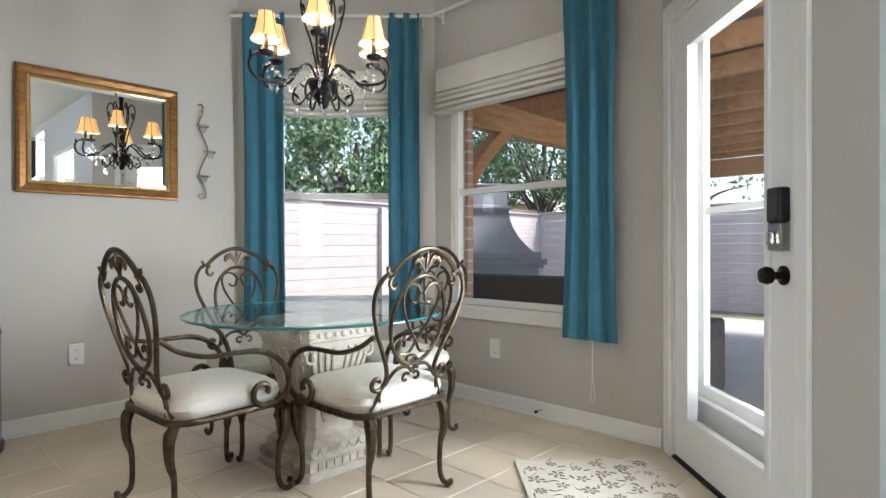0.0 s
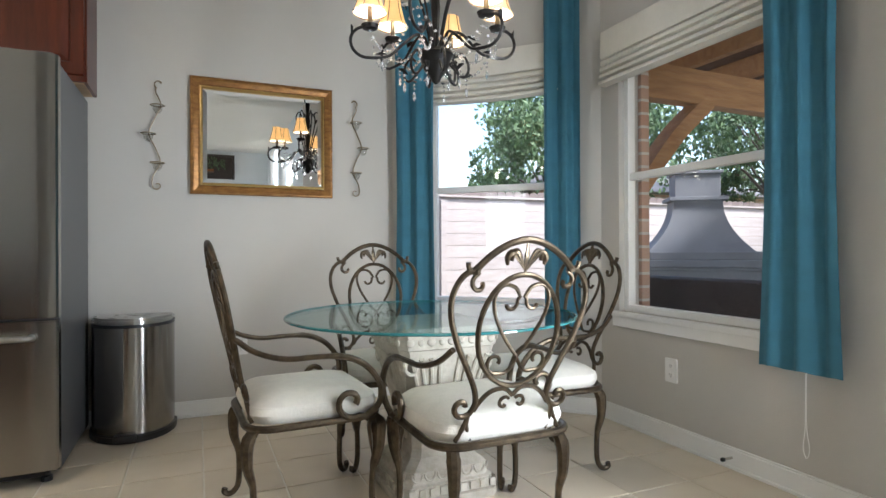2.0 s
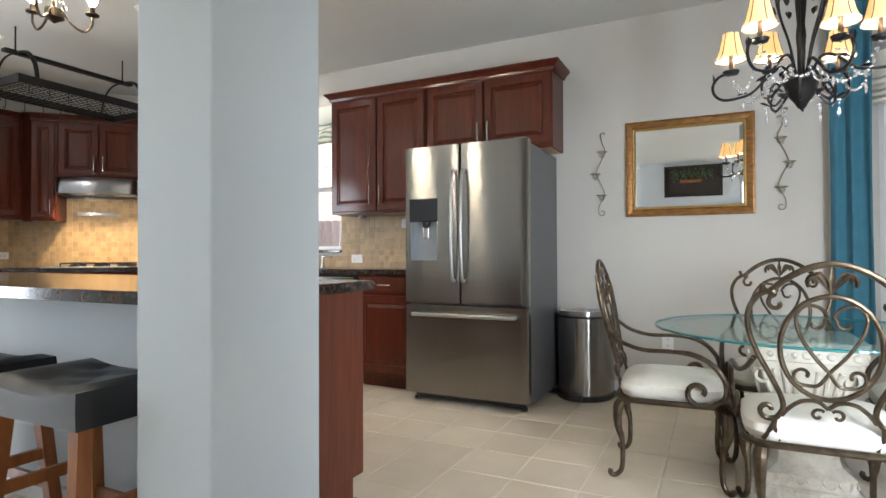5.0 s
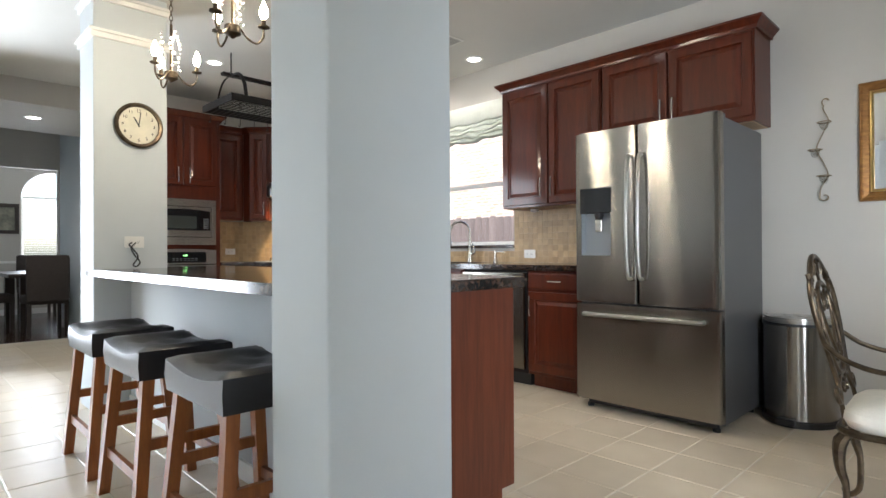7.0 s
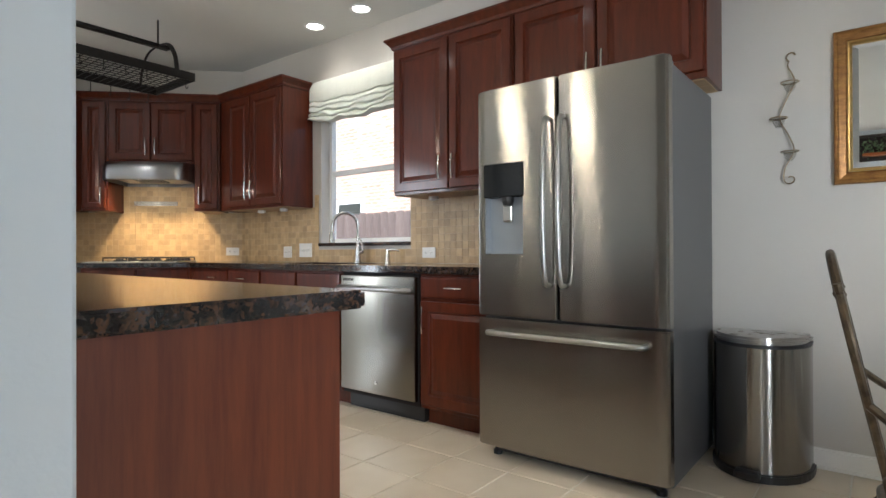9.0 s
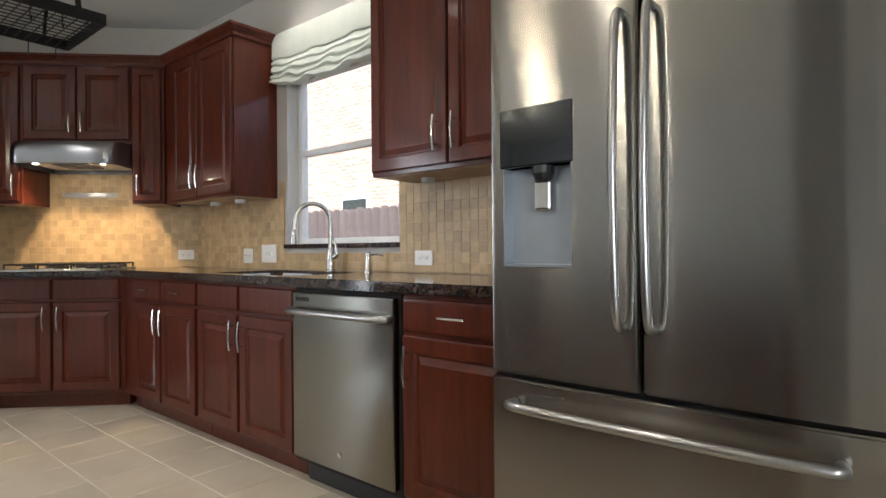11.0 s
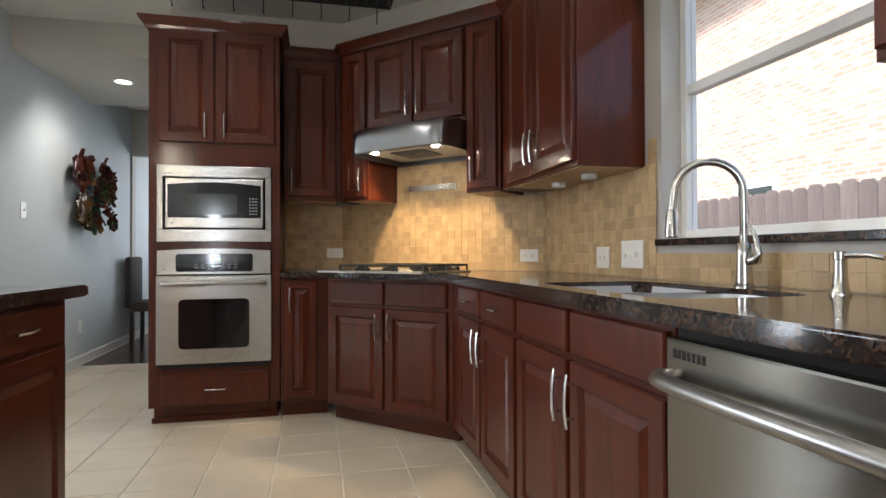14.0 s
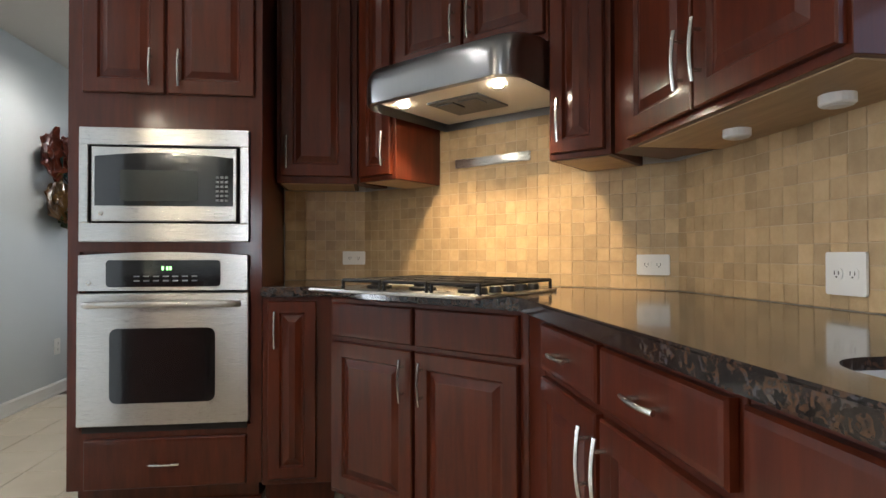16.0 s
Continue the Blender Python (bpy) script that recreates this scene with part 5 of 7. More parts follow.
# wrought-iron armchairs
def chair():
    th = base("dining_armchair", pose(0, 0, 0), "antique bronze scrolled iron armchair with cream cushion", "chair", "chairs round the glass table")
    def back_pt(x, v, dy=0.0):
        return (x, -0.205 - 0.125 * max(0, (v - 0.38) / 0.61) + dy, v)
    # seat frame
    def loop2(w, d0, d1, r):
        return [(-w + x, d0 + y) for x, y in rounded(2 * w, d1 - d0, r, 6)]
    ring = loop2(0.245, -0.225, 0.235, 0.09)
    bm = bmesh.new()
    tube([(x, y, 0.372) for x, y in ring] + [(ring[0][0], ring[0][1], 0.372), (ring[1][0], ring[1][1], 0.372)], 0.013, 8, bm, flat=1.0)
    part("seat_frame", bm, BRONZE, th, smooth=True)
    # cushion
    bm = bmesh.new()
    rows = []
    for inset, z in ((0.012, 0.378), (0.002, 0.388), (-0.006, 0.41), (0.0, 0.435), (0.03, 0.458), (0.08, 0.470), (0.14, 0.476), (0.2, 0.478)):
        w, d0_, d1_ = 0.238 - inset, -0.215 + inset, 0.232 - inset
        rows.append([bm.verts.new((x, y, z + 0.003 * math.sin(9 * x + 5 * y))) for x, y in loop2(max(w, 0.02), d0_, max(d1_, d0_ + 0.03), max(0.012, 0.10 - inset * 0.45) if w > 0.12 else 0.012)])
    for a, b in zip(rows, rows[1:]):
        for i in range(len(a)):
            bm.faces.new((a[i], a[(i + 1) % len(a)], b[(i + 1) % len(a)], b[i]))
    bm.faces.new(rows[0])
    bm.faces.new(rows[-1])
    part("cushion", bm, CUSHION, th, "puffed cream fabric cushion", smooth=True)
    # legs
    for sx in (-1, 1):
        pts = smooth_line([(sx * 0.205, 0.205, 0.362), (sx * 0.222, 0.225, 0.33), (sx * 0.224, 0.225, 0.25), (sx * 0.212, 0.208, 0.17), (sx * 0.21, 0.205, 0.07), (sx * 0.218, 0.215, 0.025), (sx * 0.232, 0.232, 0.012), (sx * 0.245, 0.247, 0.022), (sx * 0.243, 0.245, 0.036)], 4)
        n = len(pts)
        rad = [0.026 if i < 3 else (0.031 - 0.0018 * (i - 3) if i < 12 else 0.0115) for i in range(n)]
        lg = part("leg", tube(pts, rad, 8), BRONZE, th, smooth=True)
        bm = bmesh.new()
        for k in range(5):
            a = radians(-60 + 55 * k) + (0 if sx > 0 else math.pi / 2)
            x0, y0 = sx * 0.214, 0.217
            tube(smooth_line([(x0 + 0.02 * math.cos(a), y0 + 0.02 * math.sin(a), 0.355), (x0 + 0.034 * math.cos(a), y0 + 0.034 * math.sin(a), 0.335), (x0 + 0.026 * math.cos(a), y0 + 0.026 * math.sin(a), 0.27), (x0 + 0.012 * math.cos(a), y0 + 0.012 * math.sin(a), 0.2)], 3), [0.006, 0.009, 0.009, 0.009, 0.008, 0.007, 0.006, 0.004, 0.003, 0.002], 5, bm)
        part("leaf_ornament", bm, BRONZE, lg, smooth=True)
        pts = smooth_line([(sx * 0.19, -0.20, 0.362), (sx * 0.196, -0.222, 0.32), (sx * 0.196, -0.222, 0.24), (sx * 0.192, -0.205, 0.17), (sx * 0.19, -0.205, 0.06), (sx * 0.192, -0.222, 0.022), (sx * 0.195, -0.243, 0.012), (sx * 0.197, -0.258, 0.022), (sx * 0.197, -0.255, 0.036)], 4)
        rad = [0.021 if i < 3 else (0.024 - 0.0013 * (i - 3) if i < 12 else 0.0112) for i in range(len(pts))]
        part("leg", tube(pts, rad, 8), BRONZE, th, smooth=True)
        # arm
        arm = [(sx * 0.215, -0.262, 0.672), (sx * 0.235, -0.20, 0.628), (sx * 0.255, -0.11, 0.602), (sx * 0.265, 0.0, 0.602), (sx * 0.27, 0.09, 0.595), (sx * 0.272, 0.165, 0.558), (sx * 0.27, 0.215, 0.49), (sx * 0.262, 0.215, 0.42), (sx * 0.255, 0.165, 0.378)]
        line = smooth_line(arm, 5)
        line += [(sx * 0.253, p[0], p[1]) for p in spiral(0.115, 0.432, 0.058, 0.018, -60, -60 - 330, 14)]
        part("armrest", tube(line, [0.0095] * 18 + [0.0115] * (len(line) - 18), 8), BRONZE, th, smooth=True)
        # outer loop of the back with its scrolls
        bm = bmesh.new()
        side = [(sx * x, v) for x, v in ((0.165, 0.905), (0.205, 0.885), (0.232, 0.835), (0.232, 0.77), (0.205, 0.69), (0.165, 0.61), (0.135, 0.545), (0.128, 0.50), (0.145, 0.468))]
        line = smooth_line([back_pt(x, v) for x, v in side], 4)
        line += [back_pt(sx * p[0], p[1]) for p in spiral(0.172, 0.492, 0.034, 0.010, -130, 170, 12)]
        tube(line, 0.0092, 8, bm)
        line = [back_pt(sx * p[0], p[1]) for p in spiral(0.15, 0.862, 0.008, 0.03, -200, 80, 12)] + [back_pt(sx * 0.168, 0.9)]
        tube(line, 0.0075, 7, bm)
        tube(smooth_line([back_pt(sx * 0.155, 0.91), back_pt(sx * 0.17, 0.898), back_pt(sx * 0.188, 0.908), back_pt(sx * 0.192, 0.925)], 3), [0.006, 0.012, 0.014, 0.012, 0.009, 0.009, 0.008, 0.008, 0.008, 0.009], 6, bm)
        tube(smooth_line([back_pt(sx * 0.15, 0.462), back_pt(sx * 0.152, 0.43), back_pt(sx * 0.135, 0.385)], 4), 0.008, 7, bm)
        tube(smooth_line([back_pt(sx * 0.15, 0.455), back_pt(sx * 0.165, 0.42), back_pt(sx * 0.185, 0.385)], 4), 0.008, 7, bm)
        part("back_loop", bm, BRONZE, th, smooth=True)
        # lower bridge scroll
        bm = bmesh.new()
        tube(smooth_line([back_pt(sx * 0.132, 0.475), back_pt(sx * 0.11, 0.505), back_pt(sx * 0.075, 0.532), back_pt(sx * 0.03, 0.535), back_pt(0, 0.512)], 4), 0.0075, 7, bm)
        tube([back_pt(sx * p[0], p[1]) for p in spiral(0.028, 0.488, 0.022, 0.007, 140, -150, 10)], 0.006, 6, bm)
        part("bridge_scroll", bm, BRONZE, th, smooth=True)
        # half of the heart
        bm = bmesh.new()
        top = spiral(0.045, 0.80, 0.026, 0.009, 200, 420, 10)
        line = [back_pt(sx * p[0], p[1]) for p in reversed(top)]
        line = [back_pt(sx * p[0], p[1]) for p in spiral(0.042, 0.802, 0.012, 0.028, -20, -200, 9)]
        line += smooth_line([back_pt(sx * 0.008, 0.82), back_pt(sx * 0.03, 0.85), back_pt(sx * 0.07, 0.855), back_pt(sx * 0.095, 0.82), back_pt(sx * 0.085, 0.76), back_pt(sx * 0.045, 0.69), back_pt(0.0, 0.635)], 4)
        tube(line, 0.0062, 7, bm)
        line = smooth_line([back_pt(0, 0.632), back_pt(sx * 0.03, 0.59), back_pt(sx * 0.075, 0.588)], 4)
        line += [back_pt(sx * p[0], p[1]) for p in spiral(0.072, 0.622, 0.033, 0.010, -70, 210, 12)]
        tube(line, 0.0062, 7, bm)
        part("heart_scroll", bm, BRONZE, th, smooth=True)
    part("top_rail", tube(smooth_line([back_pt(x, v) for x, v in ((-0.168, 0.902), (-0.12, 0.945), (-0.06, 0.978), (0, 0.99), (0.06, 0.978), (0.12, 0.945), (0.168, 0.902))], 4), 0.0108, 8), BRONZE, th, smooth=True)
    part("oval", tube([back_pt(0.14 * math.cos(a), 0.715 + 0.172 * math.sin(a)) for a in [2 * math.pi * i / 32 for i in range(34)]], 0.0086, 8), BRONZE, th, smooth=True)
    bm = bmesh.new()
    tube(smooth_line([back_pt(0, 0.885), back_pt(0, 0.93), back_pt(0, 0.955), back_pt(0, 0.985)], 3), [0.006, 0.008, 0.010, 0.013, 0.015, 0.015, 0.012, 0.009, 0.007, 0.005], 6, bm, flat=0.5)
    for sx in (-1, 1):
        for q in (0, 1):
            tube(smooth_line([back_pt(0, 0.898), back_pt(sx * (0.018 + 0.012 * q), 0.935), back_pt(sx * (0.034 + 0.018 * q), 0.958 - 0.004 * q), back_pt(sx * (0.05 + 0.016 * q), 0.948 - 0.012 * q), back_pt(sx * (0.05 + 0.014 * q), 0.928 - 0.012 * q)], 3), [0.004, 0.006, 0.007, 0.008, 0.010, 0.011, 0.011, 0.011, 0.011, 0.010, 0.009, 0.007, 0.006], 6, bm, flat=0.6)
    part("fleur_ornament", bm, BRONZE, th, "cast fleur ornament", smooth=True)
    return th


ch = chair()
ch.matrix_basis = pose(-2.28, 0.965, 0, 0, 0, 3)
copy_thing(ch, pose(-2.27, 1.985, 0, 0, 0, 178))
copy_thing(ch, pose(-2.715, 1.46, 0, 0, 0, -92))
copy_thing(ch, pose(-1.85, 1.49, 0, 0, 0, 91))

# chandelier over the table
def chandelier():
    CX, CY = -2.215, 1.495
    th = base("chandelier", pose(CX, CY, 0), "dark iron chandelier with lit parchment shades and crystal strings", "chandelier")
    part("hub", lathe([(0.004, 1.635), (0.016, 1.645), (0.026, 1.665), (0.046, 1.69), (0.056, 1.71), (0.066, 1.745), (0.075, 1.752), (0.072, 1.765), (0.03, 1.775)], 18), IRON, th, smooth=True)
    part("stem", lathe([(0.014, 1.77), (0.016, 1.9), (0.02, 1.95), (0.015, 2.0), (0.022, 2.1), (0.014, 2.16), (0.02, 2.25), (0.008, 2.30)], 14), IRON, th, smooth=True)
    part("chain", tube([(0, 0, 2.29), (0, 0, H - 0.03)], 0.006, 8), IRON, th)
    part("canopy", lathe([(0.02, H - 0.05), (0.055, H - 0.035), (0.065, H - 0.004), (0.065, H - 0.001)], 20), IRON, th, smooth=True)
    rnd = random.Random(3)
    for k in range(6):
        rot = pose(0, 0, 0, 0, 0, 60 * k + 22)
        high = 0.045 if k % 2 else 0.0
        line = smooth_line([(0.03, 0, 1.77), (0.07, 0, 1.83 + high * 0.4), (0.12, 0, 1.80 + high), (0.19, 0, 1.735 + high), (0.26, 0, 1.72 + high)], 4)
        line += [(p[0], 0, p[1]) for p in spiral(0.285, 1.785 + high, 0.066, 0.052, -100, 110, 14)]
        arm = part("arm", tube(line, 0.0065, 7), IRON, th, smooth=True, m=rot)
        bx, bz = 0.268, 1.838 + high
        part("drip_pan", lathe([(0.008, bz - 0.01), (0.03, bz - 0.004), (0.036, bz + 0.010), (0.033, bz + 0.012), (0.008, bz + 0.004)], 16, m=pose(bx, 0, 0)), IRON, arm, smooth=True)
        part("candle", lathe([(0.0105, bz), (0.0105, bz + 0.085)], 12, m=pose(bx, 0, 0)), BRONZE, arm)
        lampm = pose(bx, 0, 0)
        sh = bmesh.new()
        pr = [(0.067, 0.062), (0.058, 0.076), (0.050, 0.098), (0.043, 0.128), (0.037, 0.155), (0.034, 0.178)]
        lathe([(r, bz + z) for r, z in pr], 24, sh, lampm, cap=False)
        shd = part("shade", sh, SHADE, arm, "lit parchment bell shade", smooth=True)
        part("lining", lathe([(r - 0.002, bz + z + 0.0005) for r, z in pr], 24, m=lampm, cap=False), SHADE_IN, shd, "glowing shade lining", smooth=True)
        ribs = bmesh.new()
        for q in range(6):
            a = 2 * math.pi * q / 6
            tube([(bx + (r + 0.0008) * math.cos(a), (r + 0.0008) * math.sin(a), bz + z) for r, z in pr], 0.0018, 5, ribs)
        lathe([(0.0655, bz + 0.056), (0.0655, bz + 0.061)], 24, ribs, lampm, cap=False)
        part("piping", ribs, BRONZE, shd)
        part("bulb", lathe([(0.006, bz + 0.085), (0.015, bz + 0.105), (0.012, bz + 0.13), (0.003, bz + 0.15)], 10, m=lampm), GLOW_SHADED, arm, smooth=True)
        # inner scrolls, leaves and crystals
        line = smooth_line([(0.02, 0, 1.78), (0.05, 0, 1.93), (0.085, 0, 2.04), (0.10, 0, 2.13), (0.075, 0, 2.18), (0.05, 0, 2.14)], 4)
        part("scroll", tube(line, 0.005, 6), IRON, th, smooth=True, m=pose(0, 0, 0, 0, 0, 60 * k + 50))
        line = smooth_line([(0.045, 0, 1.73), (0.075, 0, 1.69), (0.11, 0, 1.655), (0.135, 0, 1.675), (0.13, 0, 1.72), (0.105, 0, 1.75), (0.085, 0, 1.735)], 4)
        part("scroll", tube(line, 0.0055, 6), IRON, th, smooth=True, m=pose(0, 0, 0, 0, 0, 60 * k + 52))
        leaf = bmesh.new()
        for (lx, lz, a) in ((0.13, 1.80 + high, -30), (0.20, 1.74 + high, -15), (0.34, 1.80 + high, 80), (0.09, 2.06, 60), (0.115, 1.665, 20)):
            mt = pose(lx, 0, lz, 0, -a, 0)
            for s in (-1, 1):
                vs = [leaf.verts.new(mt @ Vector(p)) for p in ((0, 0, 0), (0.012, s * 0.010, 0.006), (0.03, s * 0.014, 0.010), (0.045, s * 0.002, 0.006), (0.025, 0, 0.002))]
                leaf.faces.new(vs)
                vs2 = [leaf.verts.new(mt @ (Vector(p) + Vector((0, 0, -0.0015)))) for p in ((0, 0, 0), (0.012, s * 0.010, 0.006), (0.03, s * 0.014, 0.010), (0.045, s * 0.002, 0.006), (0.025, 0, 0.002))]
                leaf.faces.new(vs2[::-1])
        part("leaves", leaf, IRON, arm)
        cr = bmesh.new()
        def bead(p, r):
            bmesh.ops.create_icosphere(cr, subdivisions=1, radius=r, matrix=Matrix.Translation(p))
        for (pa, pb, sag, n) in (((0.268, 0, bz - 0.01), (0.06, 0, 1.80), 0.10, 15), ((0.268, 0, bz - 0.01), (0.268 * math.cos(radians(60)), 0.268 * math.sin(radians(60)), bz - 0.01 + (0.045 if k % 2 == 0 else -0.045)), 0.13, 15)):
            pa, pb = Vector(pa), Vector(pb)
            for i in range(n + 1):
                t = i / n
                bead(pa.lerp(pb, t) - Vector((0, 0, sag * 4 * t * (1 - t))), 0.0062 if i % 3 else 0.008)
        for (dx, dz) in ((0.22, 1.69), (0.13, 1.61)):
            bead(Vector((dx, 0, dz + 0.05)), 0.006)
            bead(Vector((dx, 0, dz + 0.033)), 0.005)
            mt = Matrix.Translation((dx, 0, dz)) @ Matrix.Diagonal((0.5, 0.5, 1.6, 1))
            bmesh.ops.create_icosphere(cr, subdivisions=1, radius=0.014, matrix=mt)
        part("crystals", cr, CRYSTAL, th, "clear faceted crystal drops and strings", m=rot)
        a = radians(60 * k + 22)
        bulb("chandelier_bulb", CX + bx * math.cos(a), CY + bx * math.sin(a), bz + 0.09, 3.5, 0.012)
    return th


chandelier()
for p0, p1 in base_run_later:
    base_run(p0, p1)
base_run((-3.4, -10.5), (-0.22, -10.5))

# ---- island between two pillars ----
def pillar(name, x0, y0, x1, y1, label):
    th = tagged(part(name, cut((x0, y0, 0, x1, y1, H), bevel=0.006), WALL_BLUE), label, "pillar", kind="structure")
    return th


pillar("pillar_1", -0.82, -0.24, -0.40, 0.045, "square pale grey painted pillar at the end of the island")
pillar("pillar_2", -1.01, -3.25, -0.565, -2.9, "square pale grey painted pillar holding a wall clock")
for (a, b, c, d, z) in ((-1.01, -3.25, -0.565, -2.9, 2.40), (-1.01, -3.25, -0.565, -2.9, 2.64)):
    tagged(part("trim", cut((a - 0.015, b - 0.015, z, c + 0.015, d + 0.015, z + 0.035), (a - 0.028, b - 0.028, z + 0.035, c + 0.028, d + 0.028, z + 0.055), bevel=0.004), TRIM), "white moulding round the pillar", "moulding", kind="structure")
isl = base("kitchen_island", pose(0, 0, 0), "cherry kitchen island with drawers and a painted knee wall", "island")
IX0, IX1, IY0, IY1 = -1.40, -0.86, -3.20, -0.19
part("body", prism([(IX0, IY1 - 0.012), (IX0 - 0.10, IY0), (IX1, IY0), (IX1, IY1 - 0.012)], 0.1, 0.873), CHERRY, isl)
part("end_panel", cut((IX0 - 0.004, IY1 - 0.012, 0.1, IX1, IY1, 0.873), (IX0 + 0.07, IY1 - 0.012, 0.0, IX1, IY1, 0.1), bevel=0.002), CHERRY_PANEL, isl, "plain cherry veneer end panel")
part("shoe_moulding", cut((IX0 + 0.06, IY1, 0.0, IX1, IY1 + 0.016, 0.02), bevel=0.004), CHERRY_PANEL, isl)
part("toe_kick", cut((IX0 + 0.07, IY0 + 0.02, 0.0, IX1, IY1 - 0.013, 0.1)), CHERRY, isl)
part("knee_wall", cut((IX1, -2.895, 0.0, -0.78, -0.245, 0.873)), WALL_BLUE, isl, "pale grey painted knee wall")
part("baseboard", cut((-0.78, -2.895, 0.0, -0.766, -0.245, 0.085), bevel=0.003), TRIM, isl)
n, L = 5, IY1 - IY0 - 0.06
im = along((IX0 - 0.099, IY0 + 0.03), (IX0 - 0.001, IY1 - 0.03))
for i in range(n):
    x0, x1 = i * L / n + 0.01, (i + 1) * L / n - 0.01
    d = part("drawer", front(x1 - x0, 0.125, False), CHERRY, isl, m=im @ pose(x0, 0.0005, 0.733))
    add_handle(d, (x1 - x0) / 2, 0.02, 0.062, False)
    d = part("door", front(x1 - x0, 0.59), CHERRY, isl, m=im @ pose(x0, 0.0005, 0.125))
    add_handle(d, 0.035 if i % 2 else x1 - x0 - 0.035, 0.02, 0.47)
itop = part("island_worktop", prism([(-1.555, -3.25), (-1.015, -3.25), (-1.015, -2.893), (-0.52, -2.893), (-0.52, -0.247), (-0.825, -0.247), (-0.825, -0.16), (-1.45, -0.16)], 0.874, 0.915, bevel=0.006), GRANITE)
tagged(itop, "polished dark brown granite island worktop and breakfast bar", "countertop")


def stool(x, y, turn):
    th = base("bar_stool", pose(x, y, 0, 0, 0, turn), "wooden saddle bar stool with tufted black leather seat", "stool", "stools at the bar")
    bm = bmesh.new()
    nx, ny = 14, 10
    w, d = 0.235, 0.175
    def top(u, v):
        z = 0.645 + 0.028 * (2 * u - 1) ** 2
        for cu, cv in ((0.3, 0.3), (0.7, 0.3), (0.5, 0.55), (0.3, 0.75), (0.7, 0.75)):
            z -= 0.016 * math.exp(-(((u - cu) / 0.07) ** 2 + ((v - cv) / 0.09) ** 2))
        e = min(u, 1 - u, v, 1 - v)
        return z - 0.022 * max(0, 1 - e / 0.1) ** 2
    g = [[bm.verts.new(((u / nx - 0.5) * 2 * w, (v / ny - 0.5) * 2 * d, top(u / nx, v / ny))) for u in range(nx + 1)] for v in range(ny + 1)]
    for v in range(ny):
        for u in range(nx):
            bm.faces.new((g[v][u], g[v][u + 1], g[v + 1][u + 1], g[v + 1][u]))
    edge = g[0][:] + [g[v][nx] for v in range(1, ny + 1)] + g[ny][-2::-1] + [g[v][0] for v in range(ny - 1, 0, -1)]
    low = [bm.verts.new((p.co.x * 1.015, p.co.y * 1.02, 0.60)) for p in edge]
    low2 = [bm.verts.new((p.co.x * 0.99, p.co.y * 0.99, 0.545)) for p in edge]
    for a, b in ((edge, low), (low, low2)):
        for i in range(len(a)):
            j = (i + 1) % len(a)
            bm.faces.new((a[i], a[j], b[j], b[i]))
    bm.faces.new(low2)
    part("seat", bm, LEATHER, th, "tufted black leather saddle seat", smooth=True)
    for sx in (-1, 1):
        for sy in (-1, 1):
            bm = bmesh.new()
            tops = [(sx * 0.195, sy * 0.135), (sx * 0.235, sy * 0.18)]
            rows = []
            for (cx, cy), z in ((tops[0], 0.546), (tops[1], 0.0)):
                rows.append([bm.verts.new((cx + a * 0.021, cy + b * 0.021, z)) for a, b in ((-1, -1), (1, -1), (1, 1), (-1, 1))])
            for i in range(4):
                bm.faces.new((rows[0][i], rows[0][(i + 1) % 4], rows[1][(i + 1) % 4], rows[1][i]))
            bm.faces.new(rows[0])
            bm.faces.new(rows[1])
            part("leg", bm, OAK, th)
    for z, y0 in ((0.18, 0.164), (0.30, 0.155)):
        for s in ((-1, 1) if z > 0.2 else (-1, 1)):
            if z > 0.2:
                part("stretcher", cut((s * 0.214 - 0.009, -y0, z - 0.02, s * 0.214 + 0.009, y0, z + 0.02)), OAK, th)
            else:
                part("stretcher", cut((-0.222, s * y0 - 0.009, z - 0.02, 0.222, s * y0 + 0.009, z + 0.02)), OAK, th)
    return th


stool(-0.50, -0.62, 90)
copy = [stool(-0.47, -1.28, 90), stool(-0.47, -1.95, 90)]

# clock, socket, cable
ck = base("wall_clock", pose(-0.825, -2.895, 1.865, 0, 0, 0), "round wall clock with a bronze rim and cream face", "clock")
part("rim", lathe([(0.115, 0.0), (0.145, 0.004), (0.15, 0.02), (0.138, 0.032), (0.124, 0.028), (0.122, 0.012)], 40, m=pose(0, 0, 0, -90), cap=False), BRONZE, ck, smooth=True)
part("face", lathe([(0.124, 0.0), (0.124, 0.012)], 40, m=pose(0, 0, 0, -90)), material("aged_clock_paper", (0.72, 0.68, 0.55), 0.6, vary=0.15, scale=12), ck, "cream paper clock face")
CK_BLACK = material("printed_black", (0.02, 0.02, 0.02), 0.6)
def text_part(s, size, m, mat, parent, name="numeral"):
    cu = bpy.data.curves.new(name, "FONT")
    cu.body, cu.size, cu.extrude, cu.align_x, cu.align_y = s, size, 0.0004, "CENTER", "CENTER"
    tmp = new(name, cu)
    bpy.context.view_layer.update()
    me = bpy.data.meshes.new_from_object(tmp.evaluated_get(bpy.context.evaluated_depsgraph_get()))
    bpy.data.objects.remove(tmp)
    me.materials.append(mat)
    ob = new(name, me)
    ob.parent, ob.matrix_basis = parent, m
    return ob
for hnum in range(1, 13):
    a = radians(90 - 30 * hnum)
    text_part(str(hnum), 0.03, pose(-0.096 * math.cos(a), 0.0128, 0.096 * math.sin(a), 90, 0, 180), CK_BLACK, ck)
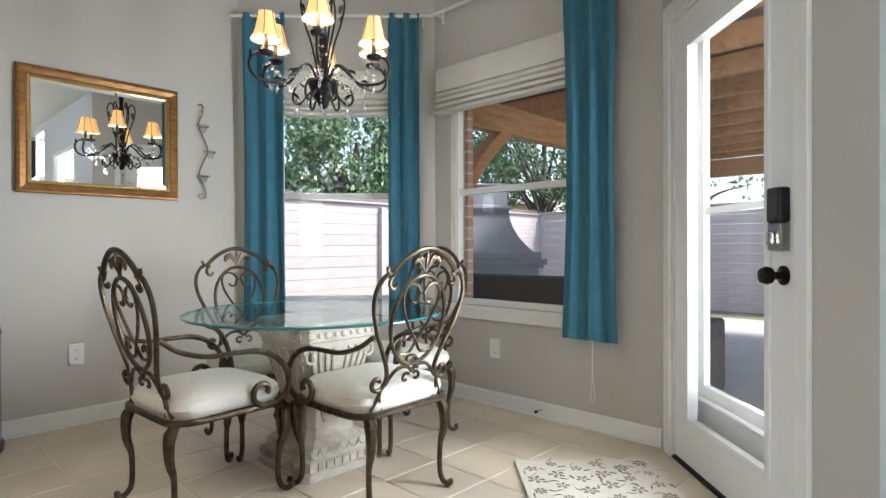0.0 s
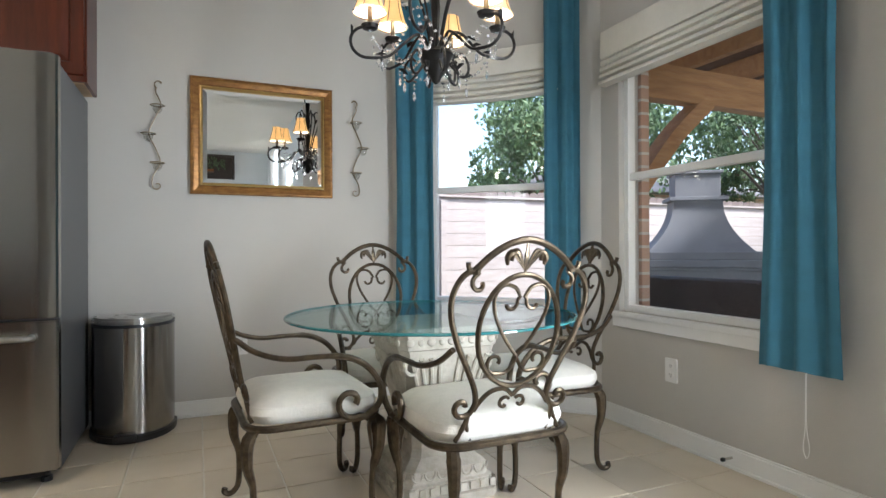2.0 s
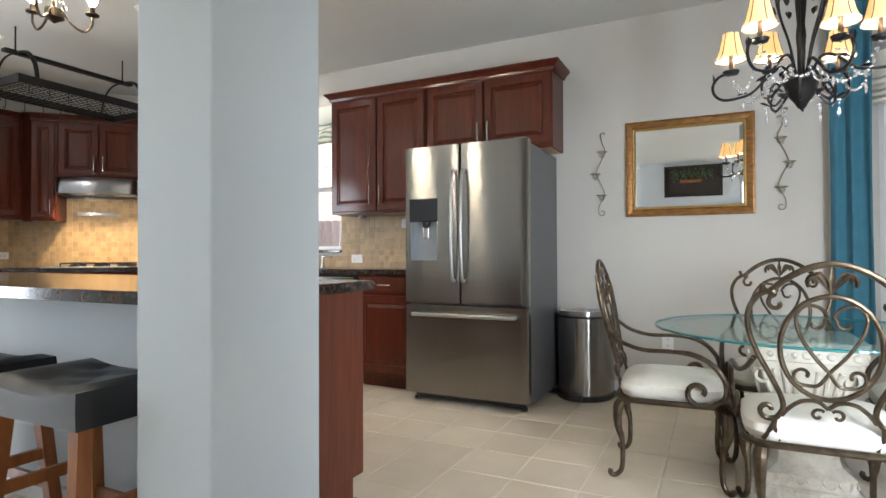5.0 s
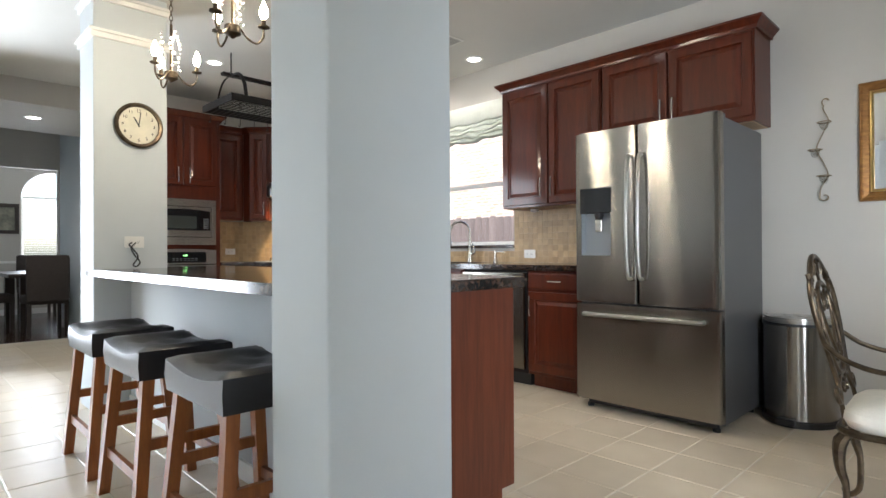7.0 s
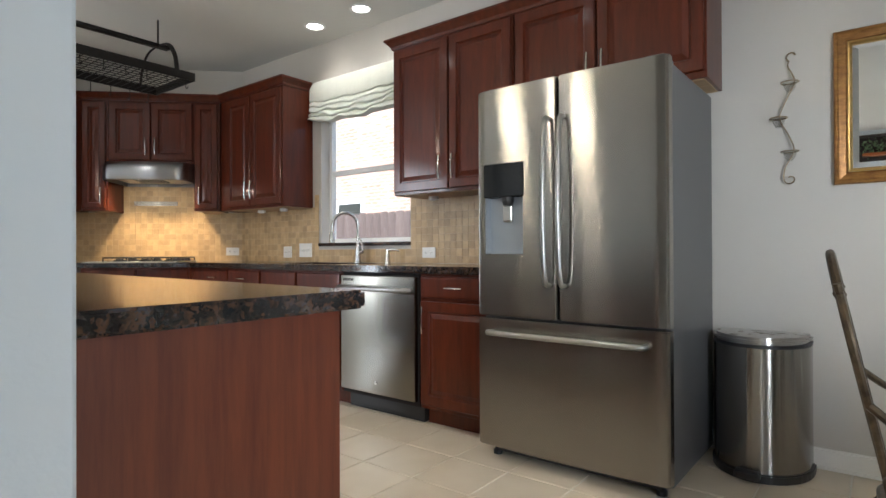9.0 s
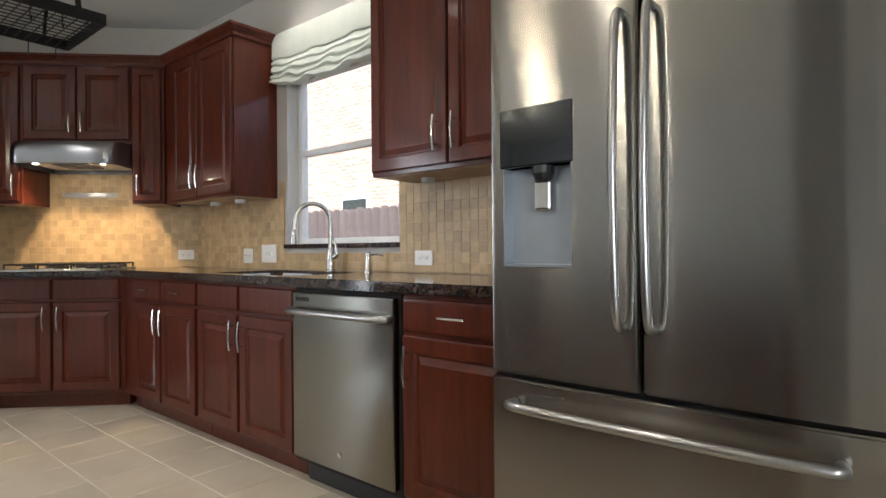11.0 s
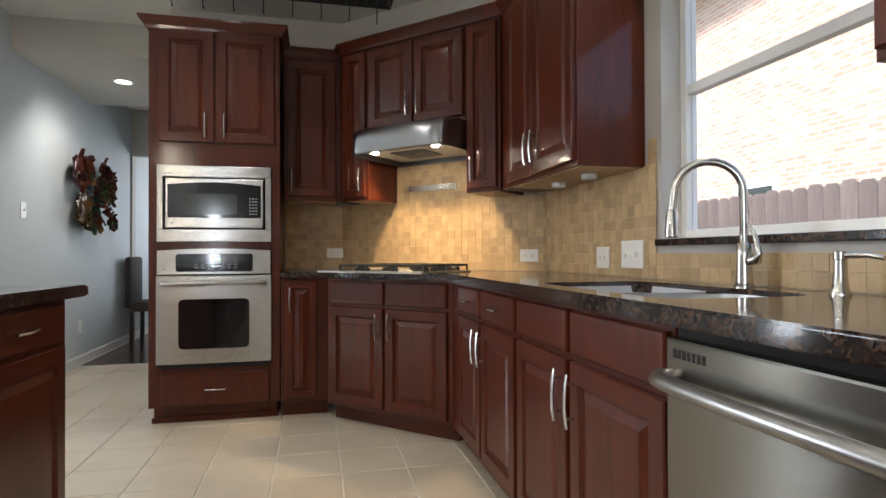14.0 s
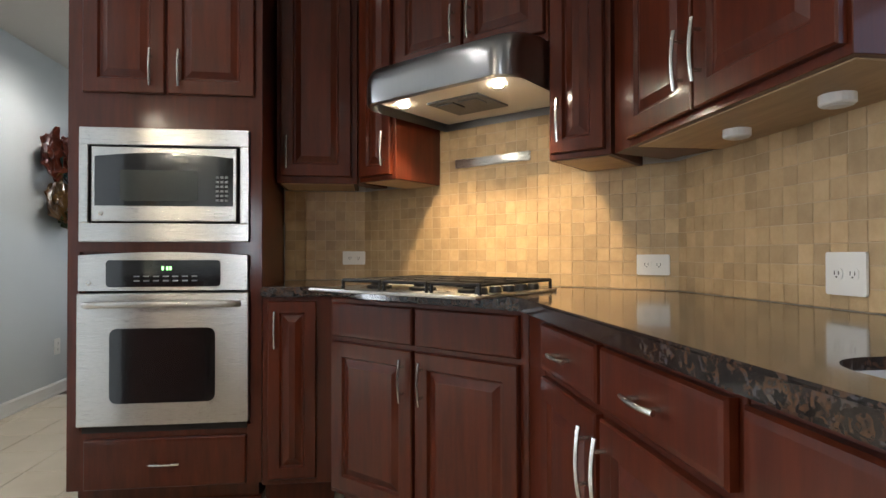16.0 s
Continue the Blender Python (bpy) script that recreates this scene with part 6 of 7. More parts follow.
for ang, ln, wd in ((120, 0.06, 0.004), (82, 0.09, 0.003)):
    a = radians(ang)
    part("clock_hand", cut((-0.01, 0.013, -wd, ln, 0.0145, wd), m=pose(0, 0, 0, 0, 180 - ang if False else ang - 180, 0)), CK_BLACK, ck)
plate_thing("wall_socket", pose(-0.80, -2.899, 1.09), 0.118, 0.075, SIDE, "white wall socket on the pillar with a cable plugged in")
cb = tagged(part("charger_cable", tube(smooth_line([(-0.78, -2.885, 1.085), (-0.76, -2.86, 1.07), (-0.79, -2.85, 1.03), (-0.81, -2.855, 0.99), (-0.78, -2.85, 0.94), (-0.80, -2.84, 0.93), (-0.82, -2.85, 0.96), (-0.79, -2.85, 1.0), (-0.77, -2.85, 1.05), (-0.80, -2.87, 1.085)], 6), 0.005, 6), BLACK, smooth=True), "black looped charger cable hanging at the pillar", "cable")


# small pendants over the bar
def pendant(x, y, z):
    th = base("pendant_chandelier", pose(x, y, 0), "small bronze pendant chandelier with candle bulbs and crystals", "chandelier", "pendants over the bar")
    part("hub", lathe([(0.004, z), (0.02, z + 0.012), (0.035, z + 0.02), (0.035, z + 0.055), (0.01, z + 0.065)], 16), BRONZE, th, smooth=True)
    part("stem", tube([(0, 0, z + 0.06), (0, 0, z + 0.32)], 0.008, 8), BRONZE, th)
    bm = bmesh.new()
    zz, i = z + 0.31, 0
    while zz < H - 0.03:
        tube([(0.009 * math.cos(a) if i % 2 else 0, 0 if i % 2 else 0.009 * math.cos(a), zz + 0.017 + 0.017 * math.sin(a)) for a in [2 * math.pi * q / 8 for q in range(9)]], 0.0022, 5, bm)
        zz += 0.027
        i += 1
    part("chain", bm, BRONZE, th)
    part("canopy", lathe([(0.015, H - 0.035), (0.05, H - 0.02), (0.055, H - 0.001)], 18), BRONZE, th, smooth=True)
    for k in range(3):
        rot = pose(0, 0, 0, 0, 0, 120 * k + 35)
        line = smooth_line([(0.03, 0, z + 0.05), (0.06, 0, z + 0.01), (0.10, 0, z - 0.01), (0.128, 0, z + 0.02), (0.13, 0, z + 0.06)], 5)
        arm = part("arm", tube(line, 0.005, 7), BRONZE, th, smooth=True, m=rot)
        part("drip_pan", lathe([(0.006, z + 0.058), (0.026, z + 0.064), (0.026, z + 0.07)], 14, m=pose(0.13, 0, 0)), BRONZE, arm)
        part("candle", lathe([(0.010, z + 0.07), (0.010, z + 0.10)], 12, m=pose(0.13, 0, 0)), BRONZE, arm)
        part("bulb", lathe([(0.007, z + 0.10), (0.019, z + 0.125), (0.016, z + 0.15), (0.006, z + 0.175), (0.001, z + 0.185)], 12, m=pose(0.13, 0, 0)), GLOW, arm, "clear lit candle bulb", smooth=True)
        cr = bmesh.new()
        for j in range(9):
            bmesh.ops.create_icosphere(cr, subdivisions=1, radius=0.009 if j % 3 else 0.012, matrix=Matrix.Translation((0.05, 0.012 * math.sin(j), z + 0.08 + j * 0.024)))
        part("crystals", cr, CRYSTAL, th, "string of clear crystals", m=pose(0, 0, 0, 0, 0, 120 * k + 80))
    bulb("pendant_bulb", x, y, z + 0.22, 3.0, 0.05)
    return th


pendant(-0.75, -2.05, 1.955)
pendant(-0.72, -1.2, 1.955)

# hanging pot rack
RK = pose(-2.17, -3.55, 0.12, 0, 0, 0)
rack = base("pot_rack", RK, "black iron ceiling pot rack with grid shelf and hooks", "pot rack")
part("rim", cut((-0.55, -0.30, 2.14, 0.55, -0.285, 2.20), (-0.55, 0.285, 2.14, 0.55, 0.30, 2.20), (-0.55, -0.285, 2.14, -0.535, 0.285, 2.20), (0.535, -0.285, 2.14, 0.55, 0.285, 2.20), bevel=0.002), IRON, rack)
bm = bmesh.new()
for i in range(22):
    tube([(-0.525 + i * 0.05, -0.29, 2.15), (-0.525 + i * 0.05, 0.29, 2.15)], 0.003, 5, bm)
for i in range(11):
    tube([(-0.54, -0.27 + i * 0.054, 2.153), (0.54, -0.27 + i * 0.054, 2.153)], 0.003, 5, bm)
part("grid", bm, IRON, rack)
for sx in (-0.42, 0.42):
    part("bow", tube(smooth_line([(sx, -0.29, 2.19), (sx, -0.25, 2.32), (sx, -0.13, 2.42), (sx, 0.13, 2.42), (sx, 0.25, 2.32), (sx, 0.29, 2.19)], 5), 0.015, 6, flat=0.5), IRON, rack)
    part("hanger", tube([(sx, 0, 2.44), (sx, 0, H - 0.121)], 0.006, 6), IRON, rack)
part("top_bar", cut((-0.50, -0.03, 2.42, 0.50, 0.03, 2.445), bevel=0.003), IRON, rack)
for i in range(8):
    for sy in (-1, 1):
        part("hook", tube([(-0.48 + i * 0.137, sy * 0.295, 2.15)] + [(-0.48 + i * 0.137, sy * (0.295 + 0.016 - 0.016 * math.cos(a)), 2.085 - 0.016 * math.sin(a)) for a in [math.pi * q / 6 for q in range(7)]], 0.003, 5), IRON, rack)

# hallway wall art, switch, socket
art = base("flower_wall_art", pose(-0.235, -7.0, 1.58, 0, 0, 90), "coloured metal flower wall sculpture in rust, green and brown", "wall art")
rnd = random.Random(11)
ART = [material("art_" + n_, c, 0.3, 0.5, vary=0.4, scale=20, coat=0.4) for n_, c in (("rust", (0.22, 0.05, 0.025)), ("ochre", (0.26, 0.13, 0.03)), ("green", (0.09, 0.13, 0.05)), ("plum", (0.10, 0.03, 0.03)), ("teal", (0.05, 0.14, 0.13)))]
def blossom(x, z, r, mat, petals):
    bm = bmesh.new()
    for p in range(petals):
        a = 2 * math.pi * p / petals + rnd.random()
        c, s = math.cos(a), math.sin(a)
        grid = []
        for i in range(5):
            t = i / 4
            wdt = r * 0.5 * math.sin(math.pi * (0.15 + 0.8 * t))
            row = []
            for j in (-1, 0, 1):
                lx, lz = r * t, j * wdt
                row.append(bm.verts.new((lx * c - lz * s, 0.03 + 0.05 * t * t + 0.02 * abs(j) + 0.012 * math.sin(5 * t + j), lx * s + lz * c)))
            grid.append(row)
        for g0_, g1_ in zip(grid, grid[1:]):
            for j in range(2):
                bm.faces.new((g0_[j], g0_[j + 1], g1_[j + 1], g1_[j]))
    lathe([(0.22 * r, 0), (0.2 * r, 0.03), (0.05 * r, 0.045)], 10, bm, pose(0, 0.02, 0, -90))
    geom = bmesh.ops.solidify(bm, geom=bm.faces[:], thickness=0.003)
    part("flower", bm, mat, art, m=pose(x, 0, z))
blossom(0.36, 0.20, 0.20, ART[0], 6)
blossom(0.30, -0.12, 0.19, ART[1], 6)
for i in range(24):
    blossom(rnd.uniform(-0.5, 0.28), rnd.uniform(-0.30, 0.31), rnd.uniform(0.07, 0.15), rnd.choice(ART), rnd.choice((4, 5, 6)))
part("backing_wire", tube([(-0.45, 0.005, -0.25), (0, 0.012, 0.0), (0.4, 0.005, 0.22)], 0.008, 6), IRON, art)
plate_thing("light_switch", pose(-0.221, -5.8, 1.36, 0, 0, 90), 0.075, 0.118, [("toggle", 0, 0)], "white light switch on the hallway wall", "switch")
plate_thing("wall_socket", pose(-0.221, -6.85, 0.36, 0, 0, 90), 0.075, 0.118, UPR, "white socket on the hallway wall")

# dining room seen through the hallway
ESPRESSO = material("espresso_wood", (0.03, 0.018, 0.013), 0.35, vary=0.3, scale=6, stretch=(1, 8, 1))
dt = base("dining_room_table", pose(-1.25, -8.6, 0), "dark espresso wooden dining table", "table")
part("tabletop", cut((-0.55, -0.9, 0.71, 0.55, 0.9, 0.76), bevel=0.006), ESPRESSO, dt)
for sx in (-0.35, 0.35):
    for sy in (-0.7, 0.7):
        part("leg", cut((sx - 0.06, sy - 0.06, 0, sx + 0.06, sy + 0.06, 0.71), bevel=0.01), ESPRESSO, dt)
LINEN_DARK = material("dark_upholstery", (0.045, 0.035, 0.03), 0.9, vary=0.2, scale=30, bump=0.3, bump_scale=200)
def dchair(x, y, turn):
    th = base("upholstered_chair", pose(x, y, 0, 0, 0, turn), "dark upholstered dining chair with curved back", "chair", "chairs of the dining room")
    part("seat", cut((-0.23, -0.23, 0.38, 0.23, 0.25, 0.49), bevel=0.03), LINEN_DARK, th, smooth=True)
    part("backrest", cut((-0.23, -0.29, 0.42, 0.23, -0.22, 1.0), bevel=0.035), LINEN_DARK, th, smooth=True)
    for sx in (-0.2, 0.2):
        for sy in (-0.22, 0.22):
            part("leg", cut((sx - 0.02, sy - 0.02, 0, sx + 0.02, sy + 0.02, 0.39)), ESPRESSO, th)
dchair(-1.05, -7.55, 180)
dchair(-0.55, -8.2, 90)
dchair(-1.3, -9.75, 0)
pic = base("framed_picture", pose(-0.62, -10.49, 1.35, 0, 0, 0), "dark framed picture with pale mat on the wall", "picture")
part("frame", frame_mesh(0.55, 0.5, [(0, 0), (0, 0.03), (0.05, 0.03), (0.06, 0.01)]), ESPRESSO, pic, m=pose(-0.55, 0, 0))
part("print", cut((-0.5, 0.0, 0.05, -0.05, 0.009, 0.45)), material("muted_print", (0.30, 0.29, 0.22), 0.5, second=(0.10, 0.10, 0.08), scale=7), pic)
aw = tagged(new("window_4"), "arched white window with blinds in the dining room", "window", kind="structure")
aw.matrix_basis = along((-3.4, -10.5), (-0.22, -10.5))
a0, a1_, zb, zt = AW
cxm = (a0 + a1_) / 2
for s in (-1, 1):
    pts = [(cxm + s * (a1_ - a0) / 2, zt)] + [(cxm + s * (a1_ - a0) / 2 * math.cos(t), zt - 0.45 + 0.44 * math.sin(t)) for t in [math.pi / 2 * q / 8 for q in range(9)]][::-1]
    part("arch_spandrel", plate(pts, -0.138, -0.002), WALL, aw)
part("window_frame", cut((a0, -0.1, zb, a0 + 0.04, -0.05, zt - 0.45), (a1_ - 0.04, -0.1, zb, a1_, -0.05, zt - 0.45), (a0 + 0.04, -0.1, zt - 0.47, a1_ - 0.04, -0.05, zt - 0.43), (a0 + 0.04, -0.1, zb, a1_ - 0.04, -0.05, zb + 0.04)), TRIM, aw)
for i in range(26):
    part("blind_slat", cut((a0 + 0.045, -0.045, zb + 0.06 + i * 0.04, a1_ - 0.045, -0.02, zb + 0.063 + i * 0.04)), TRIM, aw)
tagged(part("chair_rail", cut((0, 0.0005, 0.86, 1.29, 0.018, 0.90), bevel=0.003), TRIM, m=along((-1.19, -10.5), (-0.22, -10.5)) @ Matrix.Diagonal((0.74, 1, 1, 1))), "white chair rail moulding", "moulding", kind="structure")

# living room, seen in the mirror
for k, (a, b, lo, hi) in enumerate(LN):
    w_ = tagged(new("window_%d" % (5 + k)), "tall white living-room window, bright with daylight", "window", kind="structure")
    w_.matrix_basis = along((XE, 1.795), NE0)
    part("window_frame", cut((a, -0.05, lo, a + 0.04, -0.01, hi), (b - 0.04, -0.05, lo, b, -0.01, hi), (a + 0.04, -0.05, lo, b - 0.04, -0.01, lo + 0.04), (a + 0.04, -0.05, hi - 0.04, b - 0.04, -0.01, hi), (a + 0.04, -0.045, 1.28, b - 0.04, -0.015, 1.32)), TRIM, w_)
# made-up window round the south fill lamp
w_ = tagged(new("window_7"), "unseen living-room window, added to let in fill light", "window", kind="structure")
w_.matrix_basis = along((-0.22, -4.9), (XE, -4.9))
part("window_frame", cut(*[(s, -0.05, LS[2], s + 0.05, -0.01, LS[3]) for s in (LS[0], LS[0] + 0.78, LS[1] - 0.05)]), TRIM, w_)
niche = base("fireplace_niche", pose(XE - 0.001, 1.22, 2.1, 0, 0, 90), "dark framed wall niche with trailing plants on a shelf", "niche")
part("frame", frame_mesh(1.0, 0.58, [(0, 0), (0, 0.05), (0.03, 0.05), (0.04, 0.02)]), ESPRESSO, niche, m=pose(-1.0, 0, 0))
part("back", cut((-0.97, 0.0, 0.03, -0.03, 0.012, 0.55)), LINEN_DARK, niche)
part("shelf", cut((-0.72, 0.012, 0.26, -0.35, 0.16, 0.30)), OAK, niche)
bm = bmesh.new()
rnd = random.Random(2)
for i in range(260):
    p = Vector((rnd.uniform(-0.85, -0.15), rnd.uniform(0.05, 0.15), rnd.gauss(0.40, 0.05)))
    mt = Matrix.Translation(p) @ Euler((rnd.uniform(0, 6), rnd.uniform(0, 6), rnd.uniform(0, 6))).to_matrix().to_4x4()
    bm.faces.new([bm.verts.new(mt @ Vector(q)) for q in ((0, 0, 0), (0.02, 0.012, 0.004), (0.05, 0, 0), (0.02, -0.012, 0.004))])
LEAF = material("green_leaves", (0.13, 0.20, 0.09), 0.6, second=(0.07, 0.125, 0.05), scale=3, per_island=0.3)
part("plant", bm, LEAF, niche)
# ---- outdoors ----
GRASS = material("dry_lawn", (0.10, 0.12, 0.05), 0.95, second=(0.16, 0.14, 0.08), scale=3, bump=0.6, bump_scale=40)
CONC = material("patio_concrete", (0.36, 0.34, 0.31), 0.85, vary=0.2, scale=3, bump=0.2, bump_scale=60)
tagged(part("ground", cut((-250, -250, -0.4, 250, 250, -0.2)), GRASS), "dry lawn reaching out behind the house", "ground", kind="structure")
tagged(part("patio", cut((-5.0, 3.0, -0.2, 3.0, 9.5, -0.14)), CONC), "pale concrete patio slab", "patio", kind="structure")
FENCE = material("weathered_fence_boards", (0.40, 0.355, 0.34), 0.9, second=(0.32, 0.28, 0.265), scale=3, stretch=(1, 1, 6), per_object=0.06, bump=0.3, bump_scale=40)


PICKET = material("dark_weathered_pickets", (0.21, 0.165, 0.15), 0.9, second=(0.14, 0.11, 0.10), scale=3, stretch=(6, 6, 1), per_object=0.15, bump=0.3, bump_scale=40)


def fence(p0, p1, top, n, label, upright=False):
    th = base("fence", along(p0, p1, -0.2), label, "fence", "garden fences")
    L_ = math.hypot(p1[0] - p0[0], p1[1] - p0[1])
    h = top + 0.2
    if upright:
        k_ = int(L_ / 0.145)
        me = finish(plate([(0, 0), (0.14, 0), (0.14, h - 0.03), (0.11, h), (0.03, h), (0, h - 0.03)], 0, 0.02), "board", PICKET)
        for i in range(k_):
            ob = new("board", me)
            ob.parent, ob.matrix_basis = th, pose(i * 0.145, 0, rnd.uniform(-0.01, 0.01))
    else:
        bh = h / n
        me = finish(cut((0, 0, 0.002, L_, 0.022, bh - 0.002), bevel=0.003, seg=1), "board", FENCE)
        for i in range(n):
            ob = new("board", me)
            ob.parent, ob.matrix_basis = th, pose(0, rnd.uniform(-0.004, 0.004), i * bh)
        for i in range(int(L_ / 2.4) + 1):
            part("post", cut((i * 2.4 - 0.045, 0.022, 0, i * 2.4 + 0.045, 0.11, h - 0.05), bevel=0.004), FENCE, th)
    for z in (0.3, h - 0.35):
        if upright:
            part("rail", cut((0, -0.06, z, L_, -0.001, z + 0.09)), FENCE, th)
    if not upright:
        part("cap", cut((0, -0.03, h, L_, 0.07, h + 0.03), bevel=0.004), FENCE, th)
    return th


fence((-7.5, 11.0), (-7.5, 0.6), 1.72, 11, "weathered horizontal-board garden fence along the side yard")
fence((3.0, 11.0), (-7.45, 11.0), 1.75, 11, "weathered horizontal-board garden fence at the back of the yard")
fence((-6.2, -0.4), (-6.2, -7.0), 1.55, 10, "weathered dog-eared picket fence outside the kitchen window", True)
fence((-7.7, 11.2), (-7.7, 0.6), 1.86, 10, "red-brown dog-eared picket fence behind the board fence", True)


def brick_mat():
    m = bpy.data.materials.new("pale_red_brick")
    m.use_nodes = True
    t = m.node_tree
    b = t.nodes["Principled BSDF"]
    b.inputs["Roughness"].default_value = 0.9
    co, sp, mp, br = t.nodes.new("ShaderNodeTexCoord"), t.nodes.new("ShaderNodeSeparateXYZ"), t.nodes.new("ShaderNodeCombineXYZ"), t.nodes.new("ShaderNodeTexBrick")
    br.inputs["Scale"].default_value = 1.0
    br.inputs["Brick Width"].default_value, br.inputs["Row Height"].default_value, br.inputs["Mortar Size"].default_value = 0.21, 0.075, 0.008
    br.inputs["Color1"].default_value, br.inputs["Color2"].default_value, br.inputs["Mortar"].default_value = (0.42, 0.25, 0.18, 1), (0.50, 0.36, 0.28, 1), (0.55, 0.52, 0.47, 1)
    t.links.new(co.outputs["Object"], sp.inputs[0])
    t.links.new(sp.outputs[1], mp.inputs[0])
    t.links.new(sp.outputs[2], mp.inputs[1])
    t.links.new(mp.outputs[0], br.inputs["Vector"])
    t.links.new(br.outputs[0], b.inputs["Base Color"])
    return m


BRICK = brick_mat()
ROOF = material("grey_shingles", (0.16, 0.15, 0.15), 0.9, vary=0.3, scale=12, bump=0.4, bump_scale=30)
nh = base("neighbour_house", pose(-9.5, -2.5, -0.2), "pale red-brick neighbouring house with grey roof", "house")
part("wall", cut((-6, -14, 0, 0, 3.2, 6.1)), BRICK, nh)
bm = bmesh.new()
vs = [bm.verts.new(p) for p in ((0.5, -14.5, 6.1), (0.5, 3.7, 6.1), (-3, 3.7, 7.8), (-3, -14.5, 7.8), (-6.5, -14.5, 6.1), (-6.5, 3.7, 6.1))]
for f in ((0, 1, 2, 3), (3, 2, 5, 4), (0, 3, 4), (1, 5, 2), (0, 4, 5, 1)):
    bm.faces.new([vs[i] for i in f])
part("roof", bm, ROOF, nh)
for wy in (-6.9, 0.9):
    wdw = part("window", cut((-0.02, wy, 1.1, 0.04, wy + 0.9, 2.4), bevel=0.01), TRIM, nh)
    part("pane", cut((0.03, wy + 0.08, 1.2, 0.045, wy + 0.82, 2.3)), GLOSS_BLACK, wdw)
nr = base("far_house", pose(-15, 12, -0.2), "far house with a low pale roof behind the fence", "house")
part("wall", cut((-4, -4, 0, 4, 4, 2.6)), BRICK, nr)
bm = bmesh.new()
vs = [bm.verts.new(p) for p in ((4.5, -4.5, 2.55), (4.5, 4.5, 2.55), (-4.5, 4.5, 2.55), (-4.5, -4.5, 2.55), (0, -1, 3.8), (0, 1, 3.8))]
for f in ((0, 1, 5, 4), (1, 2, 5), (2, 3, 4, 5), (3, 0, 4), (0, 3, 2, 1)):
    bm.faces.new([vs[i] for i in f])
part("roof", bm, ROOF, nr)


def tree(x, y, h, r, n, label, seed):
    rr = random.Random(seed)
    th = base("tree", pose(x, y, -0.2), label, "tree")
    bark = bpy.data.materials.get("grey_bark") or material("grey_bark", (0.10, 0.08, 0.065), 0.95, vary=0.4, scale=10, stretch=(4, 4, 1), bump=0.6, bump_scale=30)
    tr = tube(smooth_line([(0, 0, 0), (0.05, 0.03, h * 0.25), (-0.04, 0.06, h * 0.5), (0.05, 0, h * 0.75)], 4), [0.16 - 0.008 * i for i in range(13)], 8)
    clumps = []
    for i in range(26):
        a, b_ = rr.uniform(0, 6.28), rr.uniform(-0.6, 1.0)
        c = Vector((r * rr.uniform(0.3, 1) * math.cos(a), r * rr.uniform(0.3, 1) * math.sin(a), h * 0.66 + b_ * h * 0.30))
        clumps.append((c, rr.uniform(0.25, 0.55) * r * 0.75))
        tube(smooth_line([(0, 0, h * rr.uniform(0.25, 0.55)), tuple(c * 0.5 + Vector((0, 0, h * 0.22))), tuple(c)], 3), [0.06, 0.05, 0.04, 0.03, 0.022, 0.016, 0.010], 5, tr)
    part("trunk", tr, bark, th, smooth=True)
    verts, faces = [], []
    for i in range(n):
        c, cr_ = clumps[i % len(clumps)]
        d = Vector((rr.gauss(0, 1), rr.gauss(0, 1), rr.gauss(0, 1))).normalized() * cr_ * rr.uniform(0.4, 1.0) ** 0.5
        mt = Matrix.Translation(c + d) @ Euler((rr.uniform(0, 6), rr.uniform(0, 6), rr.uniform(0, 6))).to_matrix().to_4x4()
        s = rr.uniform(0.09, 0.17)
        k0 = len(verts)
        for q in ((0, 0, 0), (s * 0.5, s * 0.28, 0.01), (s, 0, 0), (s * 0.5, -s * 0.28, 0.01)):
            verts.append(mt @ Vector(q))
        faces.append((k0, k0 + 1, k0 + 2, k0 + 3))
    me = bpy.data.meshes.new("crown")
    me.from_pydata(verts, [], faces)
    me.materials.append(LEAF)
    ob = new("crown", me)
    ob.parent = th
    return th


tree(-10.8, 8.2, 4.9, 2.3, 14000, "broad leafy green tree behind the garden fence", 1)
tree(-8.6, 12.8, 5.4, 2.5, 14000, "leafy green tree behind the outdoor fireplace", 2)
tree(-5.0, 13.2, 5.0, 1.8, 1500, "sparse bare-branched tree behind the back fence", 3)

# covered patio
CEDAR = material("cedar_beams", (0.42, 0.24, 0.11), 0.75, second=(0.26, 0.13, 0.06), scale=3, stretch=(8, 1, 8), bump=0.3, bump_scale=40)
DECK = material("dark_roof_boards", (0.13, 0.07, 0.045), 0.85, second=(0.07, 0.04, 0.03), scale=4, stretch=(1, 8, 1))
pc = base("patio_cover", pose(0, 0, 0), "cedar timber patio cover with rafters and posts", "patio cover")
part("beam", cut((-3.12, 2.95, 1.98, -3.0, 8.6, 2.22), bevel=0.008), CEDAR, pc)
part("beam", cut((-3.3, 8.45, 1.98, 3.2, 8.6, 2.22), bevel=0.008), CEDAR, pc)
for py in (3.25, 8.4):
    part("post", cut((-3.13, py - 0.07, -0.14, -2.99, py + 0.07, 1.98), bevel=0.008), CEDAR, pc)
part("post", cut((-0.7, 3.9, -0.14, -0.55, 4.05, 2.25), bevel=0.008), CEDAR, pc)
for p0, p1 in (((-3.06, 3.3, 1.35), (-3.06, 3.95, 2.02)), ((-3.06, 8.3, 1.35), (-3.06, 7.65, 2.02))):
    part("brace", tube(smooth_line([p0, tuple((Vector(p0) + Vector(p1)) / 2 + Vector((0, 0, 0.05))), p1], 4), 0.08, 4), CEDAR, pc)
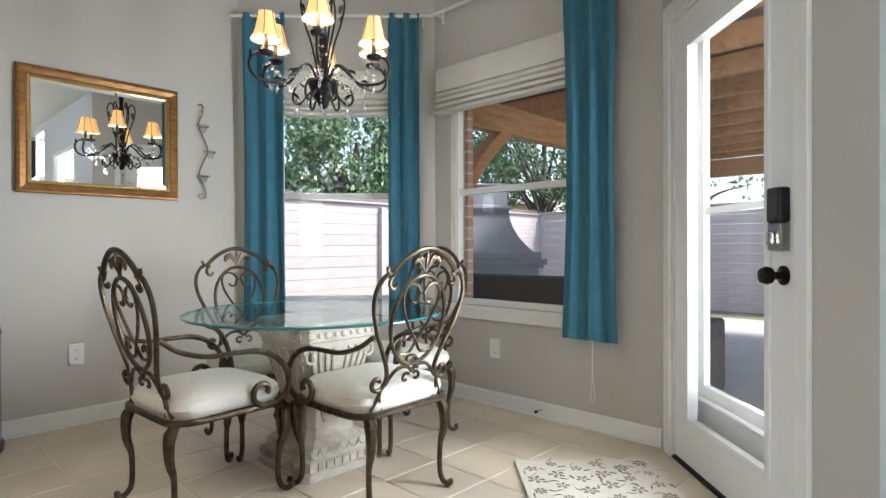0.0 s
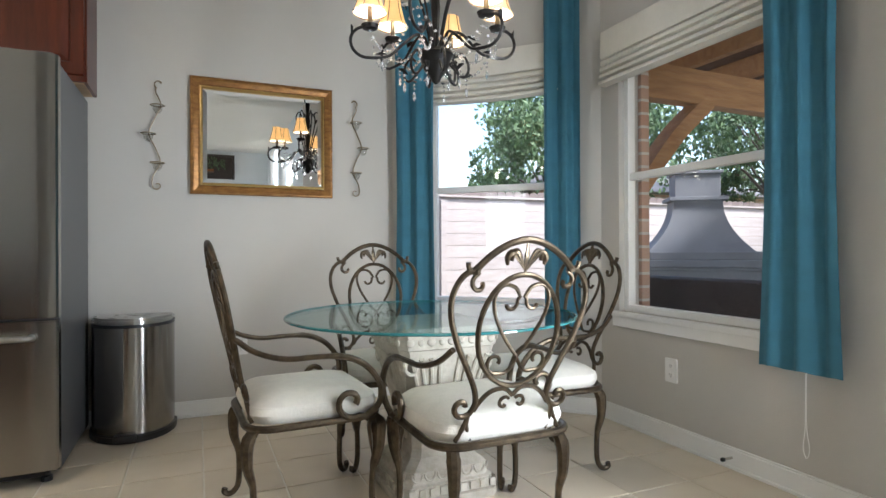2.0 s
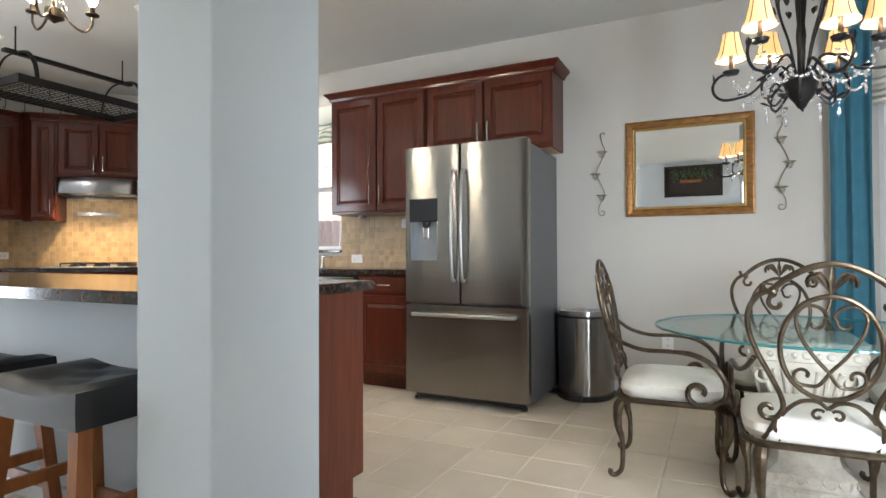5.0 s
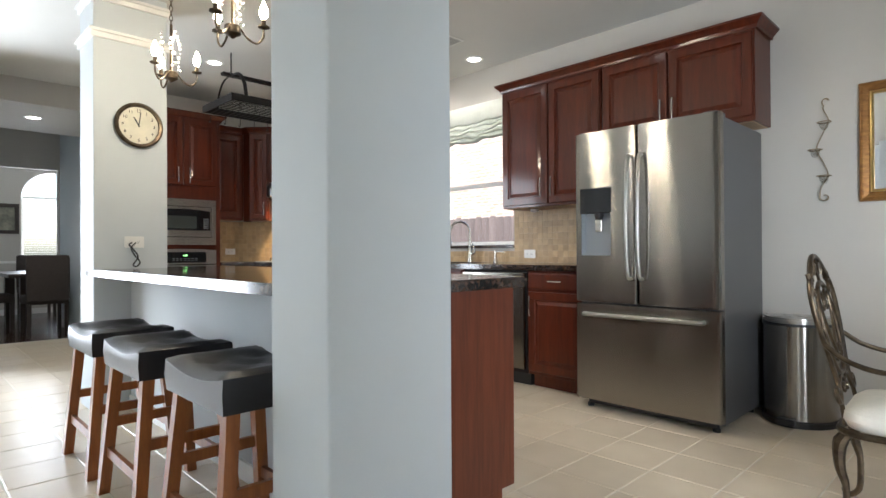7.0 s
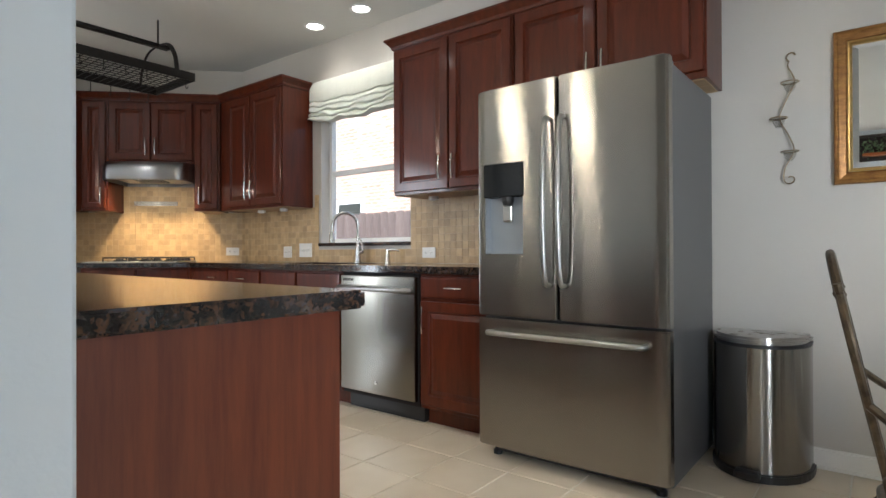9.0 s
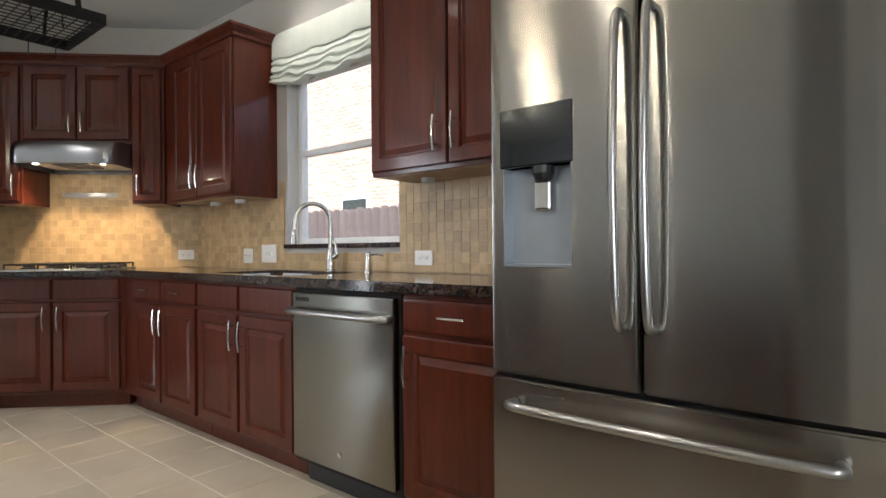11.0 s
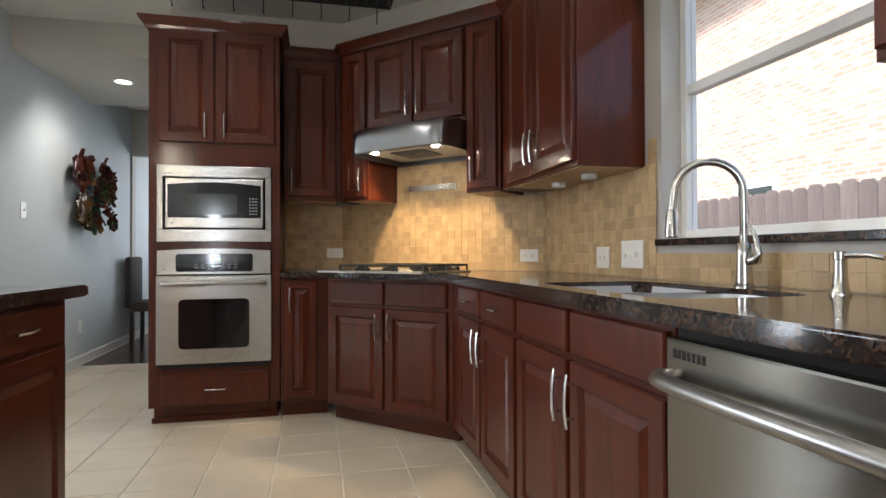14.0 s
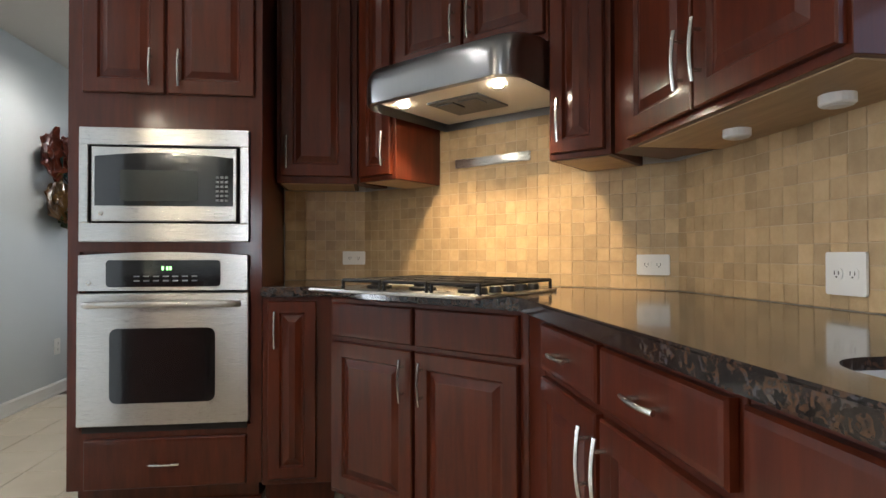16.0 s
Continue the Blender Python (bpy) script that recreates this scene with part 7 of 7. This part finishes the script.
for i in range(10):
    part("rafter", cut((-3.35, 3.15 + i * 0.58, 2.22, 3.2, 3.21 + i * 0.58, 2.37), bevel=0.004), CEDAR, pc)
for i in range(20):
    part("roof_board", cut((-3.4, 2.95 + i * 0.29, 2.372, 3.2, 3.235 + i * 0.29, 2.395)), DECK, pc)

SLATE = material("painted_grey_stucco", (0.16, 0.165, 0.18), 0.85, vary=0.2, scale=4, bump=0.3, bump_scale=40)
fp = base("outdoor_fireplace", pose(-4.3, 5.2, -0.2, 0, 0, 54), "grey stucco outdoor fireplace with flared chimney hood", "fireplace")
part("hearth", cut((-0.55, -0.30, 0, 0.55, 0.30, 0.97), bevel=0.015), SLATE, fp)
part("mantel", cut((-0.63, -0.36, 0.985, 0.63, 0.36, 1.055), (-0.60, -0.33, 0.95, 0.60, 0.33, 0.985), (-0.58, -0.31, 1.055, 0.58, 0.31, 1.135), bevel=0.009), SLATE, fp)
bm = bmesh.new()
rows = []
for i in range(13):
    t = i / 12
    w_, d_ = 0.225 + 0.26 * (1 - t) ** 2.1, 0.18 + 0.12 * (1 - t) ** 2.1
    rows.append([bm.verts.new((x * w_, y * d_, 1.135 + 0.50 * t)) for x, y in ((-1, -1), (1, -1), (1, 1), (-1, 1))])
for a, b in zip(rows, rows[1:]):
    for i in range(4):
        bm.faces.new((a[i], a[(i + 1) % 4], b[(i + 1) % 4], b[i]))
part("hood", bm, SLATE, fp)
part("chimney", cut((-0.27, -0.215, 1.635, 0.27, 0.215, 1.675), (-0.21, -0.165, 1.675, 0.21, 0.165, 1.90), (-0.23, -0.185, 1.90, 0.23, 0.185, 1.93), bevel=0.006), SLATE, fp)

WICKER = material("dark_wicker", (0.05, 0.04, 0.038), 0.8, second=(0.025, 0.02, 0.02), scale=60, stretch=(1, 1, 4), bump=0.8, bump_scale=120)
ws = base("wicker_sofa", pose(-2.5, 3.86, -0.14, 0, 0, 3), "dark wicker outdoor sofa seen from behind", "sofa")
part("back", cut((-1.1, -0.42, 0.1, 1.1, -0.28, 0.92), bevel=0.04), WICKER, ws, smooth=True)
part("seat", cut((-1.0, -0.28, 0.1, 1.0, 0.4, 0.42), bevel=0.03), WICKER, ws, smooth=True)
for sx in (-1, 1):
    part("arm", cut((sx * 1.1 - 0.07, -0.4, 0.1, sx * 1.1 + 0.07, 0.42, 0.62), bevel=0.03), WICKER, ws, smooth=True)
    for sy in (-0.35, 0.35):
        part("leg", cut((sx * 1.05 - 0.03, sy - 0.03, 0, sx * 1.05 + 0.03, sy + 0.03, 0.1)), BLACK, ws)
pl = base("planter", pose(-5.7, 5.5, -0.2), "dark rectangular planter with small green plants on legs", "planter")
part("box", cut((-0.2, -0.4, 0.75, 0.2, 0.4, 0.92), (-0.23, -0.43, 0.92, 0.23, 0.43, 0.96), bevel=0.01), ESPRESSO, pl)
for sx in (-0.15, 0.15):
    for sy in (-0.34, 0.34):
        part("leg", cut((sx - 0.04, sy - 0.04, 0, sx + 0.04, sy + 0.04, 0.75)), ESPRESSO, pl)
bm = bmesh.new()
for i in range(200):
    p = Vector((rnd.uniform(-0.2, 0.2), rnd.uniform(-0.35, 0.35), rnd.uniform(0.96, 1.12)))
    mt = Matrix.Translation(p) @ Euler((rnd.uniform(0, 6), rnd.uniform(0, 6), rnd.uniform(0, 6))).to_matrix().to_4x4()
    bm.faces.new([bm.verts.new(mt @ Vector(q)) for q in ((0, 0, 0), (0.03, 0.02, 0.004), (0.08, 0, 0), (0.03, -0.02, 0.004))])
part("plant", bm, LEAF, pl)
# brick edge of the outer wall
tagged(part("brick_return", cut((1.405, -0.195, -0.2, 1.62, -0.142, 2.7)), BRICK, m=MN), "pale brick edge of the outer wall by the window", "brickwork", kind="structure")
# ---- tiles ----
def tile_mesh(name, w, h, t, mat, c=0.0025):
    """A flat tile on z = -t..0 with chamfered edges."""
    a, b = w / 2, h / 2
    v = [(-a, -b, -t), (a, -b, -t), (a, b, -t), (-a, b, -t), (-a, -b, -c), (a, -b, -c), (a, b, -c), (-a, b, -c), (-a + c, -b + c, 0), (a - c, -b + c, 0), (a - c, b - c, 0), (-a + c, b - c, 0)]
    f = [(8, 9, 10, 11)]
    for i in range(4):
        j = (i + 1) % 4
        f += [(i, j, 4 + j, 4 + i), (4 + i, 4 + j, 8 + j, 8 + i)]
    me = bpy.data.meshes.new(name)
    me.from_pydata(v, [], f)
    me.materials.append(mat)
    return me, v, f


rt = random.Random(4)
P_ = 0.3075
fme, fv, ff = tile_mesh("tile", P_ - 0.006, P_ - 0.006, 0.008, TILE)
floor_ob = bpy.data.objects["floor"]
far_v, far_f = [], []
for i in range(-14, 13):
    for j in range(-23, 10):
        x, y = (i + 0.5) * P_, 0.01 + (j + 0.5) * P_
        if x < -3.85 or y < -6.83 or x > 3.75 or y > 2.9:
            continue
        dz = rt.uniform(-0.0006, 0.0006)
        if -3.0 < x < 0.3 and -4.4 < y < 2.3:
            ob = new("tile", fme)
            ob.parent, ob.matrix_basis = floor_ob, pose(x, y, dz)
        else:
            k0 = len(far_v)
            far_v += [(a + x, b + y, c + dz) for a, b, c in fv]
            far_f += [tuple(q + k0 for q in face) for face in ff]
me = bpy.data.meshes.new("far_tiles")
me.from_pydata(far_v, [], far_f)
me.materials.append(TILE_FAR)
ob = tagged(new("far_tiles", me), kind="stuff")
ob.parent = floor_ob

# backsplash
Q_ = 0.0515
sme, sv, sf = tile_mesh("tile", Q_ - 0.0022, Q_ - 0.0022, 0.007, SPLASH, 0.001)
def splash(name, m, length, z0, z1, skip, single):
    """Small stone tiles on a wall frame m, proud of a bed of grout; skip(s, z) leaves a place bare."""
    bed = []
    ob_ = tagged(new(name), "tumbled travertine tile backsplash", "backsplash", kind="structure")
    ob_.matrix_basis = m
    rows, cols = int((z1 - z0) / Q_ + 0.3), int(length / Q_)
    vv, fc, bv, bf = [], [], [], []
    for j in range(rows):
        for i in range(cols):
            s, z = (i + 0.5) * length / cols, z0 + (j + 0.5) * Q_
            if skip(s, z):
                continue
            h = Q_ / 2
            k0 = len(bv)
            hs = length / cols / 2
            bv += [(s - hs, 0.0085, z - h), (s + hs, 0.0085, z - h), (s + hs, 0.0085, z + h), (s - hs, 0.0085, z + h)]
            bf.append((k0, k0 + 1, k0 + 2, k0 + 3))
            mt = pose(s + rt.uniform(-0.0006, 0.0006), 0.0105 + rt.uniform(-0.001, 0.001), z + rt.uniform(-0.0006, 0.0006), -90, 0, rt.choice((0, 180))) @ pose(0, 0, 0, rt.uniform(-0.6, 0.6), rt.uniform(-0.6, 0.6), 0)
            mt = pose(0, 0, 0) @ mt
            if single(s, z):
                t_ = new("tile", sme)
                t_.parent, t_.matrix_basis = ob_, mt if (mt.to_3x3() @ Vector((0, 0, 1))).y > 0 else mt @ pose(0, 0, 0, 180, 0, 0)
            else:
                if (mt.to_3x3() @ Vector((0, 0, 1))).y < 0:
                    mt = mt @ pose(0, 0, 0, 180, 0, 0)
                k0 = len(vv)
                vv += [tuple(mt @ Vector(q)) for q in sv]
                fc += [tuple(q + k0 for q in face) for face in sf]
    for nm, a, b, mat in (("grout_bed", bv, bf, SPLASH_GROUT), ("joined_tiles", vv, fc, SPLASH_FAR)):
        if not a:
            continue
        me_ = bpy.data.meshes.new(nm)
        me_.from_pydata(a, [], b)
        me_.materials.append(mat)
        o2 = tagged(new(nm, me_), kind="stuff")
        o2.parent = ob_
    return ob_


ZS = 0.916
s_off = NW1[1] - (-0.84)
mwk = along((XW, -0.84), (XW, SW0[1]))
kw0, kw1 = KW[0] - s_off, KW[1] - s_off
def skip_w(s, z):
    if kw0 - 0.01 < s < kw1 + 0.01 and z > KW[2] - 0.05:
        return True
    if z > UB + 0.03:
        beside = kw1 < s < kw1 + 0.10 or kw0 - 0.0 > s > kw0 - 0.13
        return not beside or z > 1.50
    return False
splash("backsplash_west", mwk, SW0[1] * -1 - 0.84, ZS, 1.52, skip_w, lambda s, z: s < 1.1 and z < 1.38)
splash("backsplash_southwest", along(SW0, SW1), math.hypot(SW1[0] - SW0[0], SW1[1] - SW0[1]), ZS, 1.66, lambda s, z: z > UB + 0.02 and not 0.38 < s < 1.22, lambda s, z: False)
splash("backsplash_south", along(SW1, (-2.135, -5.28)), -2.135 - SW1[0], ZS, 1.38, lambda s, z: False, lambda s, z: False)
# tiled sides of the kitchen window
splash("backsplash_reveal", pose(XW + 0.002, -2.985 + 1.80 - NW1[1] - 0.0, 0, 0, 0, 180) @ pose(0, 0, 0), 0.085, 1.08, 1.5, lambda s, z: False, lambda s, z: False).matrix_basis = pose(XW, NW1[1] - KW[1], 0, 0, 0, 180)
